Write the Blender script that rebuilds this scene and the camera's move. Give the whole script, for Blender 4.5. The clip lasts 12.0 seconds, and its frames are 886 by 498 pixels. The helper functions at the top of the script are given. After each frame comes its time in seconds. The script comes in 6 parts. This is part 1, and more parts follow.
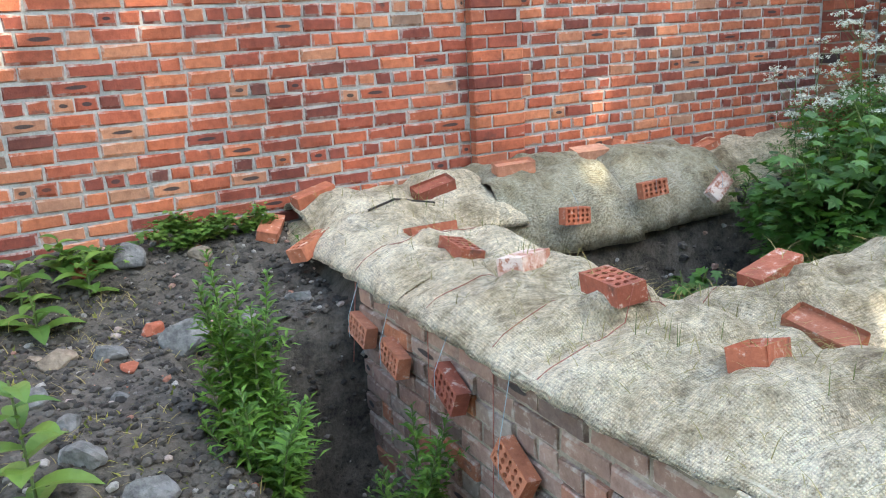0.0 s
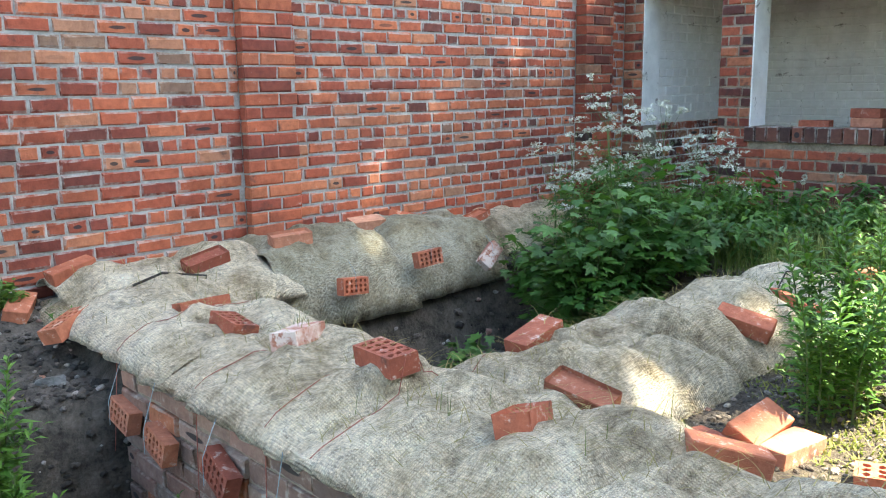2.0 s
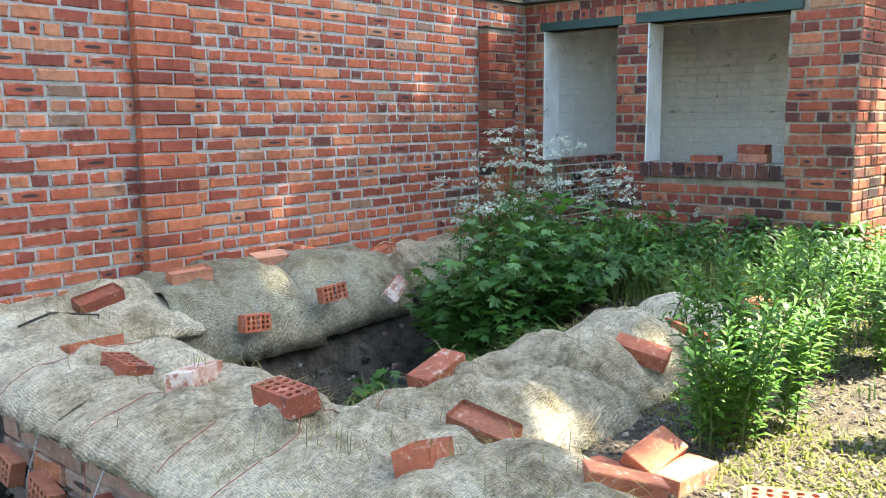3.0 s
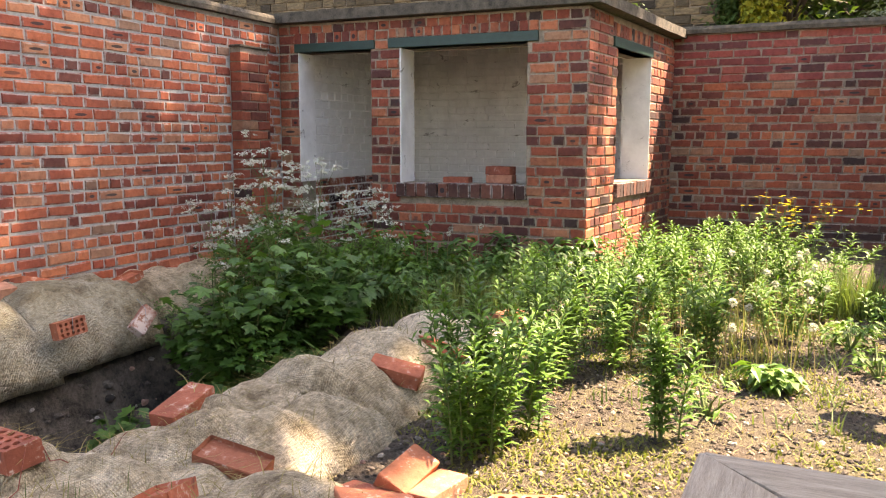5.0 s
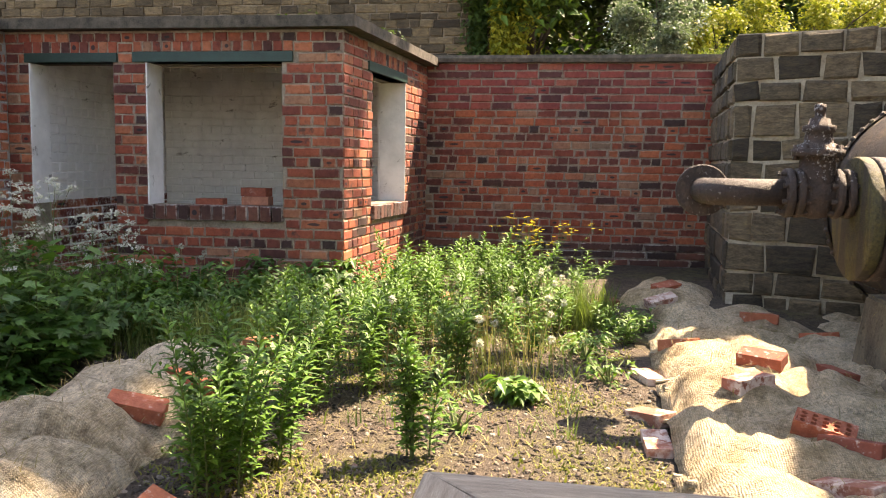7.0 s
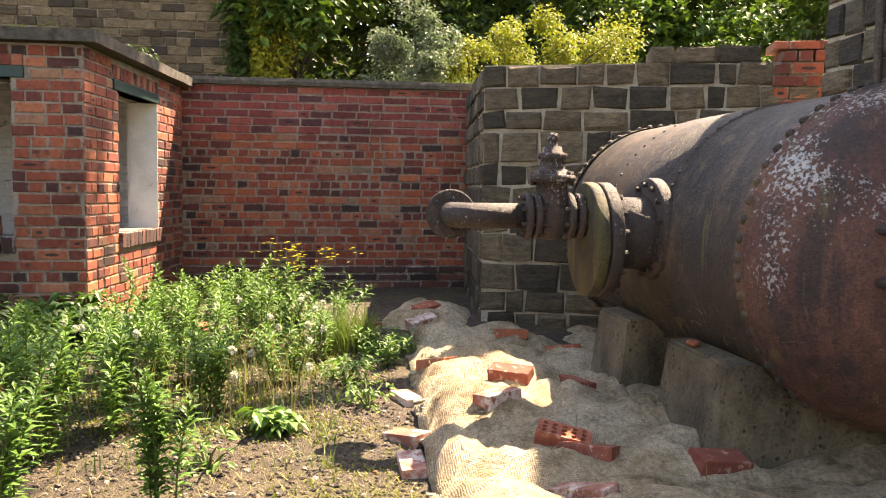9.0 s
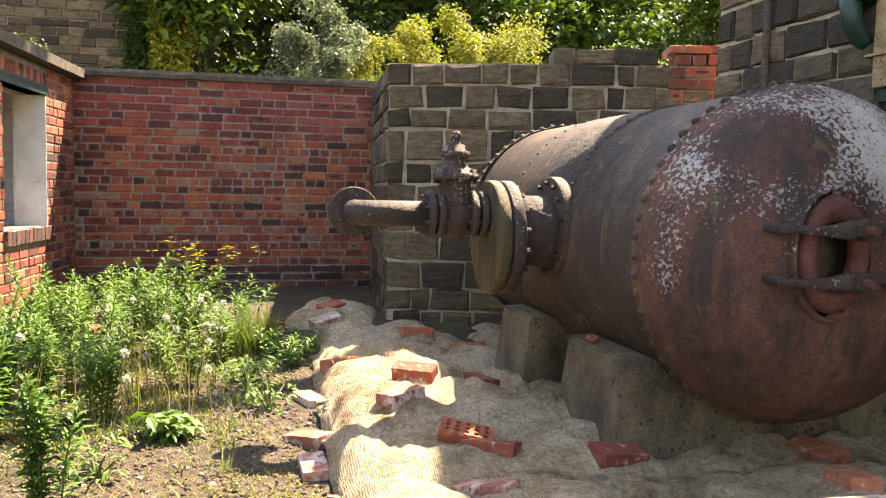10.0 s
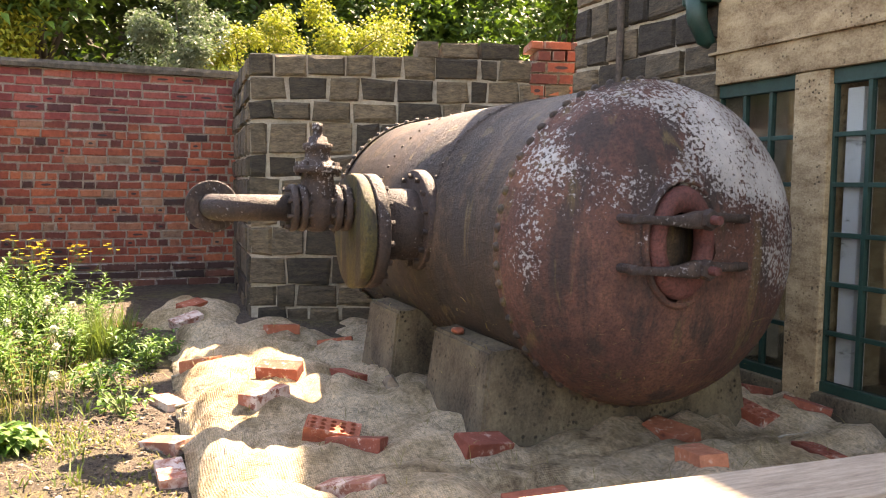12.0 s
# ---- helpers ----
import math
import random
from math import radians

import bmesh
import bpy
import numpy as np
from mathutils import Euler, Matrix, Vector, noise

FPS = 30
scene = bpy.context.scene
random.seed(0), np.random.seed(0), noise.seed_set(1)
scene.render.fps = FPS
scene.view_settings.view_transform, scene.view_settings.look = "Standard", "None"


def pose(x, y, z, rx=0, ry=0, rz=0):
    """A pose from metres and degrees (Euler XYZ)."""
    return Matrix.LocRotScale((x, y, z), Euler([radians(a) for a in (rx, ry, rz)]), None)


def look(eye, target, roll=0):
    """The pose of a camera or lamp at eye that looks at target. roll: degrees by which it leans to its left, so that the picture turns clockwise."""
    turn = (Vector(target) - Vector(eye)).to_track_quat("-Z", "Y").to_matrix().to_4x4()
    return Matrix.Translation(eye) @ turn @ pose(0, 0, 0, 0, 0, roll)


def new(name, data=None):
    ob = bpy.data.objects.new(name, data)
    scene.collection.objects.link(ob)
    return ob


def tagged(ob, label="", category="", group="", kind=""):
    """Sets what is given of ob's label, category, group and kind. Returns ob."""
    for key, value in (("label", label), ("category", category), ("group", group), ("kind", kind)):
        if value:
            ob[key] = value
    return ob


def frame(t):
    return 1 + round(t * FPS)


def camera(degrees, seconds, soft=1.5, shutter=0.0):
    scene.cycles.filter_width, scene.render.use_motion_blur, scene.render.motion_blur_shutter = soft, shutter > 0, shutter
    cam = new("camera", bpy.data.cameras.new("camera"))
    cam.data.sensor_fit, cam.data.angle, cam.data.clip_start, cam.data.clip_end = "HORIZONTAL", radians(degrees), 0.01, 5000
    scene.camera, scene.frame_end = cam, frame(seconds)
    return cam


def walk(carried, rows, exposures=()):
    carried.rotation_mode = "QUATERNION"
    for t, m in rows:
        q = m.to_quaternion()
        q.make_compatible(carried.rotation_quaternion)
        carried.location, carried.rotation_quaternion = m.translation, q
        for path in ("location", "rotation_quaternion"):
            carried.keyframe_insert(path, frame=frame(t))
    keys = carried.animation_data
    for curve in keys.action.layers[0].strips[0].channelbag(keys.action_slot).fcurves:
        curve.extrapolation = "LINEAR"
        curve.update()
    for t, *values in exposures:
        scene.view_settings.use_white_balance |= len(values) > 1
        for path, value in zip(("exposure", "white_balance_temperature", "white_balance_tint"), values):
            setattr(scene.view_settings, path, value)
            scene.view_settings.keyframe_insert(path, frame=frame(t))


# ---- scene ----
cam = camera(55.91, 12.0, 1.1)
EYE = 1.05
# seconds, x, y, height over the first eye, yaw, pitch, roll
ROWS = [
    (0.0, -0.000, 0.000, 0.000, -29.13, -15.06, 3.11),
    (0.5, 0.012, -0.003, -0.000, -33.28, -14.47, 2.37),
    (1.0, 0.024, -0.007, 0.006, -37.50, -13.49, 1.75),
    (1.5, 0.041, -0.005, 0.006, -40.86, -12.25, 1.43),
    (2.0, 0.047, -0.010, 0.012, -43.59, -10.96, 0.96),
    (2.5, 0.058, -0.022, 0.017, -46.25, -9.62, 0.73),
    (3.0, 0.071, -0.030, 0.020, -49.75, -8.81, 0.50),
    (5.0, 0.131, -0.064, 0.026, -65.68, -7.48, -0.02),
    (5.5, 0.149, -0.074, 0.024, -69.49, -7.30, -0.12),
    (6.0, 0.159, -0.089, 0.023, -73.47, -6.96, -0.30),
    (6.5, 0.171, -0.103, 0.025, -77.43, -6.41, -0.62),
    (7.0, 0.179, -0.118, 0.026, -81.56, -5.88, -0.83),
    (9.0, 0.207, -0.199, 0.038, -97.14, -4.11, -0.72),
    (9.5, 0.218, -0.216, 0.034, -100.60, -3.95, -1.01),
    (10.0, 0.229, -0.226, 0.033, -103.42, -4.10, -1.03),
    (10.5, 0.234, -0.237, 0.034, -105.98, -4.20, -1.01),
    (11.0, 0.237, -0.245, 0.031, -108.59, -4.29, -0.94),
    (11.5, 0.247, -0.255, 0.031, -110.69, -4.41, -0.82),
    (12.0, 0.253, -0.265, 0.030, -112.28, -4.38, -0.79),
]
walk(cam, [(t, pose(x, y, EYE + z, 90 + pitch, roll, yaw)) for t, x, y, z, yaw, pitch, roll in ROWS],
     [(0.0, 3.1, 7600, 3), (1.5, 2.85, 7200, 3), (2.5, 2.9, 7000, 1), (3.2, 2.85, 7000, 1), (5.0, 2.6, 9300, 21), (5.5, 2.48, 9400, 22), (6.0, 2.25, 9400, 21), (7.0, 2.25, 9000, 19), (9.0, 2.25, 9000, 19), (10.5, 2.5, 9100, 21), (12.0, 2.75, 9200, 23)])
# ---- world and sun ----
SUN_FROM = Vector((0.45, -0.45, 0.88)).normalized()
world = bpy.data.worlds.new("world")
scene.world = world
world.use_nodes = True
wn = world.node_tree
sky = wn.nodes.new("ShaderNodeTexSky")
sky.sky_type = "NISHITA"
sky.sun_disc = False
sky.sun_elevation = math.asin(SUN_FROM.z)
sky.sun_rotation = math.atan2(SUN_FROM.x, SUN_FROM.y)
wn.links.new(sky.outputs[0], wn.nodes["Background"].inputs[0])
wn.nodes["Background"].inputs[1].default_value = 0.125
sun = new("sun", bpy.data.lights.new("sun", "SUN"))
sun.data.energy, sun.data.angle, sun.data.color = 5.0, radians(0.53), (1.0, 0.94, 0.84)
sun.matrix_world = look(SUN_FROM * 30, (0, 0, 0))

# ---- materials ----
def material(name, rough=0.8, metal=0.0):
    m = bpy.data.materials.new(name)
    m.use_nodes = True
    b = m.node_tree.nodes["Principled BSDF"]
    b.inputs["Roughness"].default_value, b.inputs["Metallic"].default_value = rough, metal
    return m, m.node_tree.nodes, m.node_tree.links, b


def ramp(nodes, links, fac, stops, constant=False):
    r = nodes.new("ShaderNodeValToRGB")
    r.color_ramp.interpolation = "CONSTANT" if constant else "LINEAR"
    e = r.color_ramp.elements
    while len(e) < len(stops):
        e.new(0.5)
    for k, (p, c) in zip(e, stops):
        k.position, k.color = p, (*c, 1)
    if fac is not None:
        links.new(fac, r.inputs[0])
    return r.outputs[0]


def noise_tex(nodes, links, scale, detail=5, rough=0.6, coord="Object", offset=None, stretch=None, dist=0.0):
    tc = nodes.new("ShaderNodeTexCoord")
    mp = nodes.new("ShaderNodeMapping")
    links.new(tc.outputs[coord], mp.inputs[0])
    if stretch:
        mp.inputs["Scale"].default_value = stretch
    if offset is not None:
        links.new(offset, mp.inputs["Location"])
    t = nodes.new("ShaderNodeTexNoise")
    t.inputs["Scale"].default_value, t.inputs["Detail"].default_value, t.inputs["Roughness"].default_value = scale, detail, rough
    t.inputs["Distortion"].default_value = dist
    links.new(mp.outputs[0], t.inputs["Vector"])
    return t.outputs["Fac"]


def mix(nodes, links, fac, a, b, mode="MIX"):
    x = nodes.new("ShaderNodeMix")
    x.data_type, x.blend_type = "RGBA", mode
    for sock, v in ((x.inputs[0], fac), (x.inputs[6], a), (x.inputs[7], b)):
        if isinstance(v, (int, float)):
            sock.default_value = v
        elif isinstance(v, tuple):
            sock.default_value = (*v, 1)
        else:
            links.new(v, sock)
    return x.outputs[2]


def math_node(nodes, links, op, a, b=0.0, clamp=False):
    x = nodes.new("ShaderNodeMath")
    x.operation, x.use_clamp = op, clamp
    for sock, v in ((x.inputs[0], a), (x.inputs[1], b)):
        if isinstance(v, (int, float)):
            sock.default_value = v
        else:
            links.new(v, sock)
    return x.outputs[0]


def bump(nodes, links, bsdf, height, strength=0.4, dist=0.01):
    b = nodes.new("ShaderNodeBump")
    b.inputs["Strength"].default_value, b.inputs["Distance"].default_value = strength, dist
    links.new(height, b.inputs["Height"])
    links.new(b.outputs[0], bsdf.inputs["Normal"])


def chance(nodes, single):
    """A number of its own for each piece: by object, or by island of a joined mesh."""
    if single:
        return nodes.new("ShaderNodeObjectInfo").outputs["Random"]
    return nodes.new("ShaderNodeNewGeometry").outputs["Random Per Island"]


def brick_material(name, single, stops, smear=(0.47, 0.44, 0.41), smear_at=0.66, soot=0.62, laid=True, burnt=0.89):
    m, n, k, b = material(name, 0.88)
    r = chance(n, single)
    base = ramp(n, k, r, stops)
    geo = n.new("ShaderNodeNewGeometry")
    t = n.new("ShaderNodeTexNoise")
    t.inputs["Scale"].default_value, t.inputs["Detail"].default_value, t.inputs["Roughness"].default_value = 26, 6, 0.7
    k.new(geo.outputs["Position"], t.inputs["Vector"])
    t2 = n.new("ShaderNodeTexNoise")
    t2.inputs["Scale"].default_value, t2.inputs["Detail"].default_value, t2.inputs["Roughness"].default_value = 7, 5, 0.65
    k.new(geo.outputs["Position"], t2.inputs["Vector"])
    t3 = n.new("ShaderNodeTexNoise")
    t3.inputs["Scale"].default_value, t3.inputs["Detail"].default_value = 110, 3
    k.new(geo.outputs["Position"], t3.inputs["Vector"])
    mottle = ramp(n, k, t.outputs["Fac"], [(0.3, (0.62, 0.56, 0.54)), (0.55, (1, 1, 1)), (0.78, (1.25, 1.2, 1.15))])
    c = mix(n, k, 0.85, base, mottle, "MULTIPLY")
    wide = n.new("ShaderNodeTexNoise")
    wide.inputs["Scale"].default_value, wide.inputs["Detail"].default_value, wide.inputs["Roughness"].default_value = 1.3, 5, 0.65
    k.new(geo.outputs["Position"], wide.inputs["Vector"])
    c = mix(n, k, 0.9, c, ramp(n, k, wide.outputs["Fac"], [(0.36, (0.62, 0.60, 0.62)), (0.5, (0.98, 0.97, 0.97)), (0.64, (1.18, 1.14, 1.08))]), "MULTIPLY")
    dark = ramp(n, k, t2.outputs["Fac"], [(soot, (0, 0, 0)), (soot + 0.1, (1, 1, 1))])
    c = mix(n, k, math_node(n, k, "MULTIPLY", dark, 0.75), c, (0.035, 0.03, 0.03))
    lime = math_node(n, k, "MULTIPLY", ramp(n, k, t.outputs["Fac"], [(smear_at, (0, 0, 0)), (smear_at + 0.07, (1, 1, 1))]),
                     ramp(n, k, t2.outputs["Fac"], [(0.42, (0, 0, 0)), (0.55, (1, 1, 1))]))
    c = mix(n, k, math_node(n, k, "MULTIPLY", lime, 0.7), c, smear)
    if laid:
        # ragged arrises under the pointing, and the dark kiss marks of the kiln on some faces
        sep = n.new("ShaderNodeSeparateXYZ")
        k.new(n.new("ShaderNodeUVMap").outputs[0], sep.inputs[0])
        du = math_node(n, k, "ABSOLUTE", math_node(n, k, "SUBTRACT", sep.outputs["X"], 0.5))
        dv = math_node(n, k, "ABSOLUTE", math_node(n, k, "SUBTRACT", sep.outputs["Y"], 0.5))
        rim = math_node(n, k, "MAXIMUM", math_node(n, k, "ADD", math_node(n, k, "MULTIPLY", du, 1.6), -0.3), dv)
        rag = math_node(n, k, "ADD", rim, math_node(n, k, "MULTIPLY", t2.outputs["Fac"], 0.16))
        rag = math_node(n, k, "ADD", rag, math_node(n, k, "MULTIPLY", t.outputs["Fac"], 0.14))
        c = mix(n, k, math_node(n, k, "MULTIPLY", ramp(n, k, rag, [(0.638, (0, 0, 0)), (0.672, (1, 1, 1))]), 0.6), c, smear)
        oval = math_node(n, k, "ADD", math_node(n, k, "MULTIPLY", math_node(n, k, "MULTIPLY", du, du), 4.0), math_node(n, k, "MULTIPLY", math_node(n, k, "MULTIPLY", dv, dv), 6.5))
        oval = math_node(n, k, "ADD", oval, math_node(n, k, "MULTIPLY", t2.outputs["Fac"], 0.5))
        spot = ramp(n, k, oval, [(0.45, (1, 1, 1)), (0.60, (0, 0, 0))])
        pick = ramp(n, k, math_node(n, k, "FRACT", math_node(n, k, "MULTIPLY", r, 7.31)), [(burnt - 0.01, (0, 0, 0)), (burnt, (1, 1, 1))])
        c = mix(n, k, math_node(n, k, "MULTIPLY", math_node(n, k, "MULTIPLY", spot, pick), 0.9), c, (0.022, 0.022, 0.024))
    k.new(c, b.inputs["Base Color"])
    h = math_node(n, k, "ADD", t.outputs["Fac"], math_node(n, k, "MULTIPLY", t3.outputs["Fac"], 0.5))
    bump(n, k, b, h, 0.55, 0.006)
    return m


ORANGE = [(0.0, (0.13, 0.05, 0.04)), (0.05, (0.21, 0.05, 0.034)), (0.25, (0.34, 0.08, 0.045)), (0.55, (0.45, 0.12, 0.058)),
          (0.82, (0.53, 0.175, 0.083)), (0.95, (0.47, 0.21, 0.12)), (1.0, (0.26, 0.16, 0.11))]
SHELTER = [(0.0, (0.045, 0.026, 0.024)), (0.08, (0.12, 0.038, 0.03)), (0.35, (0.25, 0.058, 0.036)), (0.65, (0.36, 0.092, 0.048)), (0.9, (0.45, 0.15, 0.075)), (1.0, (0.33, 0.19, 0.12))]
RED = [(0.0, (0.04, 0.023, 0.022)), (0.09, (0.105, 0.033, 0.026)), (0.3, (0.20, 0.049, 0.033)), (0.6, (0.30, 0.072, 0.038)),
       (0.88, (0.38, 0.115, 0.056)), (1.0, (0.25, 0.16, 0.11))]
PLUM = [(0.0, (0.08, 0.03, 0.03)), (0.3, (0.19, 0.042, 0.038)), (0.7, (0.28, 0.058, 0.048)), (1.0, (0.33, 0.10, 0.07))]
OLD = [(0.0, (0.14, 0.10, 0.085)), (0.3, (0.27, 0.17, 0.13)), (0.55, (0.36, 0.23, 0.18)), (0.8, (0.30, 0.25, 0.21)), (0.9, (0.38, 0.15, 0.085)), (1.0, (0.42, 0.16, 0.08))]
brick_orange = brick_material("orange red brick", True, ORANGE), brick_material("orange red brick joined", False, ORANGE)
brick_shelter = brick_material("shelter brick", True, SHELTER, (0.33, 0.27, 0.21), soot=0.58), brick_material("shelter brick joined", False, SHELTER, (0.33, 0.27, 0.21), soot=0.58)
brick_red = brick_material("dark red brick", True, RED, (0.30, 0.24, 0.20), 0.7), brick_material("dark red brick joined", False, RED, (0.30, 0.24, 0.20), 0.7)
SILL = [(0.0, (0.03, 0.02, 0.02)), (0.5, (0.09, 0.04, 0.032)), (1.0, (0.17, 0.065, 0.045))]
brick_pilaster = brick_material("pilaster brick", True, ORANGE[1:5] + [(1.0, (0.44, 0.13, 0.07))], laid=False), brick_material("pilaster brick joined", False, ORANGE[1:5], laid=False)
brick_pilaster_dark = brick_material("dark pilaster brick", True, SHELTER, laid=False), brick_material("dark pilaster brick joined", False, SHELTER, laid=False)
brick_plum = brick_material("plum red brick", True, PLUM, (0.30, 0.24, 0.20), 0.7), brick_material("plum red brick joined", False, PLUM, (0.30, 0.24, 0.20), 0.7)
brick_sill = brick_material("dark sill brick", True, SILL), brick_material("dark sill brick joined", False, SILL)
brick_limed = brick_material("brick under worn whitewash", True, SHELTER, (0.74, 0.73, 0.71), 0.50), brick_material("brick under worn whitewash joined", False, SHELTER, (0.74, 0.73, 0.71), 0.50)
brick_old = brick_material("pitted pale brick", True, OLD, (0.46, 0.40, 0.34), 0.57), brick_material("pitted pale brick joined", False, OLD, (0.46, 0.40, 0.34), 0.57)
brick_pale = brick_material("loose brick with old lime", True, [(0.0, (0.34, 0.12, 0.08)), (1.0, (0.46, 0.22, 0.15))], (0.74, 0.67, 0.60), 0.40, 0.68, False)
brick_loose = brick_material("loose red brick", True, [(0.0, (0.24, 0.065, 0.042)), (0.5, (0.41, 0.12, 0.062)), (0.8, (0.48, 0.17, 0.09)), (1.0, (0.47, 0.24, 0.16))], (0.62, 0.54, 0.46), 0.57, 0.62, False)


def plain_material(name, dark, light, scale=8, rough=0.85, fine=60, strength=0.5, dist=0.008, metal=0.0, stretch=None):
    m, n, k, b = material(name, rough, metal)
    f1, f2 = noise_tex(n, k, scale, 6, 0.65, stretch=stretch), noise_tex(n, k, fine, 4, 0.7, stretch=stretch)
    f = math_node(n, k, "ADD", math_node(n, k, "MULTIPLY", f1, 0.65), math_node(n, k, "MULTIPLY", f2, 0.35))
    k.new(ramp(n, k, f, [(0.35, dark), (0.65, light)]), b.inputs["Base Color"])
    bump(n, k, b, f, strength, dist)
    return m


def pitted_material(name, dark, light, scale, stretch, pits):
    """Old concrete: cloudy stains, grit, and the round holes of lost pebbles."""
    m, n, k, b = material(name, 0.93)
    f1, f2 = noise_tex(n, k, scale, 7, 0.7, stretch=stretch), noise_tex(n, k, 80, 4, 0.75)
    f = math_node(n, k, "ADD", math_node(n, k, "MULTIPLY", f1, 0.7), math_node(n, k, "MULTIPLY", f2, 0.3))
    c = ramp(n, k, f, [(0.36, dark), (0.62, light)])
    tc = n.new("ShaderNodeTexCoord")
    cell = n.new("ShaderNodeTexVoronoi")
    cell.inputs["Scale"].default_value = pits
    k.new(tc.outputs["Object"], cell.inputs["Vector"])
    where = ramp(n, k, noise_tex(n, k, 6, 3, 0.6), [(0.45, (0, 0, 0)), (0.6, (1, 1, 1))])
    pit = math_node(n, k, "MULTIPLY", ramp(n, k, cell.outputs["Distance"], [(0.16, (1, 1, 1)), (0.30, (0, 0, 0))]), where)
    c = mix(n, k, math_node(n, k, "MULTIPLY", pit, 0.8), c, tuple(v * 0.35 for v in dark))
    k.new(c, b.inputs["Base Color"])
    bump(n, k, b, math_node(n, k, "SUBTRACT", f, math_node(n, k, "MULTIPLY", pit, 0.7)), 0.9, 0.014)
    return m


mortar_pale = plain_material("pale grey mortar", (0.19, 0.19, 0.18), (0.52, 0.51, 0.48), 5, 0.95, 90, 0.7)
mortar_dark = plain_material("dirty mortar", (0.12, 0.095, 0.075), (0.36, 0.30, 0.24), 5, 0.95, 90, 0.7)
mortar_tan = plain_material("tan lime mortar", (0.13, 0.105, 0.078), (0.42, 0.355, 0.275), 6, 0.95, 80, 0.7)
mortar_stone = plain_material("pale lime mortar", (0.21, 0.18, 0.135), (0.54, 0.48, 0.38), 6, 0.95, 80, 0.8, 0.015)
concrete = plain_material("pebbly concrete coping", (0.022, 0.019, 0.015), (0.14, 0.118, 0.09), 16, 0.95, 130, 0.9, 0.012)
concrete_tan = pitted_material("tan concrete", (0.14, 0.08, 0.034), (0.48, 0.36, 0.215), 4.0, (1, 1, 2.2), 42)
# Floor tone set pale to bounce sunlight onto the shelter's inner walls.
concrete_pale = plain_material("pale concrete floor to bounce light", (0.25, 0.24, 0.22), (0.42, 0.40, 0.37), 4)
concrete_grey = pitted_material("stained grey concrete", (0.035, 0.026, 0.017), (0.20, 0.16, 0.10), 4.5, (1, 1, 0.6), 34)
green_paint = plain_material("dark green paint", (0.005, 0.026, 0.020), (0.012, 0.055, 0.042), 9, 0.5, 70, 0.25, 0.003)
def whitewash_material():
    m, n, k, b = material("flaking whitewash", 0.9)
    c = ramp(n, k, noise_tex(n, k, 4, 6, 0.65), [(0.35, (0.74, 0.74, 0.73)), (0.6, (0.90, 0.90, 0.89))])
    flakes = noise_tex(n, k, 7, 9, 0.72, stretch=(1, 1, 1.6), dist=0.6)
    c = mix(n, k, math_node(n, k, "MULTIPLY", ramp(n, k, flakes, [(0.60, (0, 0, 0)), (0.66, (1, 1, 1))]), 0.75), c, (0.16, 0.14, 0.125))
    damp = ramp(n, k, noise_tex(n, k, 1.3, 4, 0.6), [(0.55, (0, 0, 0)), (0.75, (1, 1, 1))])
    c = mix(n, k, math_node(n, k, "MULTIPLY", damp, 0.25), c, (0.42, 0.41, 0.39))
    k.new(c, b.inputs["Base Color"])
    bump(n, k, b, flakes, 0.7, 0.012)
    return m


whitewash = whitewash_material()
dark_rust_and_hole_shade = plain_material("dark rust and hole shade", (0.03, 0.025, 0.02), (0.12, 0.09, 0.07), 20, 0.9)
roof_felt = plain_material("weathered roof", (0.06, 0.055, 0.05), (0.2, 0.18, 0.15), 4, 0.95, 60)
wood_rail = plain_material("weathered grey timber", (0.20, 0.162, 0.125), (0.46, 0.385, 0.30), 6, 0.9, 40, 0.7, 0.006, stretch=(14, 1.2, 14))
wood_rail_x = plain_material("weathered grey timber lengthwise", (0.20, 0.162, 0.125), (0.46, 0.385, 0.30), 6, 0.9, 40, 0.7, 0.006, stretch=(1.2, 14, 14))
straw_mat = plain_material("dry straw", (0.35, 0.25, 0.10), (0.62, 0.48, 0.24), 20, 0.9, 60)
string_mat = plain_material("blue grey twine", (0.16, 0.24, 0.28), (0.4, 0.5, 0.52), 20, 0.9, 60)
bark_mat = plain_material("dark bark", (0.025, 0.02, 0.015), (0.10, 0.08, 0.06), 6, 0.95, 40, 0.9, 0.03, stretch=(1, 1, 0.25))


def stone_material(name, single, dark, mid, light):
    m, n, k, b = material(name, 0.9)
    base = ramp(n, k, chance(n, single), [(0.0, dark), (0.5, mid), (1.0, light)])
    geo = n.new("ShaderNodeNewGeometry")
    mp = n.new("ShaderNodeMapping")
    mp.inputs["Scale"].default_value = (1, 1, 3.2)
    k.new(geo.outputs["Position"], mp.inputs[0])
    vals = []
    for s, d in ((9, 6), (38, 5)):
        t = n.new("ShaderNodeTexNoise")
        t.inputs["Scale"].default_value, t.inputs["Detail"].default_value, t.inputs["Roughness"].default_value = s, d, 0.7
        k.new(mp.outputs[0], t.inputs["Vector"])
        vals.append(t.outputs["Fac"])
    f = math_node(n, k, "ADD", math_node(n, k, "MULTIPLY", vals[0], 0.6), math_node(n, k, "MULTIPLY", vals[1], 0.4))
    c = mix(n, k, 0.9, base, ramp(n, k, f, [(0.36, (0.25, 0.23, 0.21)), (0.52, (1, 1, 1)), (0.66, (1.9, 1.75, 1.5))]), "MULTIPLY")
    k.new(c, b.inputs["Base Color"])
    bump(n, k, b, f, 0.9, 0.03)
    return m


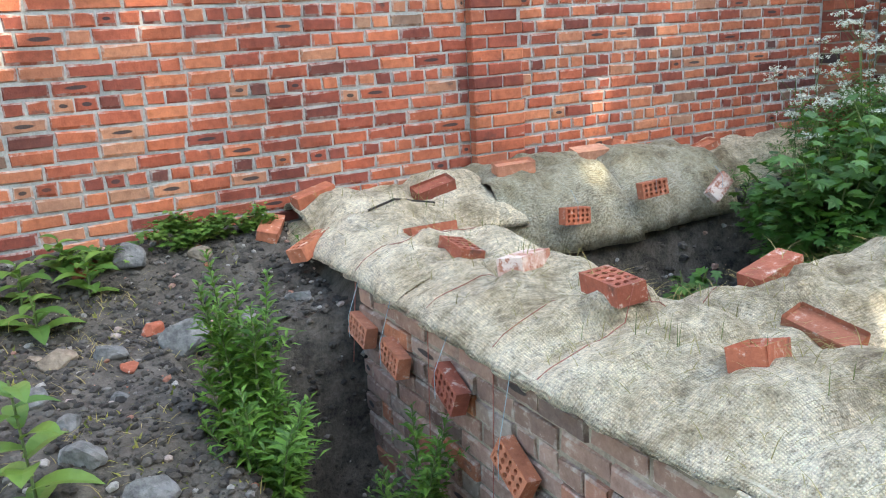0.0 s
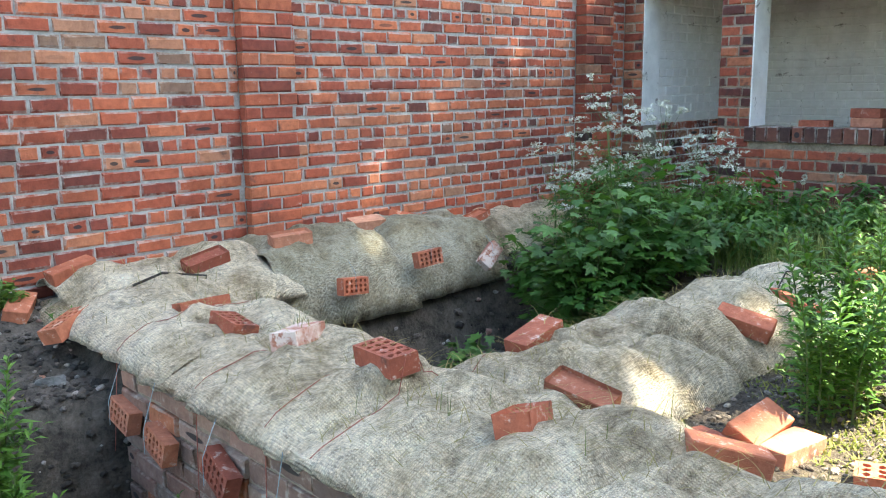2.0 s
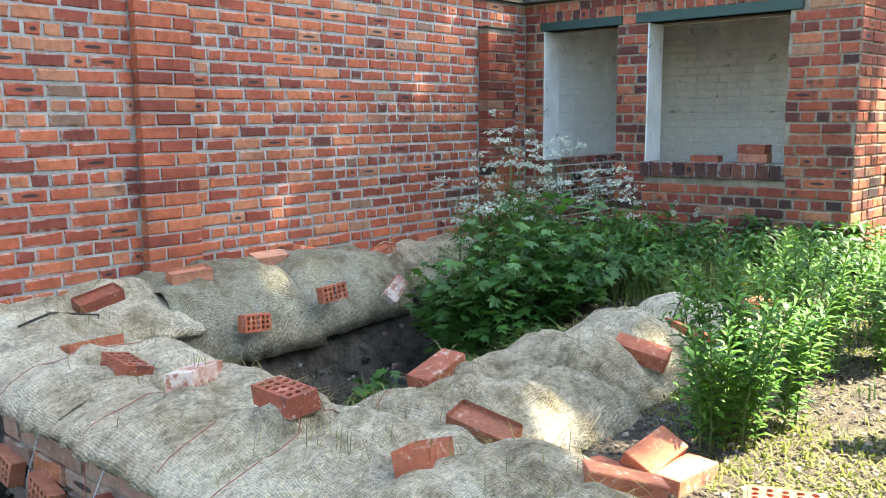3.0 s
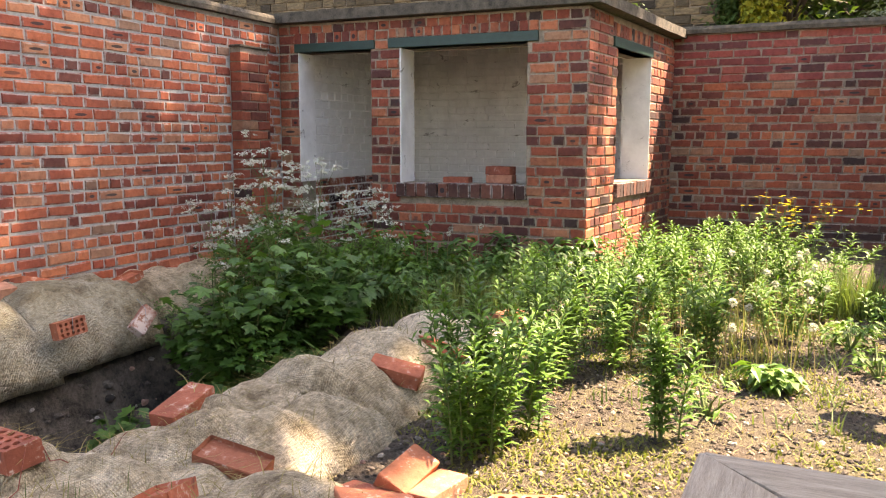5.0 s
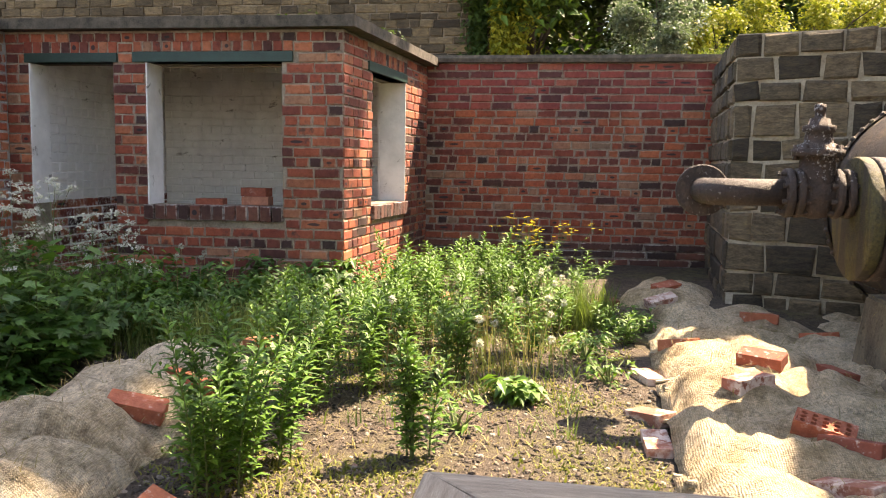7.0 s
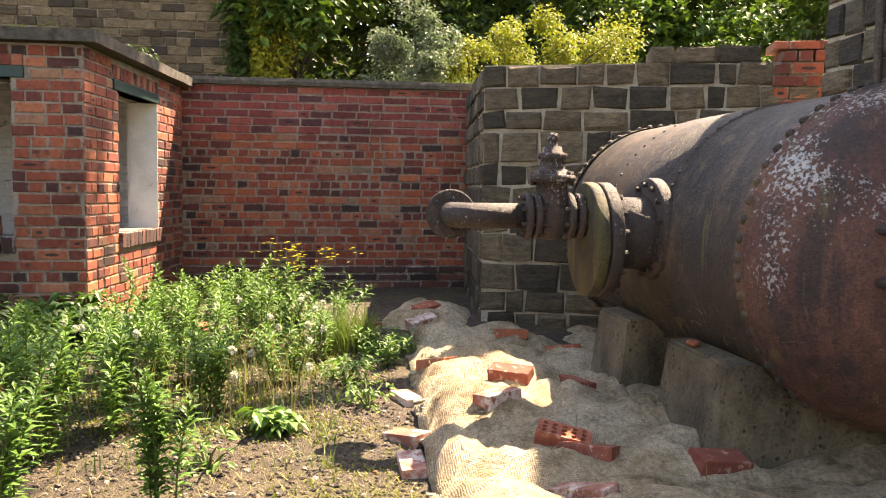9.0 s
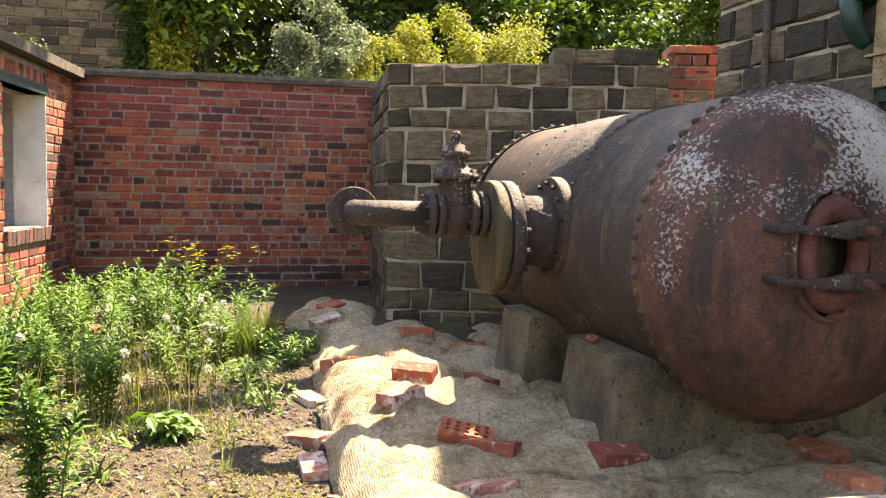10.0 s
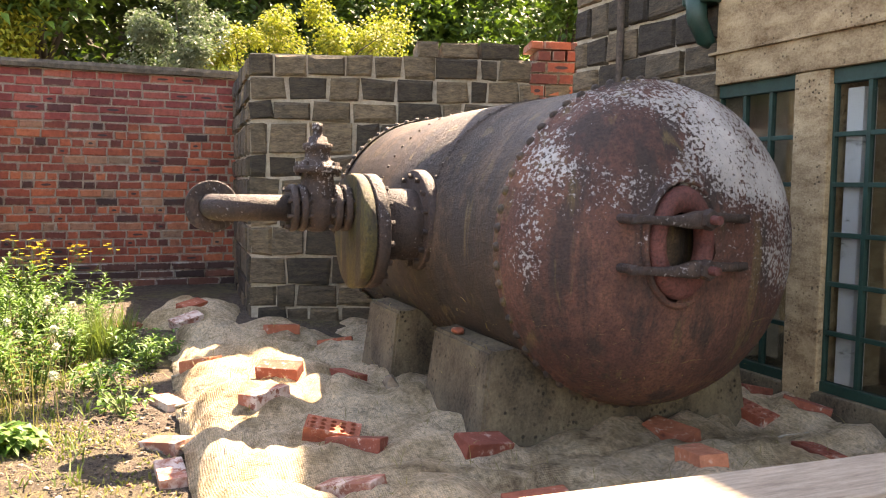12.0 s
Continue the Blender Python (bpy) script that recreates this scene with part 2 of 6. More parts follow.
stone_dark = stone_material("sooty sandstone", True, (0.036, 0.030, 0.022), (0.098, 0.078, 0.052), (0.18, 0.138, 0.088))
stone_brown = stone_material("brown sandstone", False, (0.035, 0.027, 0.019), (0.10, 0.076, 0.046), (0.18, 0.135, 0.08))


def hessian_material(name, tone):
    m, n, k, b = material(name, 0.95)
    big, mid, fine = noise_tex(n, k, 1.6, 4, 0.6), noise_tex(n, k, 9, 6, 0.75), noise_tex(n, k, 60, 4, 0.8)
    f = math_node(n, k, "ADD", math_node(n, k, "MULTIPLY", big, 0.45), math_node(n, k, "MULTIPLY", mid, 0.55))
    stops = [(0.36, (0.20, 0.155, 0.10)), (0.45, (0.53, 0.455, 0.335)), (0.54, (0.76, 0.69, 0.565)), (0.64, (0.90, 0.85, 0.75))]
    c = ramp(n, k, f, [(p, tuple(a * t for a, t in zip(q, tone))) for p, q in stops])
    fib = noise_tex(n, k, 7, 3, 0.5, stretch=(1.5, 14, 14), dist=2.2)
    c = mix(n, k, math_node(n, k, "MULTIPLY", ramp(n, k, fib, [(0.56, (0, 0, 0)), (0.62, (1, 1, 1))]), 0.45), c, (0.34, 0.25, 0.12))
    grime = ramp(n, k, noise_tex(n, k, 7.0, 8, 0.9), [(0.53, (0, 0, 0)), (0.62, (1, 1, 1))])
    c = mix(n, k, math_node(n, k, "MULTIPLY", grime, 0.55), c, (0.16, 0.13, 0.09))
    tc = n.new("ShaderNodeTexCoord")
    weave = []
    for d in ("X", "Y"):
        w = n.new("ShaderNodeTexWave")
        w.bands_direction = d
        w.inputs["Scale"].default_value, w.inputs["Distortion"].default_value, w.inputs["Detail"].default_value = 40, 1.6, 2
        k.new(tc.outputs["Object"], w.inputs["Vector"])
        weave.append(w.outputs["Fac"])
    wv = math_node(n, k, "MULTIPLY", weave[0], weave[1])
    c = mix(n, k, 0.55, c, ramp(n, k, wv, [(0.0, (0.7, 0.68, 0.66)), (0.45, (1.12, 1.12, 1.12))]), "MULTIPLY")
    c = mix(n, k, 0.85, c, ramp(n, k, fine, [(0.32, (0.42, 0.39, 0.36)), (0.46, (1.0, 1.0, 1.0)), (0.66, (1.4, 1.38, 1.35))]), "MULTIPLY")
    k.new(c, b.inputs["Base Color"])
    h = math_node(n, k, "ADD", math_node(n, k, "MULTIPLY", mid, 1.6), math_node(n, k, "ADD", math_node(n, k, "MULTIPLY", wv, 0.25), fine))
    bump(n, k, b, h, 1.0, 0.032)
    return m


hessian = hessian_material("weathered hessian", (1.1, 1.07, 1.0))
hessian_grey = hessian_material("greyed hessian netting", (0.60, 0.61, 0.55))
hessian_brown = hessian_material("dusty brown hessian", (0.97, 0.87, 0.73))


def ground_material():
    m, n, k, b = material("gravelly earth", 0.97)
    big, mid, fine = noise_tex(n, k, 1.1, 5, 0.65), noise_tex(n, k, 14, 6, 0.8), noise_tex(n, k, 95, 4, 0.8)
    f = math_node(n, k, "ADD", math_node(n, k, "MULTIPLY", mid, 0.5), math_node(n, k, "MULTIPLY", fine, 0.5))
    c = ramp(n, k, f, [(0.36, (0.022, 0.016, 0.012)), (0.5, (0.085, 0.063, 0.045)), (0.62, (0.18, 0.14, 0.10)), (0.72, (0.36, 0.31, 0.25))])
    moss = math_node(n, k, "MULTIPLY", ramp(n, k, big, [(0.48, (0, 0, 0)), (0.6, (1, 1, 1))]), ramp(n, k, mid, [(0.42, (0, 0, 0)), (0.55, (1, 1, 1))]))
    c = mix(n, k, math_node(n, k, "MULTIPLY", moss, 0.55), c, (0.14, 0.13, 0.04))
    k.new(c, b.inputs["Base Color"])
    bump(n, k, b, f, 1.0, 0.03)
    return m


earth = ground_material()
soil_dark = plain_material("dark ashy soil", (0.012, 0.010, 0.008), (0.14, 0.122, 0.10), 9, 0.97, 60, 1.0, 0.03)
# ---- building blocks ----
def mesh_of(name, verts, faces, mats, smooth=False, index=None, uv=None):
    me = bpy.data.meshes.new(name)
    me.from_pydata([tuple(v) for v in verts], [], faces)
    for m in (mats if isinstance(mats, (list, tuple)) else [mats]):
        me.materials.append(m)
    if smooth:
        me.polygons.foreach_set("use_smooth", [True] * len(me.polygons))
    if index is not None:
        me.polygons.foreach_set("material_index", index)
    if uv is not None:
        layer = me.uv_layers.new(name="face")
        layer.data.foreach_set("uv", [c for f in faces for i in f for c in uv[i]])
    me.update()
    return me


def part(name, bm, mat, parent=None, label="", smooth=False):
    """Links a bmesh, or ready mesh data, as one mesh object under a thing or a part."""
    if isinstance(bm, bmesh.types.BMesh):
        me = bpy.data.meshes.new(name)
        bmesh.ops.recalc_face_normals(bm, faces=bm.faces)
        bm.to_mesh(me)
        bm.free()
        me.materials.append(mat)
        if smooth:
            me.polygons.foreach_set("use_smooth", [True] * len(me.polygons))
    else:
        me = bm
    ob = new(name, me)
    ob.parent = parent
    if label:
        tagged(ob, label)
    return ob


def thing(name, m, label, category, group="", kind=""):
    e = new(name)
    e.matrix_world = m
    e.empty_display_size = 0.1
    return tagged(e, label, category, group, kind)


def box(bm, x0, y0, z0, x1, y1, z1, bevel=0.0, m=None):
    vs = [bm.verts.new(p) for p in ((x0, y0, z0), (x1, y0, z0), (x1, y1, z0), (x0, y1, z0), (x0, y0, z1), (x1, y0, z1), (x1, y1, z1), (x0, y1, z1))]
    fs = [bm.faces.new([vs[i] for i in q]) for q in ((3, 2, 1, 0), (4, 5, 6, 7), (0, 1, 5, 4), (1, 2, 6, 5), (2, 3, 7, 6), (3, 0, 4, 7))]
    if m is not None:
        bmesh.ops.transform(bm, matrix=m, verts=vs)
    if bevel:
        es = list({e for f in fs for e in f.edges})
        bmesh.ops.bevel(bm, geom=es, offset=bevel, segments=2, affect="EDGES", profile=0.6)
    return bm


def tube(bm, a, b, r0, r1=None, seg=16, caps=True):
    a, b = Vector(a), Vector(b)
    r1 = r0 if r1 is None else r1
    m = Matrix.Translation((a + b) / 2) @ (b - a).to_track_quat("Z", "Y").to_matrix().to_4x4()
    bmesh.ops.create_cone(bm, cap_ends=caps, segments=seg, radius1=r0, radius2=r1, depth=(b - a).length, matrix=m)
    return bm


def lathe(bm, profile, seg, m):
    """A profile of (radius, along) turned round the local z axis."""
    rings = []
    for r, z in profile:
        if r < 1e-5:
            rings.append([bm.verts.new(m @ Vector((0, 0, z)))])
        else:
            rings.append([bm.verts.new(m @ Vector((r * math.cos(2 * math.pi * i / seg), r * math.sin(2 * math.pi * i / seg), z))) for i in range(seg)])
    for p, q in zip(rings, rings[1:]):
        for i in range(seg):
            j = (i + 1) % seg
            if len(p) == 1 and len(q) > 1:
                bm.faces.new((p[0], q[j], q[i]))
            elif len(q) == 1 and len(p) > 1:
                bm.faces.new((p[i], p[j], q[0]))
            elif len(p) > 1:
                bm.faces.new((p[i], p[j], q[j], q[i]))
    return bm


def fbm(x, y, z=0.0, octaves=3):
    s, a, v = 1.0, 0.5, 0.0
    for _ in range(octaves):
        v += a * noise.noise(Vector((x * s, y * s, z * s)))
        s, a = s * 2.03, a * 0.5
    return v


def rough_block(rng, ln, ht, dp, ch=0.005, wob=0.003):
    """Vertices and faces of one brick or stone: x along the wall, y into it, z up; its face has worn edges."""
    def j(s=1.0):
        return rng.uniform(-wob, wob) * s
    v = []
    for y, inset in ((dp, 0.0), (ch, 0.0), (0.0, ch)):
        for x, z in ((inset, inset), (ln - inset, inset), (ln - inset, ht - inset), (inset, ht - inset)):
            v.append((x + j(), y + (j(0.5) if y < dp else 0), z + j()))
    f = []
    for a in (0, 4):
        for i in range(4):
            q = (i + 1) % 4
            f.append((a + i, a + q, a + 4 + q, a + 4 + i))
    f.append((8, 9, 10, 11))
    return v, f


def frame_on(origin, u, n):
    """Wall axes as a matrix: x along the wall, y into it, z up."""
    u, n = Vector(u).normalized(), Vector(n).normalized()
    m = Matrix((( u.x, -n.x, 0, 0), (u.y, -n.y, 0, 0), (0, 0, 1, 0), (0, 0, 0, 1)))
    m.translation = Vector(origin)
    return m


def cells(length, z0, z1, holes):
    us = sorted({0.0, length, *[h[0] for h in holes], *[h[1] for h in holes]})
    zs = sorted({z0, z1, *[h[2] for h in holes], *[h[3] for h in holes]})
    us, zs = [u for u in us if 0 <= u <= length], [z for z in zs if z0 <= z <= z1]
    for a, b in zip(us, us[1:]):
        for c, d in zip(zs, zs[1:]):
            if not any(h[0] - 1e-6 <= a and b <= h[1] + 1e-6 and h[2] - 1e-6 <= c and d <= h[3] + 1e-6 for h in holes):
                yield a, b, c, d


def core(name, m, length, z0, z1, thick, mat, holes=(), back=0.006, label="", kind="structure", parent=None, category="wall"):
    bm = bmesh.new()
    for a, b, c, d in cells(length, z0, z1, list(holes)):
        box(bm, a, back, c, b, thick, d)
    bmesh.ops.remove_doubles(bm, verts=bm.verts, dist=1e-5)
    ob = part(name, bm, mat, parent)
    ob.matrix_world = m
    return tagged(ob, label, category if not parent else "", kind=kind if not parent else "")


def coursed(rng, length, z0, z1, course, ln, joint, holes, header_every, header_at, shift=0.0, mixed=0.0):
    """Brick by brick: start, end, foot and head of each, in rows."""
    r, z = 0, z0
    while z + course * 0.6 < z1:
        head = header_every and r % header_every == header_at
        step = ln / 2 if head else ln
        u = -step * (0.5 if r % 2 else 0.0) - shift + (0.25 * ln if head else 0)
        top = min(z + course - joint, z1)
        while u < length:
            w = step * (1 + rng.uniform(-0.07, 0.07)) * (0.52 if not head and rng.random() < mixed else 1)
            a, b = max(u, 0.002), min(u + w - joint, length - 0.002)
            u += w
            spans = [(a, b)]
            for h in holes:
                if h[2] < top - 0.02 and h[3] > z + 0.02:
                    nxt = []
                    for p, q in spans:
                        if q <= h[0] or p >= h[1]:
                            nxt.append((p, q))
                        else:
                            if p < h[0]:
                                nxt.append((p, h[0]))
                            if q > h[1]:
                                nxt.append((h[1], q))
                    spans = nxt
            for p, q in spans:
                if q - p > 0.03:
                    yield p, q, z, top
        z += course
        r += 1


def lay(wall, pieces, mats, near, name="brick", seed=1, proud=0.006, depth=0.03, ch=0.006, wob=0.003, rest="brickwork", limit=300, out=0.004):
    """The pieces of a wall: those for which near() holds are parts of their own, the rest one joined part."""
    rng = random.Random(seed)
    shapes = {}
    V, F, U = [], [], []
    unit = [(x, z) for _ in range(3) for x, z in ((0, 0), (1, 0), (1, 1), (0, 1))]
    count = 0
    for p, q, a, b in pieces:
        ln, ht = q - p, b - a
        dy = -rng.uniform(0, out) - proud + 0.006
        tilt = rng.uniform(-0.004, 0.004)
        if near((p + q) / 2, (a + b) / 2) and count < limit:
            count += 1
            key = (round(ln / 0.04), round(ht / 0.02), rng.randrange(4))
            if key not in shapes:
                v, f = rough_block(rng, ln, ht, depth, ch, wob)
                shapes[key] = (mesh_of(name, v, f, mats[0], uv=unit), ln, ht)
            me, l0, h0 = shapes[key]
            ob = new(name, me)
            ob.parent = wall
            ob.matrix_basis = Matrix.Translation((p, dy, a)) @ Matrix.Rotation(tilt, 4, "Y") @ Matrix.Diagonal((ln / l0, 1, ht / h0, 1))
        else:
            v, f = rough_block(rng, ln, ht, depth, ch, wob)
            o = len(V)
            V += [(x + p, y + dy, z + a + tilt * x) for x, y, z in v]
            F += [tuple(i + o for i in g) for g in f]
            U += unit
    if V:
        ob = part(rest, mesh_of(rest, V, F, mats[1], uv=U), None, wall)
        tagged(ob, kind="stuff")
    return count
# ---- ground ----
def step01(v, a, b):
    t = min(1.0, max(0.0, (v - a) / (b - a)))
    return t * t * (3 - 2 * t)


def ground_z(x, y):
    near = step01(x, -3, -1.5) * (1 - step01(x, 8.6, 9.5)) * step01(y, -4.5, -3.6) * (1 - step01(y, 4.2, 4.8))
    z = 0.02 * fbm(x * 2.3, y * 2.3) + 0.012 * fbm(x * 11, y * 11, 3)
    z += 0.10 * step01(x, 5.2, 6.6)
    left = 1 - step01(x, 1.25, 1.32)
    z += left * (-0.07 + 0.20 * step01(y, 3.35, 4.1) + 0.05 * fbm(x * 4, y * 4, 7))
    # trench along the brick foundation, and the pit between the covered walls
    z -= 0.72 * left * step01(x, 0.42, 0.88) * (1 - step01(y, 2.93, 3.12))
    z -= 0.42 * left * (1 - step01(y, 1.2, 2.6)) * (1 - step01(x, 0.2, 0.9))
    z -= 0.40 * left * max(0.0, 1 - ((x - 1.0) / 0.26) ** 2 - ((y - 2.62) / 0.34) ** 2)
    pit = step01(x, 1.9, 2.15) * (1 - step01(x, 3.9, 4.55)) * step01(y, 1.85, 2.15) * (1 - step01(y, 3.3, 3.55))
    z -= pit * (0.52 + 0.10 * fbm(x * 3, y * 3, 5))
    return z * near


def build_ground():
    def axis(a, b, st, lo, hi):
        n = int(round((b - a) / st))
        return lo + [a + i * st for i in range(n + 1)] + hi
    xs = axis(-1.6, 9.0, 0.05, [-900, -200, -60, -20, -8, -4, -2.5], [10, 12, 16, 24, 40, 90, 250, 900])
    ys = axis(-3.6, 4.4, 0.05, [-900, -200, -60, -25, -12, -7, -5, -4.2], [5, 6, 9, 15, 30, 70, 200, 900])
    V = [(x, y, ground_z(x, y)) for y in ys for x in xs]
    w = len(xs)
    F, idx = [], []
    for j in range(len(ys) - 1):
        for i in range(w - 1):
            F.append((j * w + i, j * w + i + 1, (j + 1) * w + i + 1, (j + 1) * w + i))
            x, y = xs[i], ys[j]
            idx.append(1 if (x < 1.3 or (1.9 < x < 4.5 and 1.85 < y < 3.6)) and x > -1.7 and y > 0 else 0)
    ob = new("ground", mesh_of("ground", V, F, [earth, soil_dark], True, idx))
    tagged(ob, "gravelly brown earth yard with ashy soil and a pit", "ground", kind="structure")


build_ground()

# ---- brick boundary walls ----
WY = 4.148        # face of the long orange wall
SX = 6.105        # front of the shelter
SY = 1.493        # corner of the shelter
BX = 8.477        # face of the yard's end wall
m_left = frame_on((-2.5, WY, 0), (1, 0, 0), (0, -1, 0))
wall_left = core("wall_left", m_left, SX + 2.5 + 0.3, -0.3, 2.02, 0.24, mortar_pale, label="long orange-red brick boundary wall with pale grey mortar")
m_back = frame_on((BX, 1.30, 0), (0, -1, 0), (-1, 0, 0))
wall_back = core("wall_back", m_back, 6.2, -0.2, 2.06, 0.24, mortar_dark, label="dark red brick yard wall, sooty at its foot")


def coping(name, m, length, z, thick, over, depth, label, parent=None):
    rng = random.Random(len(name))
    n = max(2, int(length / 0.12))
    V, F = [], []
    prof = [(-over, 0.0), (-over - 0.004, 0.5), (-over + 0.012, 0.93), (0.06, 1.03), (depth * 0.6, 1.0), (depth + 0.03, 0.9), (depth + 0.03, 0.0)]
    for i in range(n + 1):
        u = length * i / n
        for y, h in prof:
            V.append((u, y + 0.006 * fbm(u * 9, y * 9, z), z + thick * h + 0.008 * fbm(u * 6, y * 8, 2 + z)))
    k = len(prof)
    for i in range(n):
        for q in range(k):
            r = (q + 1) % k
            F.append((i * k + q, i * k + r, (i + 1) * k + r, (i + 1) * k + q))
    F += [tuple(range(k))[::-1], tuple(n * k + q for q in range(k))]
    ob = new(name, mesh_of(name, V, F, concrete))
    ob.parent = parent
    if parent is None:
        ob.matrix_world = m
        tagged(ob, label, "coping", kind="structure")
    return ob


coping("coping_left", m_left, SX + 2.5 - 0.12, 2.02, 0.07, 0.05, 0.26, "weathered concrete coping on the brick wall")
coping("coping_back", m_back, 6.2, 2.06, 0.075, 0.05, 0.26, "weathered concrete coping on the yard wall")

# pilasters of the long wall
m_pil_a = frame_on((2.455, WY - 0.055, 0), (1, 0, 0), (0, -1, 0))
pil_a = core("pilaster_a", m_pil_a, 0.345, -0.1, 2.02, 0.06, mortar_pale, [(0.0, 0.012, -1, 3), (0.333, 0.345, -1, 3)], label="shallow brick pilaster of the boundary wall")
m_pil_b = frame_on((5.45, WY - 0.10, 0), (1, 0, 0), (0, -1, 0))
pil_b = core("pilaster_b", m_pil_b, 0.37, -0.1, 1.78, 0.105, mortar_dark, [(0.0, 0.012, -1, 3), (0.358, 0.37, -1, 3)], label="brick pilaster with a mortar cap near the shelter")
bm = box(bmesh.new(), -0.01, -0.012, 1.78, 0.38, 0.1, 1.80, 0.01)
cap = part("cap", bm, concrete, pil_b)

# ---- shelter ----
side_u = Vector((BX - SX, 1.28 - SY, 0))
side_len = side_u.length
shelter = thing("shelter", Matrix.Identity(4), "small flat-roofed brick shelter with green lintels and whitewashed inside", "shelter")
front_holes = [(4.148 - 3.96, 4.148 - 3.27, -0.3, 1.79), (4.148 - 3.01, 4.148 - 1.955, 0.62, 1.79)]
m_front = frame_on((SX, WY, 0), (0, -1, 0), (-1, 0, 0))
shel_front = core("front_wall", m_front, WY - SY, -0.2, 2.02, 0.23, mortar_tan, front_holes, parent=shelter)
m_side = frame_on((SX, SY, 0), side_u, (side_u.y, -side_u.x, 0))
side_holes = [(0.66, 1.60, 0.62, 1.79)]
shel_side = core("side_wall", m_side, side_len, -0.2, 2.02, 0.23, mortar_tan, side_holes, parent=shelter)


def uneven(bm, amp, freq, seed):
    for v in bm.verts:
        v.co += Vector((fbm(v.co.y * freq, v.co.z * freq, seed), fbm(v.co.x * freq, v.co.z * freq, seed + 5), fbm(v.co.x * freq, v.co.y * freq, seed + 9))) * amp
    return bm


def slab(name, m, u0, u1, y0, y1, z0, z1, mat, parent, label="", bevel=0.006, cut=0, amp=0.0):
    bm = box(bmesh.new(), u0, y0, z0, u1, y1, z1, bevel)
    if cut:
        bmesh.ops.subdivide_edges(bm, edges=[e for e in bm.edges if e.calc_length() > 0.1], cuts=cut, use_grid_fill=True)
        uneven(bm, amp, 5, u0)
    ob = part(name, bm, mat, parent, label)
    ob.matrix_world = m
    return ob


# whitewashed linings: jambs, inner walls, floor and soffit
slab("jamb", m_front, 0.19, 0.198, -0.003, 0.235, 0.72, 1.788, whitewash, shelter, "whitewashed brick jamb", 0.002, 6, 0.004)
slab("jamb", m_front, 0.87, 0.878, 0.02, 0.235, 0.0, 1.788, whitewash, shelter, "whitewashed brick jamb", 0.002)
slab("jamb", m_front, 1.138, 1.148, -0.003, 0.235, 0.70, 1.788, whitewash, shelter, "whitewashed brick jamb", 0.002, 6, 0.004)
slab("jamb", m_side, 1.592, 1.60, -0.003, 0.235, 0.72, 1.788, whitewash, shelter, "whitewashed brick jamb", 0.002)
m_inner = frame_on((8.30, 4.0, 0), (0, -1, 0), (-1, 0, 0))
inner_back = core("inner_wall", m_inner, 2.45, 0.0, 2.0, 0.14, whitewash, label="grimy whitewashed brick inner wall", parent=shelter)
m_inner_left = frame_on((SX + 0.03, 3.966, 0), (1, 0, 0), (0, -1, 0))
inner_left = core("inner_wall", m_inner_left, 2.17, 0.0, 2.0, 0.15, whitewash, label="whitewashed brick inner wall, bare brick low down", parent=shelter)
part("rusty_chase", box(bmesh.new(), 8.283, 2.60, 1.30, 8.29, 2.618, 1.80, 0.002), dark_rust_and_hole_shade, shelter, "dark rusty streak down the whitewash")
m_in = m_side @ Matrix.Translation((0, 0.236, 0))
for a, b, c, d in cells(side_len - 0.2, 0.0, 2.0, [(0.66, 1.60, 0.62, 1.79)]):
    slab("inner_lining", m_in, a + (0.28 if a == 0 else 0), b, 0.0, 0.02, c, d, whitewash, shelter, "whitewashed lining", 0)
bm = box(bmesh.new(), SX + 0.02, 1.55, 0.0, 8.3, 4.0, 0.06)
part("floor_slab", bm, concrete_pale, shelter)
# roof slab with a pebbly rim
rng = random.Random(4)
bm = bmesh.new()
foot = [(SX - 0.09, WY + 0.2), (SX - 0.09, SY - 0.10), (BX + 0.02, 1.28 - 0.115), (BX + 0.02, WY + 0.2)]
N = 24
ring_lo, ring_hi = [], []
for (ax, ay), (bx, by) in zip(foot, foot[1:] + foot[:1]):
    for i in range(N):
        t = i / N
        x, y = ax + (bx - ax) * t, ay + (by - ay) * t
        x, y = x + 0.008 * fbm(x * 8, y * 8), y + 0.008 * fbm(x * 8, y * 8, 4)
        ring_lo.append(bm.verts.new((x, y, 2.025 + 0.006 * fbm(x * 5, y * 5))))
        ring_hi.append(bm.verts.new((x * 0.999 + 0.008, y, 2.105 + 0.012 * fbm(x * 6, y * 6, 8))))
for i in range(len(ring_lo)):
    j = (i + 1) % len(ring_lo)
    bm.faces.new((ring_lo[i], ring_lo[j], ring_hi[j], ring_hi[i]))
bm.faces.new(ring_hi)
bm.faces.new(ring_lo[::-1])
part("roof_slab", bm, concrete, shelter, "pebbly weathered concrete roof slab")
# lintels and sills
slab("lintel", m_front, 4.148 - 3.99, 4.148 - 3.235, -0.012, 0.14, 1.790, 1.860, green_paint, shelter, "dark green painted timber lintel", 0.005)
slab("lintel", m_front, 4.148 - 3.11, 4.148 - 1.87, -0.014, 0.14, 1.790, 1.866, green_paint, shelter, "dark green painted timber lintel", 0.005)
slab("lintel", m_side, 0.555, 1.63, -0.012, 0.14, 1.79, 1.865, green_paint, shelter, "pale green painted timber lintel", 0.005)
slab("sill_bed", m_front, 4.148 - 3.01, 4.148 - 1.955, 0.02, 0.23, 0.62, 0.735, mortar_tan, shelter, "", 0.003)
slab("sill_bed", m_side, 0.66, 1.60, 0.02, 0.23, 0.62, 0.725, mortar_tan, shelter, "", 0.003)

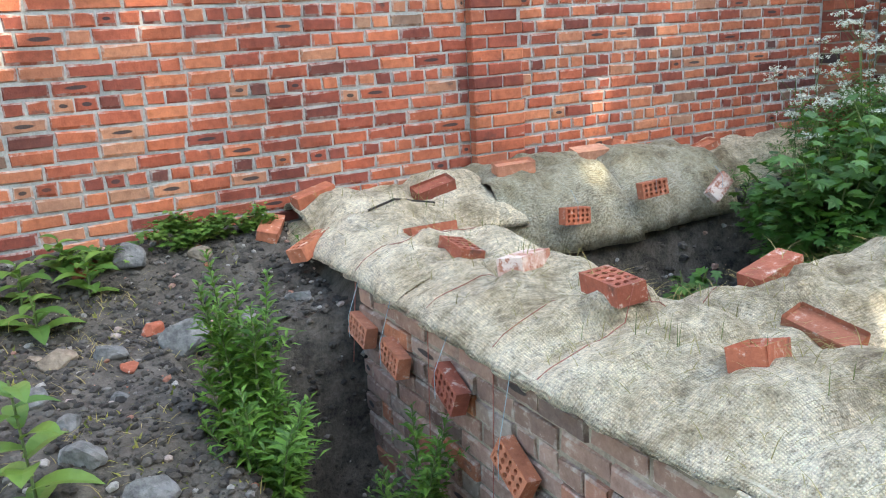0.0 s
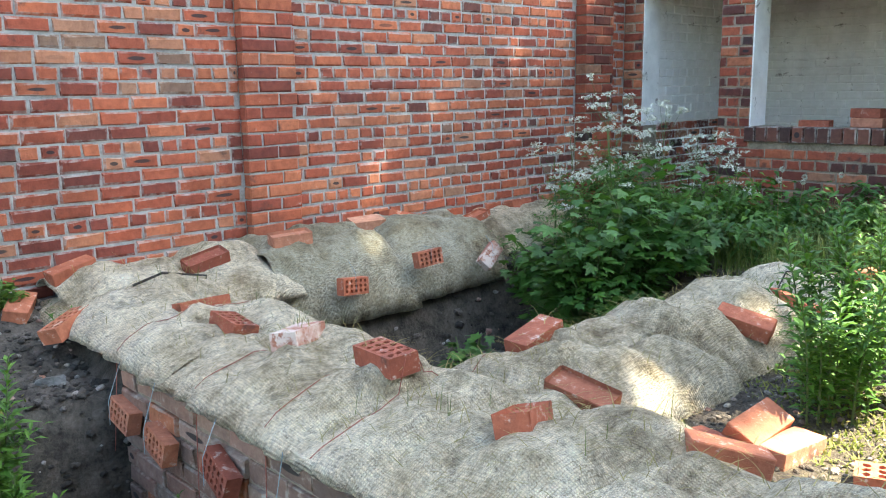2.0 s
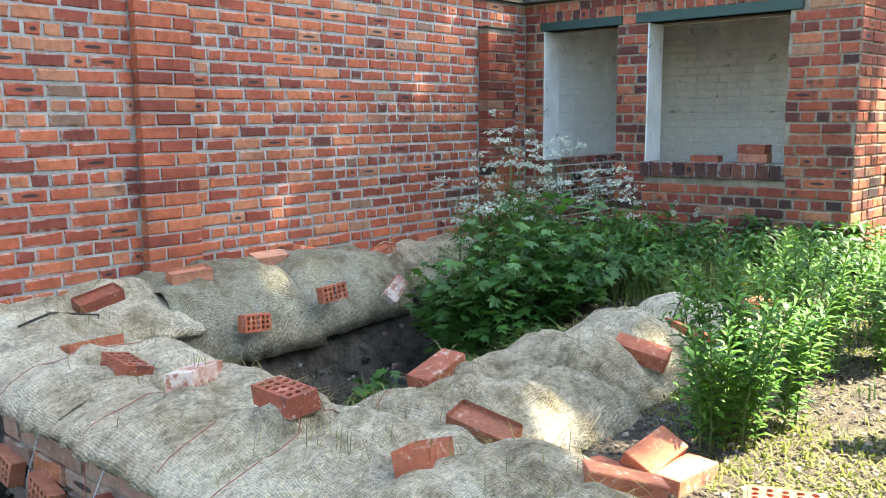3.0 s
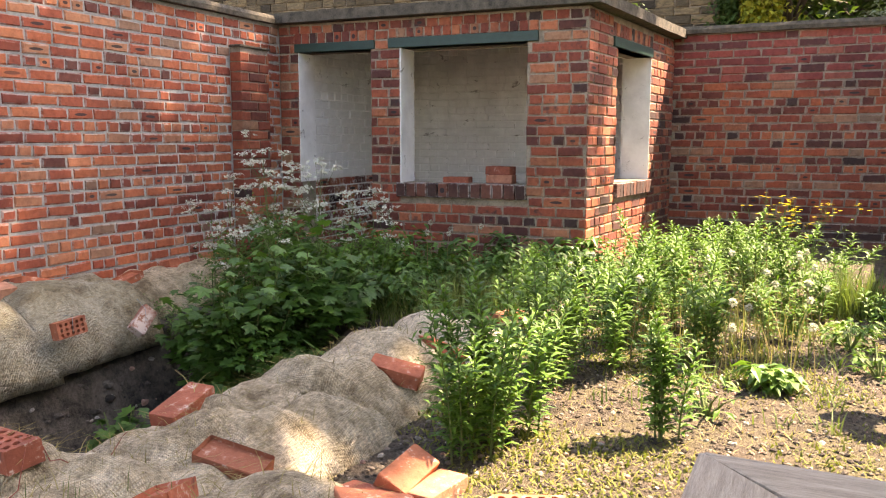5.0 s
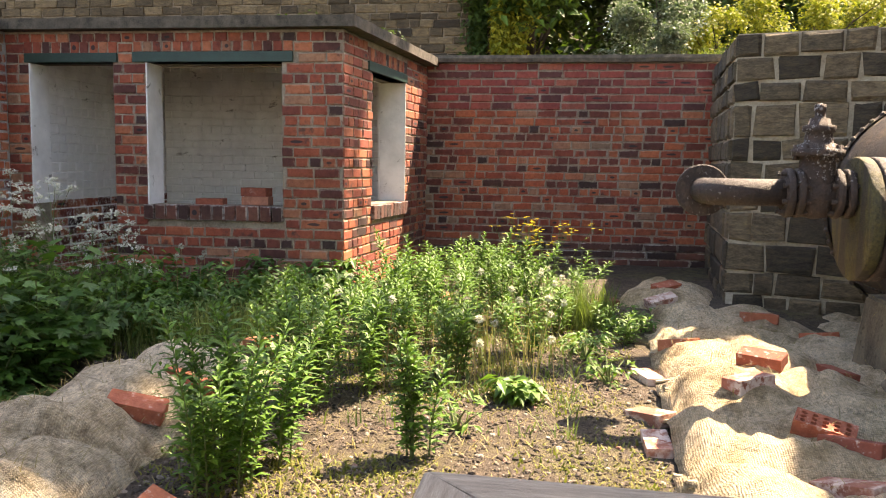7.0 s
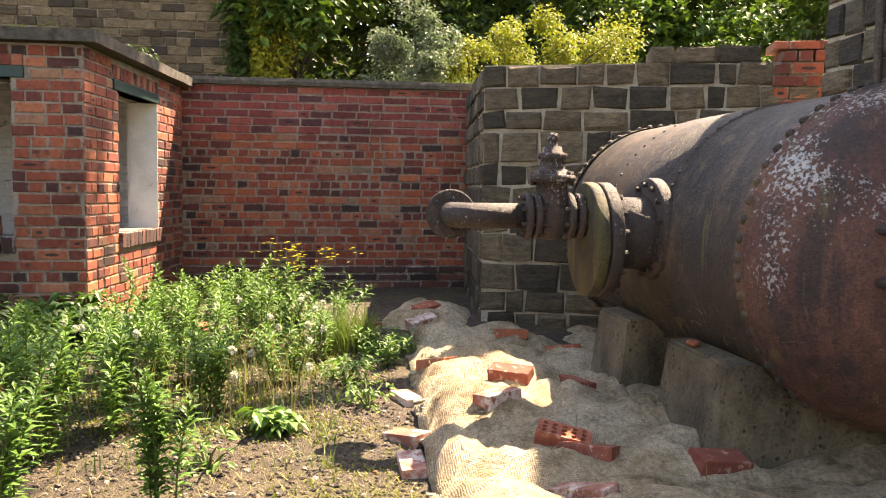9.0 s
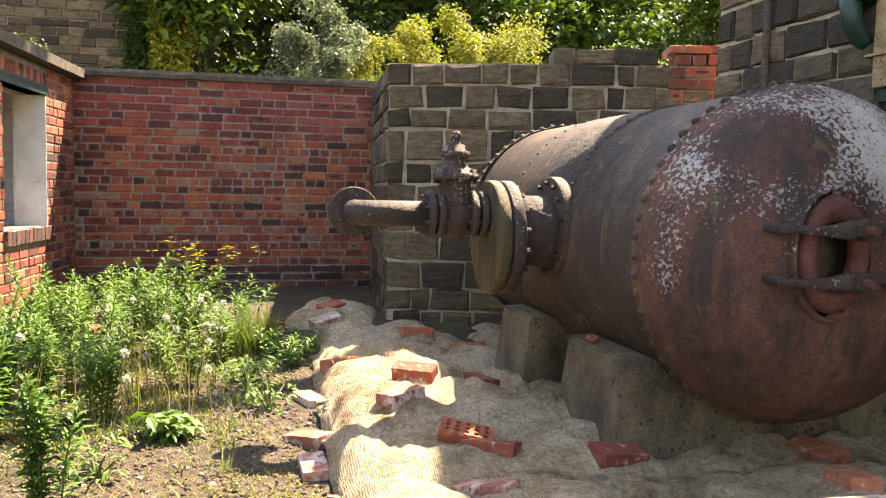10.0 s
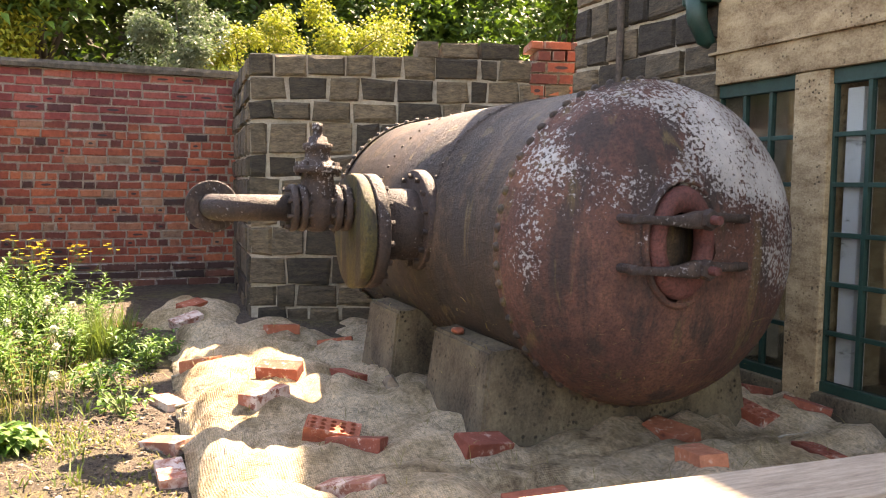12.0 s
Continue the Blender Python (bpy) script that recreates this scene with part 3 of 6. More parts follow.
# ---- stone retaining block ----
stone_u = Vector((-0.29, -0.957, 0)).normalized()
m_stone = frame_on((6.36, -1.27, 0), stone_u, (-0.957, 0.29, 0))
wall_stone = core("wall_stone", m_stone, 2.5, -0.1, 2.0, 1.4, mortar_stone, label="thick sooty sandstone retaining wall with pale joints")
m_stone_side = frame_on((BX + 0.02, -1.47, 0), Vector((6.36 - BX - 0.02, 0.2, 0)), (0.094, 0.995, 0))
wall_stone_side = core("wall_stone_end", m_stone_side, 2.125, -0.1, 2.0, 0.3, mortar_stone, label="end face of the sandstone retaining wall")

# ---- old works building beside the tank ----
FY = -3.40
works = thing("works_building", Matrix.Identity(4), "old stone works building with concrete lintel and green steel windows", "building")
m_works = frame_on((5.45, FY, 0), (-1, 0, 0), (0, 1, 0))
works_core = core("stone_wall", m_works, 1.5, -0.1, 4.6, 0.5, mortar_stone, parent=works)
works_end = core("end_wall", frame_on((5.45, FY - 0.5, 0), (0, -1, 0), (1, 0, 0)), 7.0, -0.1, 4.6, 0.4, concrete_tan, parent=works)
slab("lintel_beam", m_works, 1.5, 9.5, -0.03, 0.45, 1.64, 2.35, concrete_tan, works, "tan board-marked concrete lintel", 0.012, 3, 0.006)
slab("upper_wall", m_works, 1.5, 9.5, 0.02, 0.45, 2.35, 4.6, concrete_tan, works)
slab("lintel_lip", m_works, 1.46, 9.5, -0.05, 0.0, 1.80, 1.815, concrete_tan, works, "", 0.004)
slab("pier", m_works, 2.06, 2.27, -0.02, 0.4, 0.0, 1.64, concrete_tan, works, "tan concrete pier between windows", 0.012, 3, 0.006)
slab("plinth", m_works, 1.45, 9.5, -0.02, 0.4, -0.1, 0.13, concrete_grey, works, "", 0.01)
for u0, u1, nu in ((1.5, 2.06, 3), (2.27, 3.45, 6)):
    slab("green_rail", m_works, u0, u1, 0.005, 0.05, 1.57, 1.64, green_paint, works, "dark green steel window head", 0.004)
    slab("green_rail", m_works, u0, u1, 0.005, 0.05, 0.13, 0.18, green_paint, works, "dark green steel window sill", 0.004)
    for i in range(nu + 1):
        u = u0 + (u1 - u0) * i / nu
        slab("glazing_bar", m_works, max(u0, u - 0.011), min(u1, u + 0.011), 0.012, 0.045, 0.18, 1.57, green_paint, works, "", 0.003)
    for i in range(1, 6):
        z = 0.18 + 1.39 * i / 6
        slab("glazing_bar", m_works, u0, u1, 0.014, 0.043, z - 0.011, z + 0.011, green_paint, works, "", 0.003)
glass, gn, gk, gb = material("dusty window glass", 0.08)
gb.inputs["Transmission Weight"].default_value, gb.inputs["Base Color"].default_value = 1.0, (0.72, 0.76, 0.76, 1)
# Near-black colour holds the shade of the unlit rooms behind the windows.
room_shade = plain_material("room shade as near-black colour", (0.006, 0.005, 0.005), (0.024, 0.016, 0.015), 3)
for u0, u1 in ((1.5, 2.06), (2.27, 3.45)):
    g = slab("pane", m_works, u0, u1, 0.028, 0.031, 0.18, 1.57, glass, works, "dusty window glass", 0)
    g.visible_shadow = False
slab("white_post", m_works, 2.31, 2.40, 0.055, 0.14, 0.13, 1.55, whitewash, works, "white painted post inside the window", 0.004)
slab("inner_back", m_works, 1.4, 9.5, 2.2, 2.3, -0.1, 4.6, room_shade, works)
slab("inner_floor", m_works, 1.4, 9.5, 0.4, 2.2, -0.1, 0.0, room_shade, works)
slab("far_wall", m_works, 3.45, 9.5, 0.0, 0.4, 0.0, 1.64, concrete_tan, works)
slab("works_roof", m_works, -0.1, 9.6, -0.15, 7.2, 4.6, 4.75, roof_felt, works)

# ---- hessian covers ----
hessian_hem = plain_material("frayed hessian hem", (0.30, 0.25, 0.17), (0.58, 0.51, 0.39), 30, 0.95, 120)


def pipe_simple(pts, r, seg):
    bm = bmesh.new()
    rings = []
    for i, p in enumerate(pts):
        a, b = Vector(pts[max(i - 1, 0)]), Vector(pts[min(i + 1, len(pts) - 1)])
        q = (b - a).to_track_quat("Z", "Y").to_matrix()
        rings.append([bm.verts.new(Vector(p) + q @ Vector((r * math.cos(2 * math.pi * j / seg), r * math.sin(2 * math.pi * j / seg), 0))) for j in range(seg)])
    for p, q in zip(rings, rings[1:]):
        for j in range(seg):
            bm.faces.new((p[j], p[(j + 1) % seg], q[(j + 1) % seg], q[j]))
    return bm


def sheet(name, path, left, right, top, zl, zr, seed, label, lump=0.062, freq=2.7, step=0.03, across=34, power=2.5, taper=0.0, group="hessian covers", cloth=None):
    """A hessian sheet draped along a line of (x, y): its half widths, its crown and the heights of its two hems."""
    pts = [Vector((*p, 0)) for p in path]
    d = [0.0]
    for a, b in zip(pts, pts[1:]):
        d.append(d[-1] + (b - a).length)
    n = int(d[-1] / step)
    V, F = [], []
    cols = across + 3
    for i in range(n + 1):
        s = d[-1] * i / n
        k = max(j for j in range(len(pts) - 1) if d[j] <= s + 1e-9)
        t = (s - d[k]) / (d[k + 1] - d[k])
        c = pts[k].lerp(pts[k + 1], t)
        di = (pts[k + 1] - pts[k]).normalized()
        side = Vector((-di.y, di.x, 0))
        end = min(s, d[-1] - s)
        drop = (1 - step01(end, 0.0, 0.16)) * 0.065 if taper == 0 else (1 - step01(end, 0.0, taper)) ** 2 * top
        for q in range(-1, across + 2):
            e = -1 + 2 * min(max(q, 0), across) / across
            wl = left if e > 0 else right
            wl = wl * (1 + 0.10 * fbm(s * 2.1, 7.0 * (e > 0), seed)) + 0.02 * fbm(s * 9, 3.0 * (e > 0), seed)
            off = e * wl if abs(e) < 0.8 else math.copysign(wl * (0.8 + (abs(e) - 0.8) * 0.7), e)
            hem = zl if e > 0 else zr
            hem = hem + 0.05 * fbm(s * 1.9, 2.0 + 5 * (e > 0), seed + 3)
            p = c + side * off
            r = abs(e) ** power
            crown = top + lump * 2.1 * fbm(p.x * freq, p.y * freq, seed) + 0.034 * fbm(p.x * 6, p.y * 6, seed + 1) - 0.03 * max(0, fbm(p.x * 3.4, p.y * 3.4, seed + 6)) ** 0.7 + 0.006 * fbm(p.x * 22, p.y * 22, seed)
            vale = abs(fbm(p.x * 1.9, p.y * 1.9, seed + 9))
            crown -= 0.04 * (1 - step01(vale, 0.0, 0.13))
            # filled bags under the cloth: a swell every half metre with a tight crease between
            bag = abs(math.sin(math.pi * (s / 0.52 + 0.35 * fbm(p.x * 1.1, p.y * 1.1, seed + 2) + seed * 0.37)))
            crown += 0.062 * (bag ** 0.55 - 0.62) + 0.012
            if cloth is hessian_brown:
                crown -= 0.04 * step01(-p.y, 1.15, 1.6)
            z = crown * (1 - r) + hem * r - drop * (1 - r)
            fold = 0.016 * r * math.sin(s * 21 + 3 * fbm(s * 2, 0, seed)) + 0.01 * fbm(s * 12, e * 5, seed)
            p += side * math.copysign(fold, e)
            if q in (-1, across + 1):
                p -= side * math.copysign(0.03, e)
                z += 0.012
            V.append((p.x, p.y, z))
    for i in range(n):
        for q in range(cols - 1):
            F.append((i * cols + q, i * cols + q + 1, (i + 1) * cols + q + 1, (i + 1) * cols + q))
    ob = new(name, mesh_of(name, V, F, cloth or hessian, True))
    tagged(ob, label, "hessian cover", group)
    for q in (0, cols - 1):
        hem_bm = pipe_simple([V[i * cols + q] for i in range(0, n + 1, 2)], 0.007, 5)
        part("hem", hem_bm, hessian_hem, ob)
    sol = ob.modifiers.new("cloth", "SOLIDIFY")
    sol.thickness, sol.offset = 0.006, -1
    return ob


# the wall that runs from the orange wall towards the rail, in overlapping sheets
HL = "weathered straw-coloured hessian sheet over an old wall"
sheet("hessian_cover", [(1.64, 4.05), (1.64, 3.0), (1.63, 2.62)], 0.47, 0.45, 0.20, -0.10, 0.07, 1, HL + ", creased")
sheet("hessian_cover", [(1.63, 2.72), (1.62, 1.75)], 0.48, 0.45, 0.195, -0.10, 0.07, 2, HL + ", frayed hem")
sheet("hessian_cover", [(1.62, 1.84), (1.66, 0.95)], 0.50, 0.47, 0.185, -0.02, 0.09, 3, HL + ", lumpy")
sheet("hessian_cover", [(1.66, 1.06), (1.68, 0.12)], 0.38, 0.50, 0.175, -0.02, 0.09, 4, HL + ", partly sunlit")
# the cross wall between pit and yard
sheet("hessian_cover", [(1.85, 1.72), (2.75, 1.66)], 0.40, 0.40, 0.185, -0.06, -0.03, 5, HL + ", sagging")
sheet("hessian_cover", [(2.62, 1.68), (3.55, 1.62)], 0.42, 0.36, 0.195, -0.06, -0.03, 6, HL + ", smooth")
sheet("hessian_cover", [(3.45, 1.63), (4.25, 1.60)], 0.38, 0.34, 0.18, -0.04, -0.02, 7, HL + ", tapering off", taper=0.5)
# along the foot of the orange wall
sheet("hessian_cover", [(1.30, 3.84), (2.35, 3.82)], 0.34, 0.42, 0.25, 0.16, 0.05, 8, HL + ", bunched up")
sheet("hessian_cover", [(2.22, 3.80), (3.10, 3.80)], 0.34, 0.42, 0.27, 0.18, -0.14, 9, "greyed hessian and netting, its pale hem hanging over the pit", power=3.6, cloth=hessian_grey)
sheet("hessian_cover", [(3.0, 3.80), (3.85, 3.83)], 0.34, 0.42, 0.26, 0.18, -0.12, 10, "greyed hessian and netting, its pale hem hanging over the pit", power=3.6, cloth=hessian_grey)
sheet("hessian_cover", [(3.75, 3.86), (5.2, 3.9)], 0.28, 0.34, 0.20, 0.12, 0.0, 11, HL + ", half overgrown", taper=0.4)
# the lumpy field of covers round the tank
DL = "sun-bleached hessian cover on lumpy rubble beside the tank"
for i, (x0, x1, tp, sd) in enumerate(((1.45, 2.35, 0.05, 21), (2.25, 3.05, 0.07, 22), (2.95, 3.62, 0.09, 23), (3.52, 4.22, 0.10, 24), (4.12, 4.85, 0.09, 25), (4.75, 5.5, 0.07, 26), (5.4, 6.3, 0.07, 27))):
    xm, hw = (x0 + x1) / 2, (x1 - x0) / 2 + 0.06
    sheet("hessian_cover", [(xm, -0.48 - 0.03 * i), (xm, -1.15), (xm - 0.03, -2.2), (xm - 0.03, -3.38)], hw, hw, tp + 0.05, tp - 0.065, tp - 0.065, sd, DL, 0.07, 2.6, 0.04, 26, 2.3, 0.16, "hessian covers round the tank", hessian_brown)
sheet("hessian_cover", [(6.05, -0.78), (7.1, -0.98)], 0.34, 0.36, 0.185, 0.06, 0.06, 31, "hessian heap with bricks against the yard wall", 0.06, 2.5, 0.05, 22, 3.0, 0.3, "hessian covers round the tank", hessian_brown)
# ---- riveted tank ----
def rust_material(name, stops, flake=None, streak=True, rough=0.75, lit=(0.62, 0.60, 0.57)):
    m, n, k, b = material(name, rough, 0.0)
    f1, f2, f3 = noise_tex(n, k, 2.6, 6, 0.65), noise_tex(n, k, 22, 6, 0.75), noise_tex(n, k, 90, 3, 0.7)
    c = ramp(n, k, math_node(n, k, "ADD", math_node(n, k, "MULTIPLY", f1, 0.6), math_node(n, k, "MULTIPLY", f2, 0.4)), stops)
    if streak:
        s = noise_tex(n, k, 7, 4, 0.7, stretch=(1, 1, 0.12))
        c = mix(n, k, math_node(n, k, "MULTIPLY", ramp(n, k, s, [(0.50, (0, 0, 0)), (0.60, (1, 1, 1))]), 0.8), c, (0.035, 0.026, 0.023))
        s2 = noise_tex(n, k, 9, 4, 0.7, stretch=(1, 1.4, 0.10), dist=0.4)
        c = mix(n, k, math_node(n, k, "MULTIPLY", ramp(n, k, s2, [(0.58, (0, 0, 0)), (0.66, (1, 1, 1))]), 0.5), c, (0.17, 0.13, 0.05))
    c = mix(n, k, 0.6, c, ramp(n, k, f3, [(0.34, (0.28, 0.26, 0.25)), (0.58, (1.2, 1.18, 1.15))]), "MULTIPLY")
    if flake:
        # what is left of a white coat: broad patches, broken up by fine flaking
        tc = n.new("ShaderNodeTexCoord")
        sep = n.new("ShaderNodeSeparateXYZ")
        k.new(tc.outputs["Object"], sep.inputs[0])
        patch = noise_tex(n, k, 3.1, 3, 0.5)
        fine = noise_tex(n, k, 64, 7, 0.72)
        v = math_node(n, k, "ADD", math_node(n, k, "MULTIPLY", patch, 0.95), math_node(n, k, "MULTIPLY", fine, 1.65))
        v = math_node(n, k, "ADD", v, math_node(n, k, "MULTIPLY", sep.outputs["Z"], flake[0]))
        v = math_node(n, k, "ADD", v, math_node(n, k, "MULTIPLY", sep.outputs["Y"], flake[1]))
        if len(flake) > 3:
            # the coat has held best in an arch over the manhole and on one flank, worst below it
            def spread(y0, z0, ry, rz, inner, outer, gain):
                dy = math_node(n, k, "MULTIPLY", math_node(n, k, "SUBTRACT", sep.outputs["Y"], y0), 1 / ry)
                dz = math_node(n, k, "MULTIPLY", math_node(n, k, "SUBTRACT", sep.outputs["Z"], z0), 1 / rz)
                d = math_node(n, k, "SQRT", math_node(n, k, "ADD", math_node(n, k, "MULTIPLY", dy, dy), math_node(n, k, "MULTIPLY", dz, dz)))
                return math_node(n, k, "MULTIPLY", ramp(n, k, math_node(n, k, "MULTIPLY", d, 0.5), [(inner / 2, (1, 1, 1)), (outer / 2, (0, 0, 0))]), gain)
            v = math_node(n, k, "ADD", v, spread(0.04, 0.27, 0.36, 0.12, 0.35, 1.3, 0.21))
            v = math_node(n, k, "ADD", v, spread(-0.34, 0.12, 0.24, 0.42, 0.5, 1.4, 0.13))
            v = math_node(n, k, "ADD", v, spread(0.02, 0.50, 0.55, 0.14, 0.4, 1.4, 0.09))
            v = math_node(n, k, "ADD", v, spread(0.59, 0.0, 0.04, 0.16, 0.5, 1.3, 0.20))
            v = math_node(n, k, "SUBTRACT", v, spread(0.28, 0.40, 0.16, 0.10, 0.4, 1.4, 0.30))
            v = math_node(n, k, "SUBTRACT", v, spread(0.2, -0.42, 0.60, 0.42, 0.6, 1.2, 0.30))
        mask = ramp(n, k, math_node(n, k, "MULTIPLY", v, 0.5), [(flake[2] / 2, (0, 0, 0)), (flake[2] / 2 + 0.02, (1, 1, 1))])
        c = mix(n, k, mask, c, mix(n, k, ramp(n, k, f1, [(0.4, (0, 0, 0)), (0.62, (1, 1, 1))]), tuple(v * 0.62 for v in lit), lit))
        f2 = math_node(n, k, "ADD", f2, math_node(n, k, "MULTIPLY", mask, 0.4))
    k.new(c, b.inputs["Base Color"])
    bump(n, k, b, math_node(n, k, "ADD", f2, math_node(n, k, "MULTIPLY", f3, 0.45)), 0.9, 0.014)
    return m


rust_shell = rust_material("brown rusted plate", [(0.38, (0.013, 0.010, 0.008)), (0.5, (0.045, 0.030, 0.020)), (0.62, (0.13, 0.084, 0.050))], None, True, 0.6)
rust_head = rust_material("red-brown rust with flaking white paint", [(0.36, (0.04, 0.021, 0.018)), (0.5, (0.115, 0.05, 0.037)), (0.64, (0.21, 0.095, 0.058))], (0.20, -0.12, 1.46, 1), True, 0.7, (0.54, 0.525, 0.50))
rust_dark = rust_material("dark rusty cast iron", [(0.35, (0.02, 0.015, 0.013)), (0.55, (0.06, 0.04, 0.032)), (0.7, (0.13, 0.08, 0.055))], (0.10, 0.0, 1.53), False, 0.65, (0.42, 0.40, 0.38))
rust_red = rust_material("red oxide iron", [(0.35, (0.07, 0.025, 0.022)), (0.55, (0.15, 0.05, 0.042)), (0.7, (0.22, 0.09, 0.07))], None, False, 0.7)
yellow_rust = rust_material("old yellow paint on iron", [(0.4, (0.03, 0.028, 0.016)), (0.55, (0.10, 0.085, 0.025)), (0.7, (0.19, 0.165, 0.035))], None, True, 0.7)

TX0, TX1, TY, TZ, TR, HEAD = 2.99, 5.40, -2.27, 0.855, 0.637, 0.39
tank = thing("tank", Matrix.Translation((TX0, TY, TZ)), "large riveted rusty iron tank with flaking white paint on concrete saddles", "tank")
along = Matrix.Rotation(radians(90), 4, "Y")     # local z of a lathe along +x
TL = TX1 - TX0
SEG = 72
bm = lathe(bmesh.new(), [(TR, 0.0), (TR, TL * 0.33), (TR + 0.006, TL * 0.33 + 0.002), (TR + 0.006, TL * 0.66), (TR, TL * 0.66 + 0.002), (TR, TL)], SEG, along)
part("shell", bm, rust_shell, tank, "brown rusted cylindrical shell", True)


def head_profile(sign, z0):
    pr = [(TR + 0.010, z0 - sign * 0.075), (TR + 0.012, z0 - sign * 0.01), (TR + 0.002, z0)]
    for i in range(1, 19):
        a = math.pi / 2 * i / 18
        pr.append((TR * math.cos(a) ** 0.9 if i < 18 else 0.0, z0 + sign * HEAD * math.sin(a) ** 1.15))
    return pr


bm = lathe(bmesh.new(), head_profile(-1, 0.0), SEG, along)
dome = part("domed_head", bm, rust_head, tank, "domed end, red rust under flaking white paint", True)
bm = lathe(bmesh.new(), head_profile(1, TL), SEG, along)
part("domed_head", bm, rust_shell, tank, "far domed end", True)


def rivet_ring(name, xs, r, count, parent, size=0.014):
    bm = bmesh.new()
    for x in xs:
        for i in range(count):
            a = 2 * math.pi * i / count
            d = Vector((0, math.cos(a), math.sin(a)))
            m = Matrix.Translation(Vector((x, 0, 0)) + d * r) @ d.to_track_quat("Z", "Y").to_matrix().to_4x4()
            lathe(bm, [(size, -0.004), (size * 0.9, size * 0.45), (size * 0.5, size * 0.8), (0, size * 0.9)], 8, m)
    ob = part(name, bm, rust_shell, parent, "", True)
    return tagged(ob, kind="stuff")


rivet_ring("rivets", (0.040,), TR + 0.010, 58, tank, 0.020)
rivet_ring("rivets", (TL - 0.045,), TR + 0.010, 58, tank, 0.019)
rivet_ring("rivets", (TL * 0.335, TL * 0.655), TR + 0.004, 60, tank, 0.010)
# seam of rivets along the belly
bm = bmesh.new()
for i in range(44):
    a = radians(222)
    d = Vector((0, -math.cos(a), math.sin(a)))
    m = Matrix.Translation(Vector((0.05 + i * 0.053, 0, 0)) + d * (TR + 0.004)) @ d.to_track_quat("Z", "Y").to_matrix().to_4x4()
    lathe(bm, [(0.010, -0.003), (0.009, 0.005), (0.0, 0.009)], 8, m)
tagged(part("rivets", bm, rust_shell, tank, "", True), kind="stuff")

# manhole in the domed head: oval ring, recessed cover, two bridge bars with bolts
MY, MZ = 0.135, 0.035
hole = [f for f in dome.data.polygons if f.center.x < -0.2 and ((f.center.y - MY) / 0.125) ** 2 + ((f.center.z - MZ) / 0.195) ** 2 < 1]
bm = bmesh.new()
bm.from_mesh(dome.data)
bm.faces.ensure_lookup_table()
bmesh.ops.delete(bm, geom=[bm.faces[f.index] for f in hole], context="FACES")
bm.to_mesh(dome.data)
bm.free()
man_m = Matrix.Translation((-HEAD + 0.03, MY, MZ)) @ Matrix.Rotation(radians(-90), 4, "Y") @ Matrix.Diagonal((1.5, 1.0, 1, 1))
# the lip pressed into the head, a round red ring standing in it, the recessed cover
bm = lathe(bmesh.new(), [(0.150, -0.07), (0.156, 0.012), (0.150, 0.024), (0.142, 0.020), (0.139, -0.02), (0.139, -0.12)], 56, man_m)
part("manhole_lip", bm, rust_head, tank, "oval lip round the manhole", True)
ring_profile = [(0.102 + 0.032 * math.cos(a), 0.004 + 0.040 * math.sin(a)) for a in [2 * math.pi * i / 14 for i in range(15)]]
bm = lathe(bmesh.new(), ring_profile, 56, man_m)
manhole = part("manhole_ring", bm, rust_red, tank, "rounded red-oxide manhole ring", True)
bm = lathe(bmesh.new(), [(0.143, -0.10), (0.09, -0.085), (0.07, -0.07), (0.03, -0.062), (0.0, -0.06)], 36, man_m)
part("manhole_cover", bm, rust_shell, tank, "recessed oval cover", True)
for z in (0.085, -0.085):
    xh = -HEAD - 0.045
    yc, zc = MY - 0.03, MZ + z
    bm = bmesh.new()
    rows = []
    for i in range(17):
        q = -1 + i / 8
        hz = 0.017 + 0.014 * math.exp(-(q * 4.2) ** 2) - 0.003 * abs(q)
        hx = 0.014 + 0.012 * math.exp(-(q * 3.5) ** 2)
        x0 = xh + 0.022 * q * q - 0.012 * math.exp(-(q * 3) ** 2)
        z0 = zc - 0.006 * q + 0.004 * math.sin(q * 5 + z * 40)
        y0 = MY - 0.005 + 0.243 * q
        rows.append([bm.verts.new((x0 + a * hx, y0, z0 + b * hz)) for a, b in ((-1, -0.7), (-1, 0.7), (-0.6, 1), (0.6, 1), (1, 0.7), (1, -0.7), (0.6, -1), (-0.6, -1))])
    for p, q in zip(rows, rows[1:]):
        for i in range(8):
            bm.faces.new((p[i], p[(i + 1) % 8], q[(i + 1) % 8], q[i]))
    bm.faces.new(rows[0])
    bm.faces.new(rows[-1][::-1])
    bar = part("bridge_bar", bm, rust_dark, tank, "iron bridge bar across the manhole", True)
    bm = lathe(bmesh.new(), [(0, -0.075), (0.015, -0.073), (0.017, -0.04), (0.018, 0.03), (0, 0.03)], 12, Matrix.Translation((xh - 0.02, yc, zc)) @ along)
    part("bolt", bm, rust_red, bar, "rusty bolt end")
    bm = lathe(bmesh.new(), [(0, -0.042), (0.032, -0.042), (0.036, -0.036), (0.036, 0.0), (0, 0.0)], 6, Matrix.Translation((xh - 0.018, yc, zc)) @ along)
    part("nut", bm, rust_dark, bar, "rusty hexagonal nut")
    for y in (MY - 0.225, MY + 0.215):
        bm = tube(bmesh.new(), (xh + 0.012, y, zc), (-0.2, y, zc), 0.017, seg=10)
        part("stud", bm, rust_dark, bar)

# side nozzle, flanges, gate valve and bent pipe
NX, NZ = 3.93 - TX0, 0.01
toward = Matrix.Rotation(radians(-90), 4, "X")     # local z of a lathe along +y


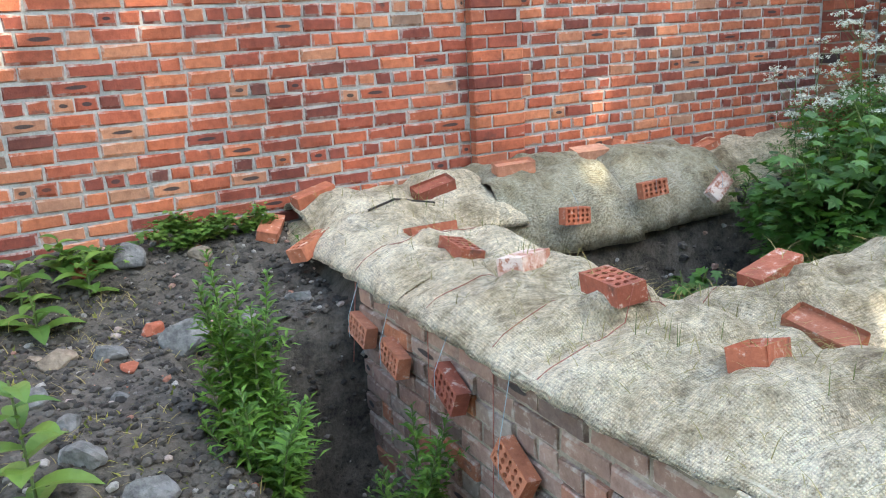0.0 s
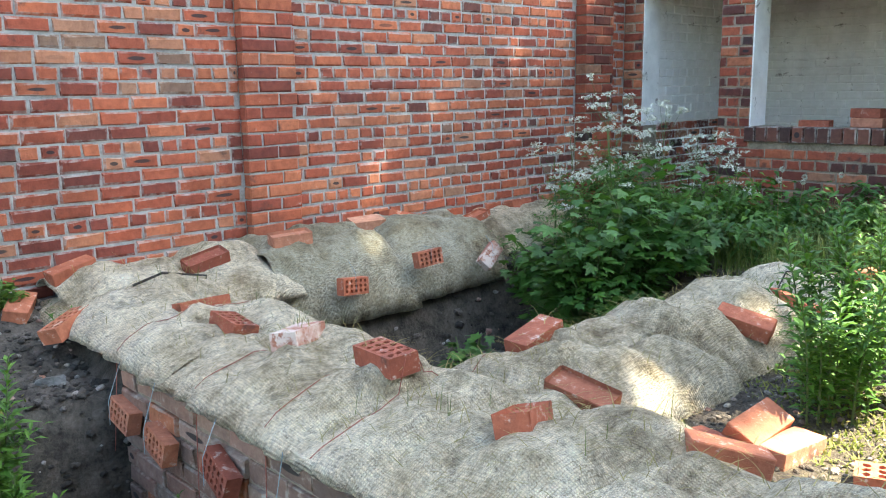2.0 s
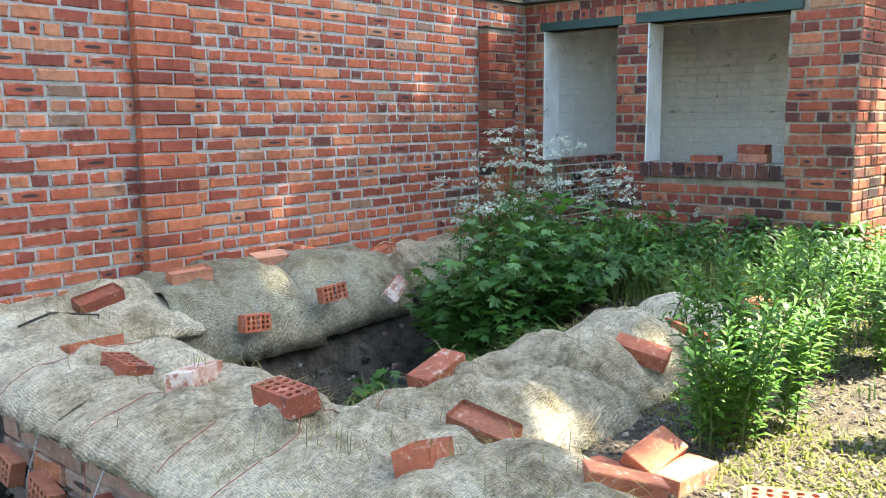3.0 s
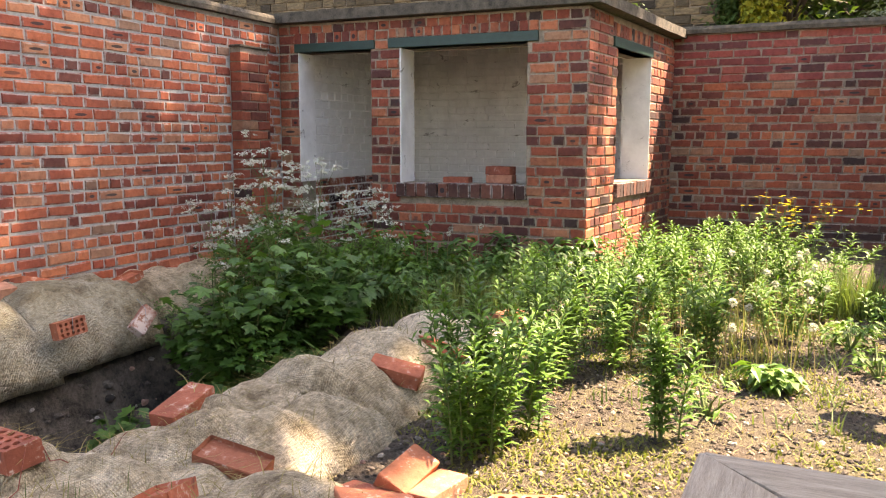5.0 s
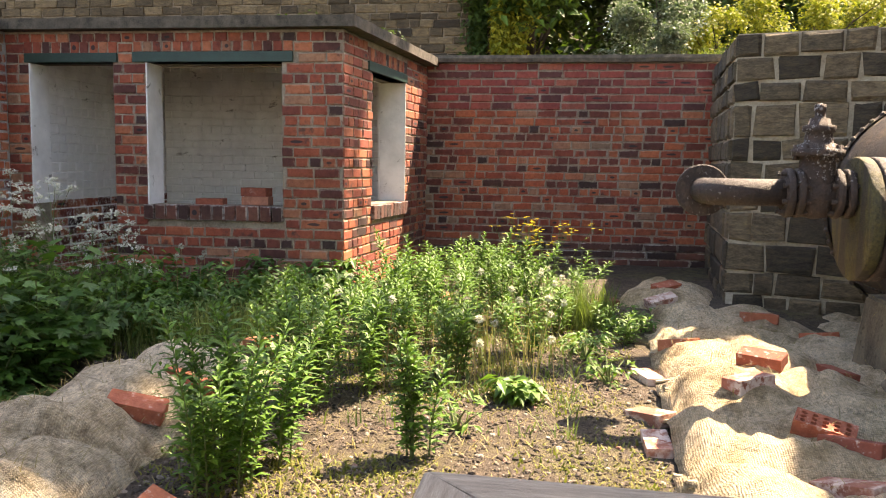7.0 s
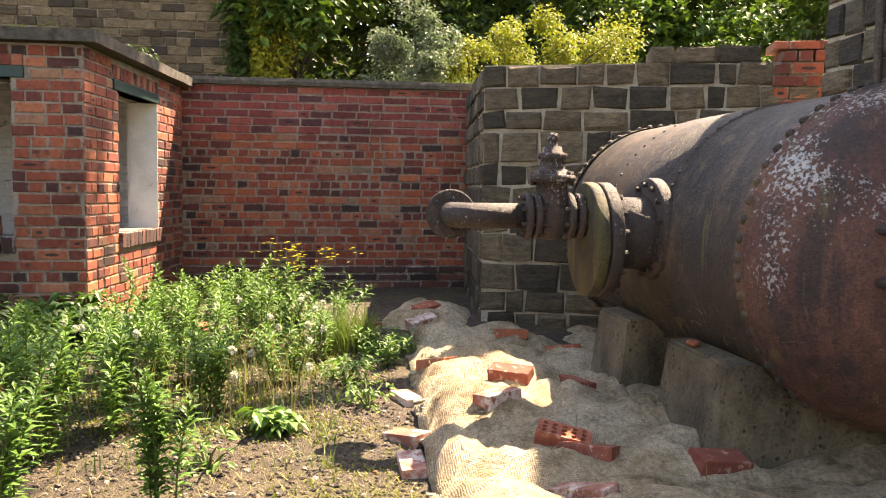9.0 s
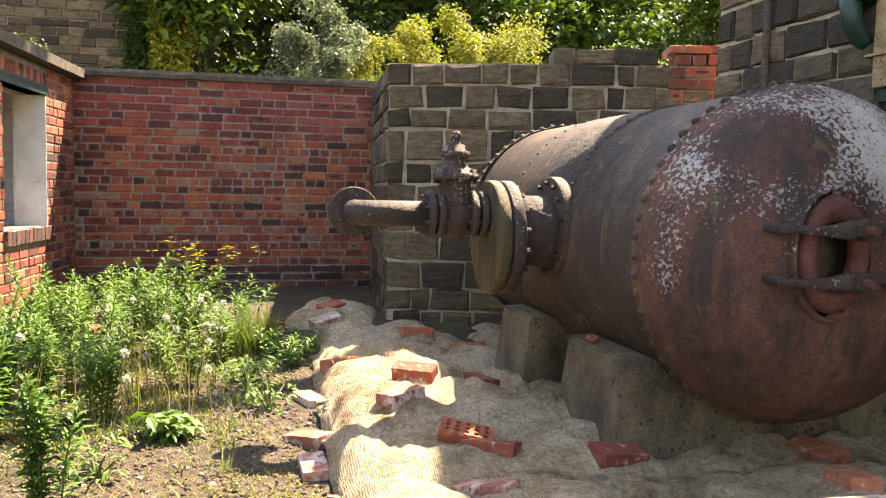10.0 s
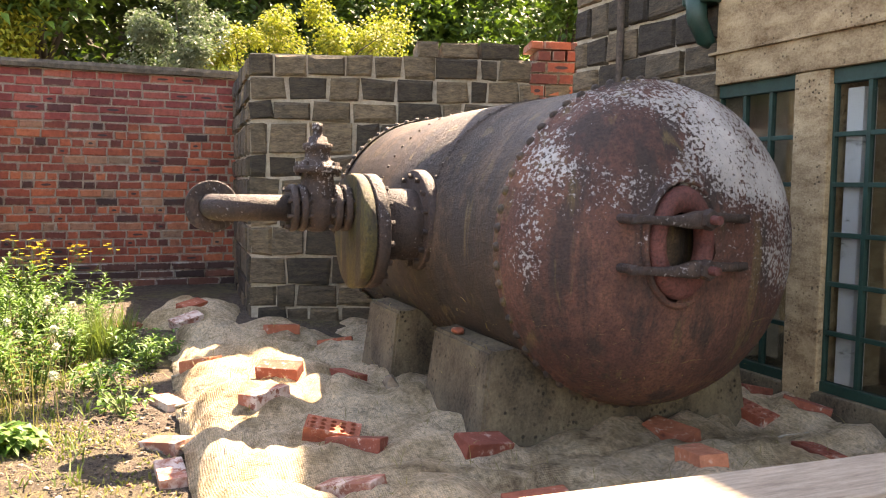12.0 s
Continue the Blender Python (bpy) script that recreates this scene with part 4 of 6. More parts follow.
def flange(bm, y0, y1, r, cx, cz, bolts, br, size=0.014, seg=40):
    m = Matrix.Translation((cx, y0, cz)) @ toward
    t = y1 - y0
    lathe(bm, [(0, 0), (r - 0.004, 0), (r, 0.005), (r, t - 0.005), (r - 0.004, t), (0, t)], seg, m)
    for i in range(bolts):
        a = 2 * math.pi * (i + 0.5) / bolts
        BOLTS.append((cx + br * math.cos(a), y0, cz + br * math.sin(a), size, t))
    return bm


BOLTS = []


def fit_bolts(parent):
    made = {}
    for x, y, z, size, t in BOLTS:
        if (size, round(t, 4)) not in made:
            b = lathe(bmesh.new(), [(0, -0.022), (size, -0.022), (size, t + 0.022), (0, t + 0.022)], 6, toward)
            ob = part("bolt", b, rust_dark, parent)
            made[(size, round(t, 4))] = ob.data
        else:
            ob = part("bolt", made[(size, round(t, 4))], None, parent)
        ob.location = (x, y, z)
    BOLTS.clear()


bm = flange(bmesh.new(), 0.60, 0.655, 0.235, NX, NZ + 0.05, 14, 0.205)
fit_bolts(part("nozzle_flange", bm, rust_dark, tank, "bolted flange at the tank side", True))
bm = tube(bmesh.new(), (NX, 0.55, NZ + 0.03), (NX, 0.85, NZ + 0.03), 0.165, seg=36)
part("nozzle", bm, rust_dark, tank, "short wide iron nozzle", True)
bm = flange(bmesh.new(), 0.84, 0.895, 0.262, NX, NZ + 0.0, 16, 0.235)
fit_bolts(part("nozzle_flange", bm, rust_dark, tank, "large bolted flange", True))
bm = flange(bmesh.new(), 0.905, 0.955, 0.262, NX, NZ + 0.0, 0, 0.235)
part("blank_flange", bm, yellow_rust, tank, "blank flange with old yellow paint", True)
PZ = 0.115
bm = flange(bmesh.new(), 0.965, 0.995, 0.105, NX, PZ, 8, 0.088, 0.011)
flange(bm, 1.01, 1.04, 0.105, NX, PZ, 8, 0.088, 0.011)
lathe(bm, [(0.06, 0.03), (0.075, 0.07), (0.085, 0.10), (0.075, 0.14), (0.06, 0.19)], 24, Matrix.Translation((NX, 1.0, PZ)) @ toward)
flange(bm, 1.165, 1.195, 0.105, NX, PZ, 8, 0.088, 0.011)
flange(bm, 1.205, 1.235, 0.105, NX, PZ, 8, 0.088, 0.011)
lathe(bm, [(0.0, -0.11), (0.05, -0.10), (0.072, -0.05), (0.074, 0.10), (0.070, 0.155), (0.105, 0.158), (0.108, 0.185), (0.085, 0.19), (0.078, 0.205), (0.058, 0.215), (0.054, 0.255), (0.066, 0.26), (0.066, 0.285),
           (0.046, 0.29), (0.040, 0.315), (0.022, 0.32), (0.020, 0.345), (0.026, 0.35), (0.022, 0.375), (0, 0.38)], 24, Matrix.Translation((NX, 1.105, PZ)))
for i in range(8):
    a = math.pi * i / 4
    tube(bm, (NX + 0.09 * math.cos(a), 1.105 + 0.09 * math.sin(a), PZ + 0.14), (NX + 0.09 * math.cos(a), 1.105 + 0.09 * math.sin(a), PZ + 0.205), 0.011, seg=6)
fit_bolts(part("gate_valve", bm, rust_dark, tank, "dark cast-iron gate valve with spindle", True))
curve = [(NX, 1.235, PZ), (NX, 1.44, PZ)]
for i in range(1, 9):
    a = math.pi / 2 * i / 8
    curve.append((NX + 0.10 * (1 - math.cos(a)), 1.44 + 0.10 * math.sin(a), PZ))
curve.append((NX + 0.19, 1.54, PZ))


def pipe(bm, pts, r, seg=20):
    rings = []
    for i, p in enumerate(pts):
        a, b = Vector(pts[max(i - 1, 0)]), Vector(pts[min(i + 1, len(pts) - 1)])
        q = (b - a).to_track_quat("Z", "Y").to_matrix()
        rr = r[i] if isinstance(r, (list, tuple)) else r
        rings.append([bm.verts.new(Vector(p) + q @ Vector((rr * math.cos(2 * math.pi * j / seg), rr * math.sin(2 * math.pi * j / seg), 0))) for j in range(seg)])
    for p, q in zip(rings, rings[1:]):
        for j in range(seg):
            bm.faces.new((p[j], p[(j + 1) % seg], q[(j + 1) % seg], q[j]))
    bm.faces.new(rings[0][::-1])
    bm.faces.new(rings[-1])
    return bm


part("bent_pipe", pipe(bmesh.new(), curve, 0.058), rust_dark, tank, "rusty bent outlet pipe", True)
bm = bmesh.new()
mf = Matrix.Translation((NX + 0.19, 1.54, PZ)) @ along
lathe(bm, [(0, 0), (0.113, 0), (0.118, 0.004), (0.118, 0.026), (0.113, 0.03), (0, 0.03)], 36, mf)
fl = part("end_flange", bm, rust_dark, tank, "round end flange with bolt holes")
# Solid dark discs give the shade inside the bolt holes as colour.
bm = bmesh.new()
for i in range(6):
    a = math.pi * i / 3 + 0.3
    tube(bm, (NX + 0.180, 1.54 + 0.092 * math.cos(a), PZ + 0.092 * math.sin(a)), (NX + 0.189, 1.54 + 0.092 * math.cos(a), PZ + 0.092 * math.sin(a)), 0.010, seg=10)
tagged(part("bolt_hole", bm, dark_rust_and_hole_shade, fl), kind="stuff")


def saddle(x0, x1, label):
    bm = bmesh.new()
    hy, n = 0.64, 22
    prof = [(-hy - 0.03, -0.9), (hy + 0.03, -0.9), (hy - 0.03, -0.42)]
    for i in range(n + 1):
        y = (hy - 0.10) * (1 - 2 * i / n)
        prof.append((y, max(-math.sqrt(max(TR * TR - y * y, 0)) - 0.004, -0.9) if abs(y) < 0.5 else -0.42))
    prof.append((-hy + 0.03, -0.42))
    a = [bm.verts.new((x0 - 0.03 * (z < -0.8), y, z)) for y, z in prof]
    b = [bm.verts.new((x1 + 0.03 * (z < -0.8), y, z)) for y, z in prof]
    bm.faces.new(a)
    bm.faces.new(b[::-1])
    for i in range(len(a)):
        j = (i + 1) % len(a)
        bm.faces.new((a[i], b[i], b[j], a[j]))
    bmesh.ops.bevel(bm, geom=[e for e in bm.edges if e.calc_length() > 0.2], offset=0.012, segments=2, affect="EDGES")
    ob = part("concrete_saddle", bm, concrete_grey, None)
    ob.location = (TX0, TY, TZ)
    return tagged(ob, label, "saddle", "tank saddles")


saddle(0.16, 0.75, "pitted grey concrete saddle under the tank, rust-stained")
saddle(1.25, 1.72, "pitted grey concrete saddle under the far end of the tank")

# ---- timber rail ----
rail = thing("timber_rail", Matrix.Translation((1.37, 0.08, 0)), "weathered grey timber guard rail with a mitred corner", "rail")
bm = box(bmesh.new(), -0.16, -3.6, 0.575, 0.0, -0.005, 0.62, 0.007)
for v in bm.verts:
    v.co.x += -0.075 * (-v.co.y / 1.6) ** 1.0 if v.co.y < -1 else 0
    if v.co.y > -0.2 and v.co.x < -0.08:
        v.co.y -= 0.15
part("top_board", bm, wood_rail, rail, "weathered grey timber board")
bm = box(bmesh.new(), -2.8, -0.155, 0.575, -0.004, 0.0, 0.62, 0.007)
for v in bm.verts:
    if v.co.x > -0.2 and v.co.y < -0.08:
        v.co.x -= 0.155
part("top_board", bm, wood_rail_x, rail, "weathered grey timber board")
bm = box(bmesh.new(), -0.13, -0.13, -0.1, -0.03, -0.03, 0.575, 0.006)
part("post", bm, wood_rail, rail)
bm = box(bmesh.new(), -0.2, -1.9, -0.1, -0.1, -1.8, 0.575, 0.006)
part("post", bm, wood_rail, rail)
# ---- loose bricks ----
bpy.context.view_layer.update()


def drop(x, y, z=1.6):
    """The height of what lies under a place."""
    hit, p, _, _, _, _ = scene.ray_cast(bpy.context.evaluated_depsgraph_get(), Vector((x, y, z)), Vector((0, 0, -1)))
    return p.z if hit else 0.0


def slope_at(x, y, yaw, ln=0.08, z=0.55):
    c, s = math.cos(radians(yaw)), math.sin(radians(yaw))
    a, b = drop(x - c * ln, y - s * ln, z), drop(x + c * ln, y + s * ln, z)
    p, q = drop(x + s * 0.045, y - c * 0.045, z), drop(x - s * 0.045, y + c * 0.045, z)
    return (a + b + p + q) / 4, math.degrees(math.atan2(b - a, 2 * ln)), math.degrees(math.atan2(q - p, 0.09))


def brick_mesh(kind, seed):
    face = brick_pale if kind == "pale" else brick_loose
    rng = random.Random(seed)
    L, W, H = 0.215, 0.1025, 0.065
    bm = bmesh.new()
    if kind in ("plain", "pale"):
        box(bm, -L / 2, -W / 2, 0, L / 2, W / 2, H, 0.005)
    elif kind == "frog":
        box(bm, -L / 2, -W / 2, 0, L / 2, W / 2, H, 0.0)
        top = max(bm.faces, key=lambda f: f.calc_center_median().z)
        bmesh.ops.inset_region(bm, faces=[top], thickness=0.02)
        for v in top.verts:
            v.co.z -= 0.014
            v.co.x *= 0.94
        bmesh.ops.bevel(bm, geom=[e for e in bm.edges if e.calc_face_angle(0) > 1.2], offset=0.004, segments=2, affect="EDGES")
    else:
        # cored brick: a grid of round holes down through the bed face
        nx, ny = 5, 3
        sx, sy, r = (L - 0.02) / nx, (W - 0.014) / ny, 0.0115
        box(bm, -L / 2, -W / 2, 0, L / 2, W / 2, H, 0.0)
        top = max(bm.faces, key=lambda f: f.calc_center_median().z)
        ring = list(top.verts)
        bmesh.ops.delete(bm, geom=[top], context="FACES_ONLY")
        for i in range(nx):
            for j in range(ny):
                cx, cy = -L / 2 + 0.01 + sx * (i + 0.5), -W / 2 + 0.007 + sy * (j + 0.5)
                out, inn, low = [], [], []
                for k in range(8):
                    a = math.pi * k / 4
                    ex, ey = (1 if math.cos(a) > 0.3 else -1 if math.cos(a) < -0.3 else 0), (1 if math.sin(a) > 0.3 else -1 if math.sin(a) < -0.3 else 0)
                    out.append(bm.verts.new((cx + ex * sx / 2, cy + ey * sy / 2, H)))
                    inn.append(bm.verts.new((cx + r * math.cos(a), cy + r * math.sin(a), H)))
                    low.append(bm.verts.new((cx + r * math.cos(a), cy + r * math.sin(a), H - 0.05)))
                for k in range(8):
                    q = (k + 1) % 8
                    bm.faces.new((out[k], out[q], inn[q], inn[k]))
                    bm.faces.new((inn[k], inn[q], low[q], low[k]))
                bm.faces.new(low)
        x0, y0 = -L / 2 + 0.01, -W / 2 + 0.007
        rim = [bm.verts.new(p) for p in ((x0, y0, H), (-x0, y0, H), (-x0, -y0, H), (x0, -y0, H))]
        for k in range(4):
            q = (k + 1) % 4
            bm.faces.new((ring[k], ring[q], rim[q], rim[k]))
        bmesh.ops.remove_doubles(bm, verts=bm.verts, dist=0.0004)
    for v in bm.verts:
        v.co += Vector([rng.uniform(-0.0015, 0.0015) for _ in range(3)])
        n = fbm(v.co.x * 14 + seed, v.co.y * 14, v.co.z * 14)
        if n > 0.22 and abs(v.co.x) > 0.09:
            v.co *= 1 - 0.10 * (n - 0.1)
    me = bpy.data.meshes.new("brick_" + kind)
    bmesh.ops.recalc_face_normals(bm, faces=bm.faces)
    bm.to_mesh(me)
    bm.free()
    me.materials.append(face)
    return me


BRICKS = {k: [brick_mesh(k, i) for i in range(4 if k == "plain" else 2)] for k in ("plain", "frog", "cored", "pale")}
KINDS = {"plain": "worn red brick", "pale": "red brick with white lime", "frog": "red brick with a shallow frog", "cored": "red brick pierced with holes"}
nb = 0


def loose(kind, x, y, yaw, where, z=None, tilt=(0, 0), sink=0.014, name="loose_brick", start=0.55):
    global nb
    if z is None:
        h, ta, tb = slope_at(x, y, yaw, 0.08, start)
        z, tilt = h - sink, (tilt[0] + max(-13, min(13, tb)), tilt[1] - max(-13, min(13, ta)))
    ob = new(name, BRICKS[kind][nb % len(BRICKS[kind])])
    nb += 1
    ob.matrix_world = Matrix.Translation((x, y, z)) @ Matrix.Rotation(radians(yaw), 4, "Z") @ Matrix.Rotation(radians(tilt[1]), 4, "Y") @ Matrix.Rotation(radians(tilt[0]), 4, "X")
    return tagged(ob, KINDS[kind] + " " + where, "brick", "loose bricks")


ON = "weighing down the hessian cover"
for k, x, y, yaw in (("cored", 1.64, 3.14, -5), ("cored", 1.58, 2.80, -95), ("pale", 1.59, 2.35, 28), ("cored", 1.60, 1.89, -98), ("frog", 1.60, 1.33, 24), ("frog", 2.02, 1.47, -80), ("plain", 2.23, 1.83, 3),
                     ("plain", 1.93, 0.95, -51), ("plain", 3.05, 1.47, -75), ("plain", 3.44, 1.45, -98), ("frog", 1.97, 3.72, -4), ("frog", 2.42, 3.66, -14), ("plain", 3.06, 3.84, -5), ("plain", 3.36, 3.90, -4),
                     ("frog", 4.0, 3.85, 0), ("plain", 1.42, 3.98, 3), ("plain", 4.6, 4.0, 2)):
    loose(k, x, y, yaw, ON, sink=0.018)
for k, x, y, yaw in (("pale", 3.72, -0.50, 36), ("pale", 3.38, -0.49, 2), ("plain", 4.79, -0.75, 42), ("plain", 4.30, -1.07, -122), ("pale", 3.77, -0.90, -52), ("cored", 3.36, -1.08, -110), ("plain", 3.17, -1.13, -126),
                     ("plain", 3.03, -1.57, -78), ("pale", 2.80, -1.01, 41), ("plain", 2.55, -2.20, 166), ("plain", 2.57, -1.56, -107), ("cored", 3.13, -2.95, -172), ("cored", 2.66, -2.86, 166), ("plain", 3.12, -3.26, -140),
                     ("plain", 3.49, -3.26, -167), ("plain", 5.61, -1.34, -86), ("plain", 5.22, -1.60, -108), ("plain", 4.35, -1.42, -160), ("pale", 6.15, -0.80, -68), ("plain", 6.45, -0.86, -50), ("plain", 6.22, -0.40, -68), ("pale", 4.42, -0.55, 20)):
    loose(k, x, y, yaw, "on hessian beside the tank", sink=0.028)
loose("plain", 3.0, -2.42, -162, "on hessian under the tank end", sink=0.02, start=0.2)
for k, x, y, yaw in (("plain", 2.16, 1.08, -96), ("plain", 2.32, 0.95, -8), ("cored", 2.31, 0.65, -71), ("plain", 4.77, 1.61, -31), ("cored", 1.24, 3.56, 30), ("plain", 1.15, 3.92, 60), ("plain", 6.1, 0.75, 10)):
    loose(k, x, y, yaw, "lying on the ground")
loose("plain", 2.32, 1.06, -4, "leaning on another brick", None, (26, -10), -0.03)
loose("plain", 6.24, 2.20, 88, "resting on the shelter sill", 0.738)
loose("plain", 6.27, 2.58, 92, "resting on the shelter sill", 0.716)
loose("plain", 6.25, 2.21, 80, "stacked on the shelter sill", 0.804)
# bricks hung by twine as weights against the old foundation and over the pit
for k, x, y, z, rx, ry, rz in (("cored", 1.165, 2.93, -0.11, 82, 8, -92), ("cored", 1.16, 2.63, -0.13, 84, 10, -94), ("cored", 1.15, 2.19, -0.085, 82, 16, -97), ("cored", 1.16, 1.84, -0.21, 80, 24, -94),
                               ("cored", 2.60, 3.375, 0.06, 84, 6, 4), ("cored", 3.12, 3.365, 0.13, 82, -4, -3), ("pale", 3.61, 3.355, 0.07, 60, -34, 10)):
    ob = new("hanging_brick", BRICKS[k][nb % len(BRICKS[k])])
    nb += 1
    ob.matrix_world = pose(x + (0.03 if x < 1.3 else 0), y, z, rx, ry, rz) @ Matrix.Diagonal((0.8, 0.85, 0.8, 1)) @ Matrix.Translation((0, 0, -0.03))
    tagged(ob, KINDS[k] + " hung by twine as a weight", "brick", "hanging bricks")
    bm = bmesh.new()
    if x < 1.3:
        pipe(bm, [(x - 0.03, y, z - 0.02), (x - 0.028, y, z + 0.07), (x + 0.03, y + 0.01, 0.09)], 0.0013, 5)
    else:
        pipe(bm, [(x, y - 0.03, z - 0.02), (x, y - 0.028, z + 0.07), (x, y + 0.03, 0.19)], 0.0013, 5)
    tagged(part("twine", bm, string_mat), "thin twine holding a hanging brick", "twine", "twines")

# sticks on the covers
stick_mat = plain_material("dark dead twig", (0.02, 0.016, 0.013), (0.07, 0.055, 0.045), 30, 0.9)
for pts, r in ((((1.50, 3.50), (1.62, 3.46), (1.72, 3.50), (1.83, 3.46), (1.87, 3.55)), 0.006), (((3.30, 1.78), (3.50, 1.72), (3.62, 1.62), (3.75, 1.62), (3.98, 1.50)), 0.006)):
    bm = pipe(bmesh.new(), [(x, y, drop(x, y, 0.8) + 0.008 + 0.012 * (i % 2)) for i, (x, y) in enumerate(pts)], [r, r, r * 0.8, r * 0.7, r * 0.4], 7)
    tagged(part("twig", bm, stick_mat), "crooked dark dead twig lying on the hessian", "twig", "twigs")

# thin red twine tied across the covers
red_twine = plain_material("faded red twine", (0.25, 0.07, 0.05), (0.45, 0.16, 0.12), 30, 0.9)
for y0, y1 in ((2.42, 2.52), (2.0, 2.06), (3.05, 2.95), (1.72, 1.86)):
    pts = []
    for i in range(22):
        t = i / 21
        x, y = 1.19 + 0.84 * t, y0 + (y1 - y0) * t
        pts.append((x, y, drop(x, y, 0.55) + 0.002))
    tagged(part("red_twine", pipe(bmesh.new(), pts, 0.0017, 5), red_twine), "thin faded red twine tied across the hessian", "twine", "red twines")

# ---- old brick foundation under the covers ----
m_found = frame_on((1.235, 3.02, 0), (0, -1, 0), (-1, 0, 0))
foundation = core("foundation_wall", m_found, 2.95, -0.9, 0.10, 0.5, mortar_tan, label="old pitted brick foundation wall exposed in the trench")

# ---- small stones and rubble ----
def scatter(name, count, region, size, mat, seed, label, category, flat=0.6, keep=None, sub=1):
    rng = random.Random(seed)
    shapes = []
    for k in range(7):
        bm = bmesh.new()
        bmesh.ops.create_icosphere(bm, subdivisions=sub, radius=1.0)
        for v in bm.verts:
            v.co *= 1 + 0.55 * fbm(v.co.x * 1.3 + k * 9, v.co.y * 1.3, v.co.z * 1.3)
        shapes.append(([tuple(v.co) for v in bm.verts], [tuple(v.index for v in f.verts) for f in bm.faces]))
        bm.free()
    V, F = [], []
    for _ in range(count):
        x, y = rng.uniform(region[0], region[1]), rng.uniform(region[2], region[3])
        if keep and not keep(x, y):
            continue
        r = size[0] + (size[1] - size[0]) * rng.random() ** 3
        vs, fs = rng.choice(shapes)
        q = Euler((rng.uniform(-0.4, 0.4), rng.uniform(-0.4, 0.4), rng.uniform(0, 6.3))).to_matrix() @ Matrix.Diagonal((1, rng.uniform(0.6, 1), flat))
        z = ground_z(x, y) + r * 0.15
        o = len(V)
        V += [tuple(q @ Vector(v) * r + Vector((x, y, z))) for v in vs]
        F += [tuple(i + o for i in f) for f in fs]
    ob = new(name, mesh_of(name, V, F, mat))
    return tagged(ob, label, category, kind="stuff")


def pebble_material(name, stops):
    m, n, k, b = material(name, 0.95)
    c = ramp(n, k, chance(n, False), stops)
    f = noise_tex(n, k, 60, 5, 0.7)
    k.new(mix(n, k, 0.8, c, ramp(n, k, f, [(0.3, (0.5, 0.5, 0.5)), (0.6, (1.1, 1.1, 1.1))]), "MULTIPLY"), b.inputs["Base Color"])
    bump(n, k, b, f, 0.8, 0.01)
    return m


pebbles = pebble_material("mixed gravel", [(0.0, (0.035, 0.028, 0.022)), (0.45, (0.10, 0.078, 0.058)), (0.8, (0.19, 0.15, 0.115)), (0.95, (0.40, 0.35, 0.29)), (1.0, (0.30, 0.11, 0.07))])
rubble_mat = pebble_material("ashy rubble", [(0.0, (0.028, 0.025, 0.023)), (0.55, (0.065, 0.055, 0.045)), (0.88, (0.13, 0.115, 0.10)), (0.97, (0.36, 0.34, 0.31)), (1.0, (0.33, 0.12, 0.07))])
scatter("gravel", 14000, (2.0, 6.6, -0.55, 1.4), (0.004, 0.016), pebbles, 5, "mixed gravel and brick crumbs on the yard", "gravel")
scatter("rubble", 11000, (-1.0, 1.25, 1.7, 4.1), (0.003, 0.025), rubble_mat, 6, "ashy rubble crumbs beside the trench", "rubble")
scatter("pit_rubble", 2200, (1.95, 4.6, 1.9, 3.6), (0.006, 0.04), rubble_mat, 7, "dark rubble in the pit", "rubble")
rng = random.Random(77)
lump_tan = plain_material("tan stone lump", (0.10, 0.075, 0.055), (0.34, 0.27, 0.20), 12, 0.95, 60, 0.9, 0.02)
lump_mat = plain_material("grey ash lump", (0.05, 0.05, 0.048), (0.24, 0.235, 0.225), 12, 0.95, 60, 0.9, 0.02)
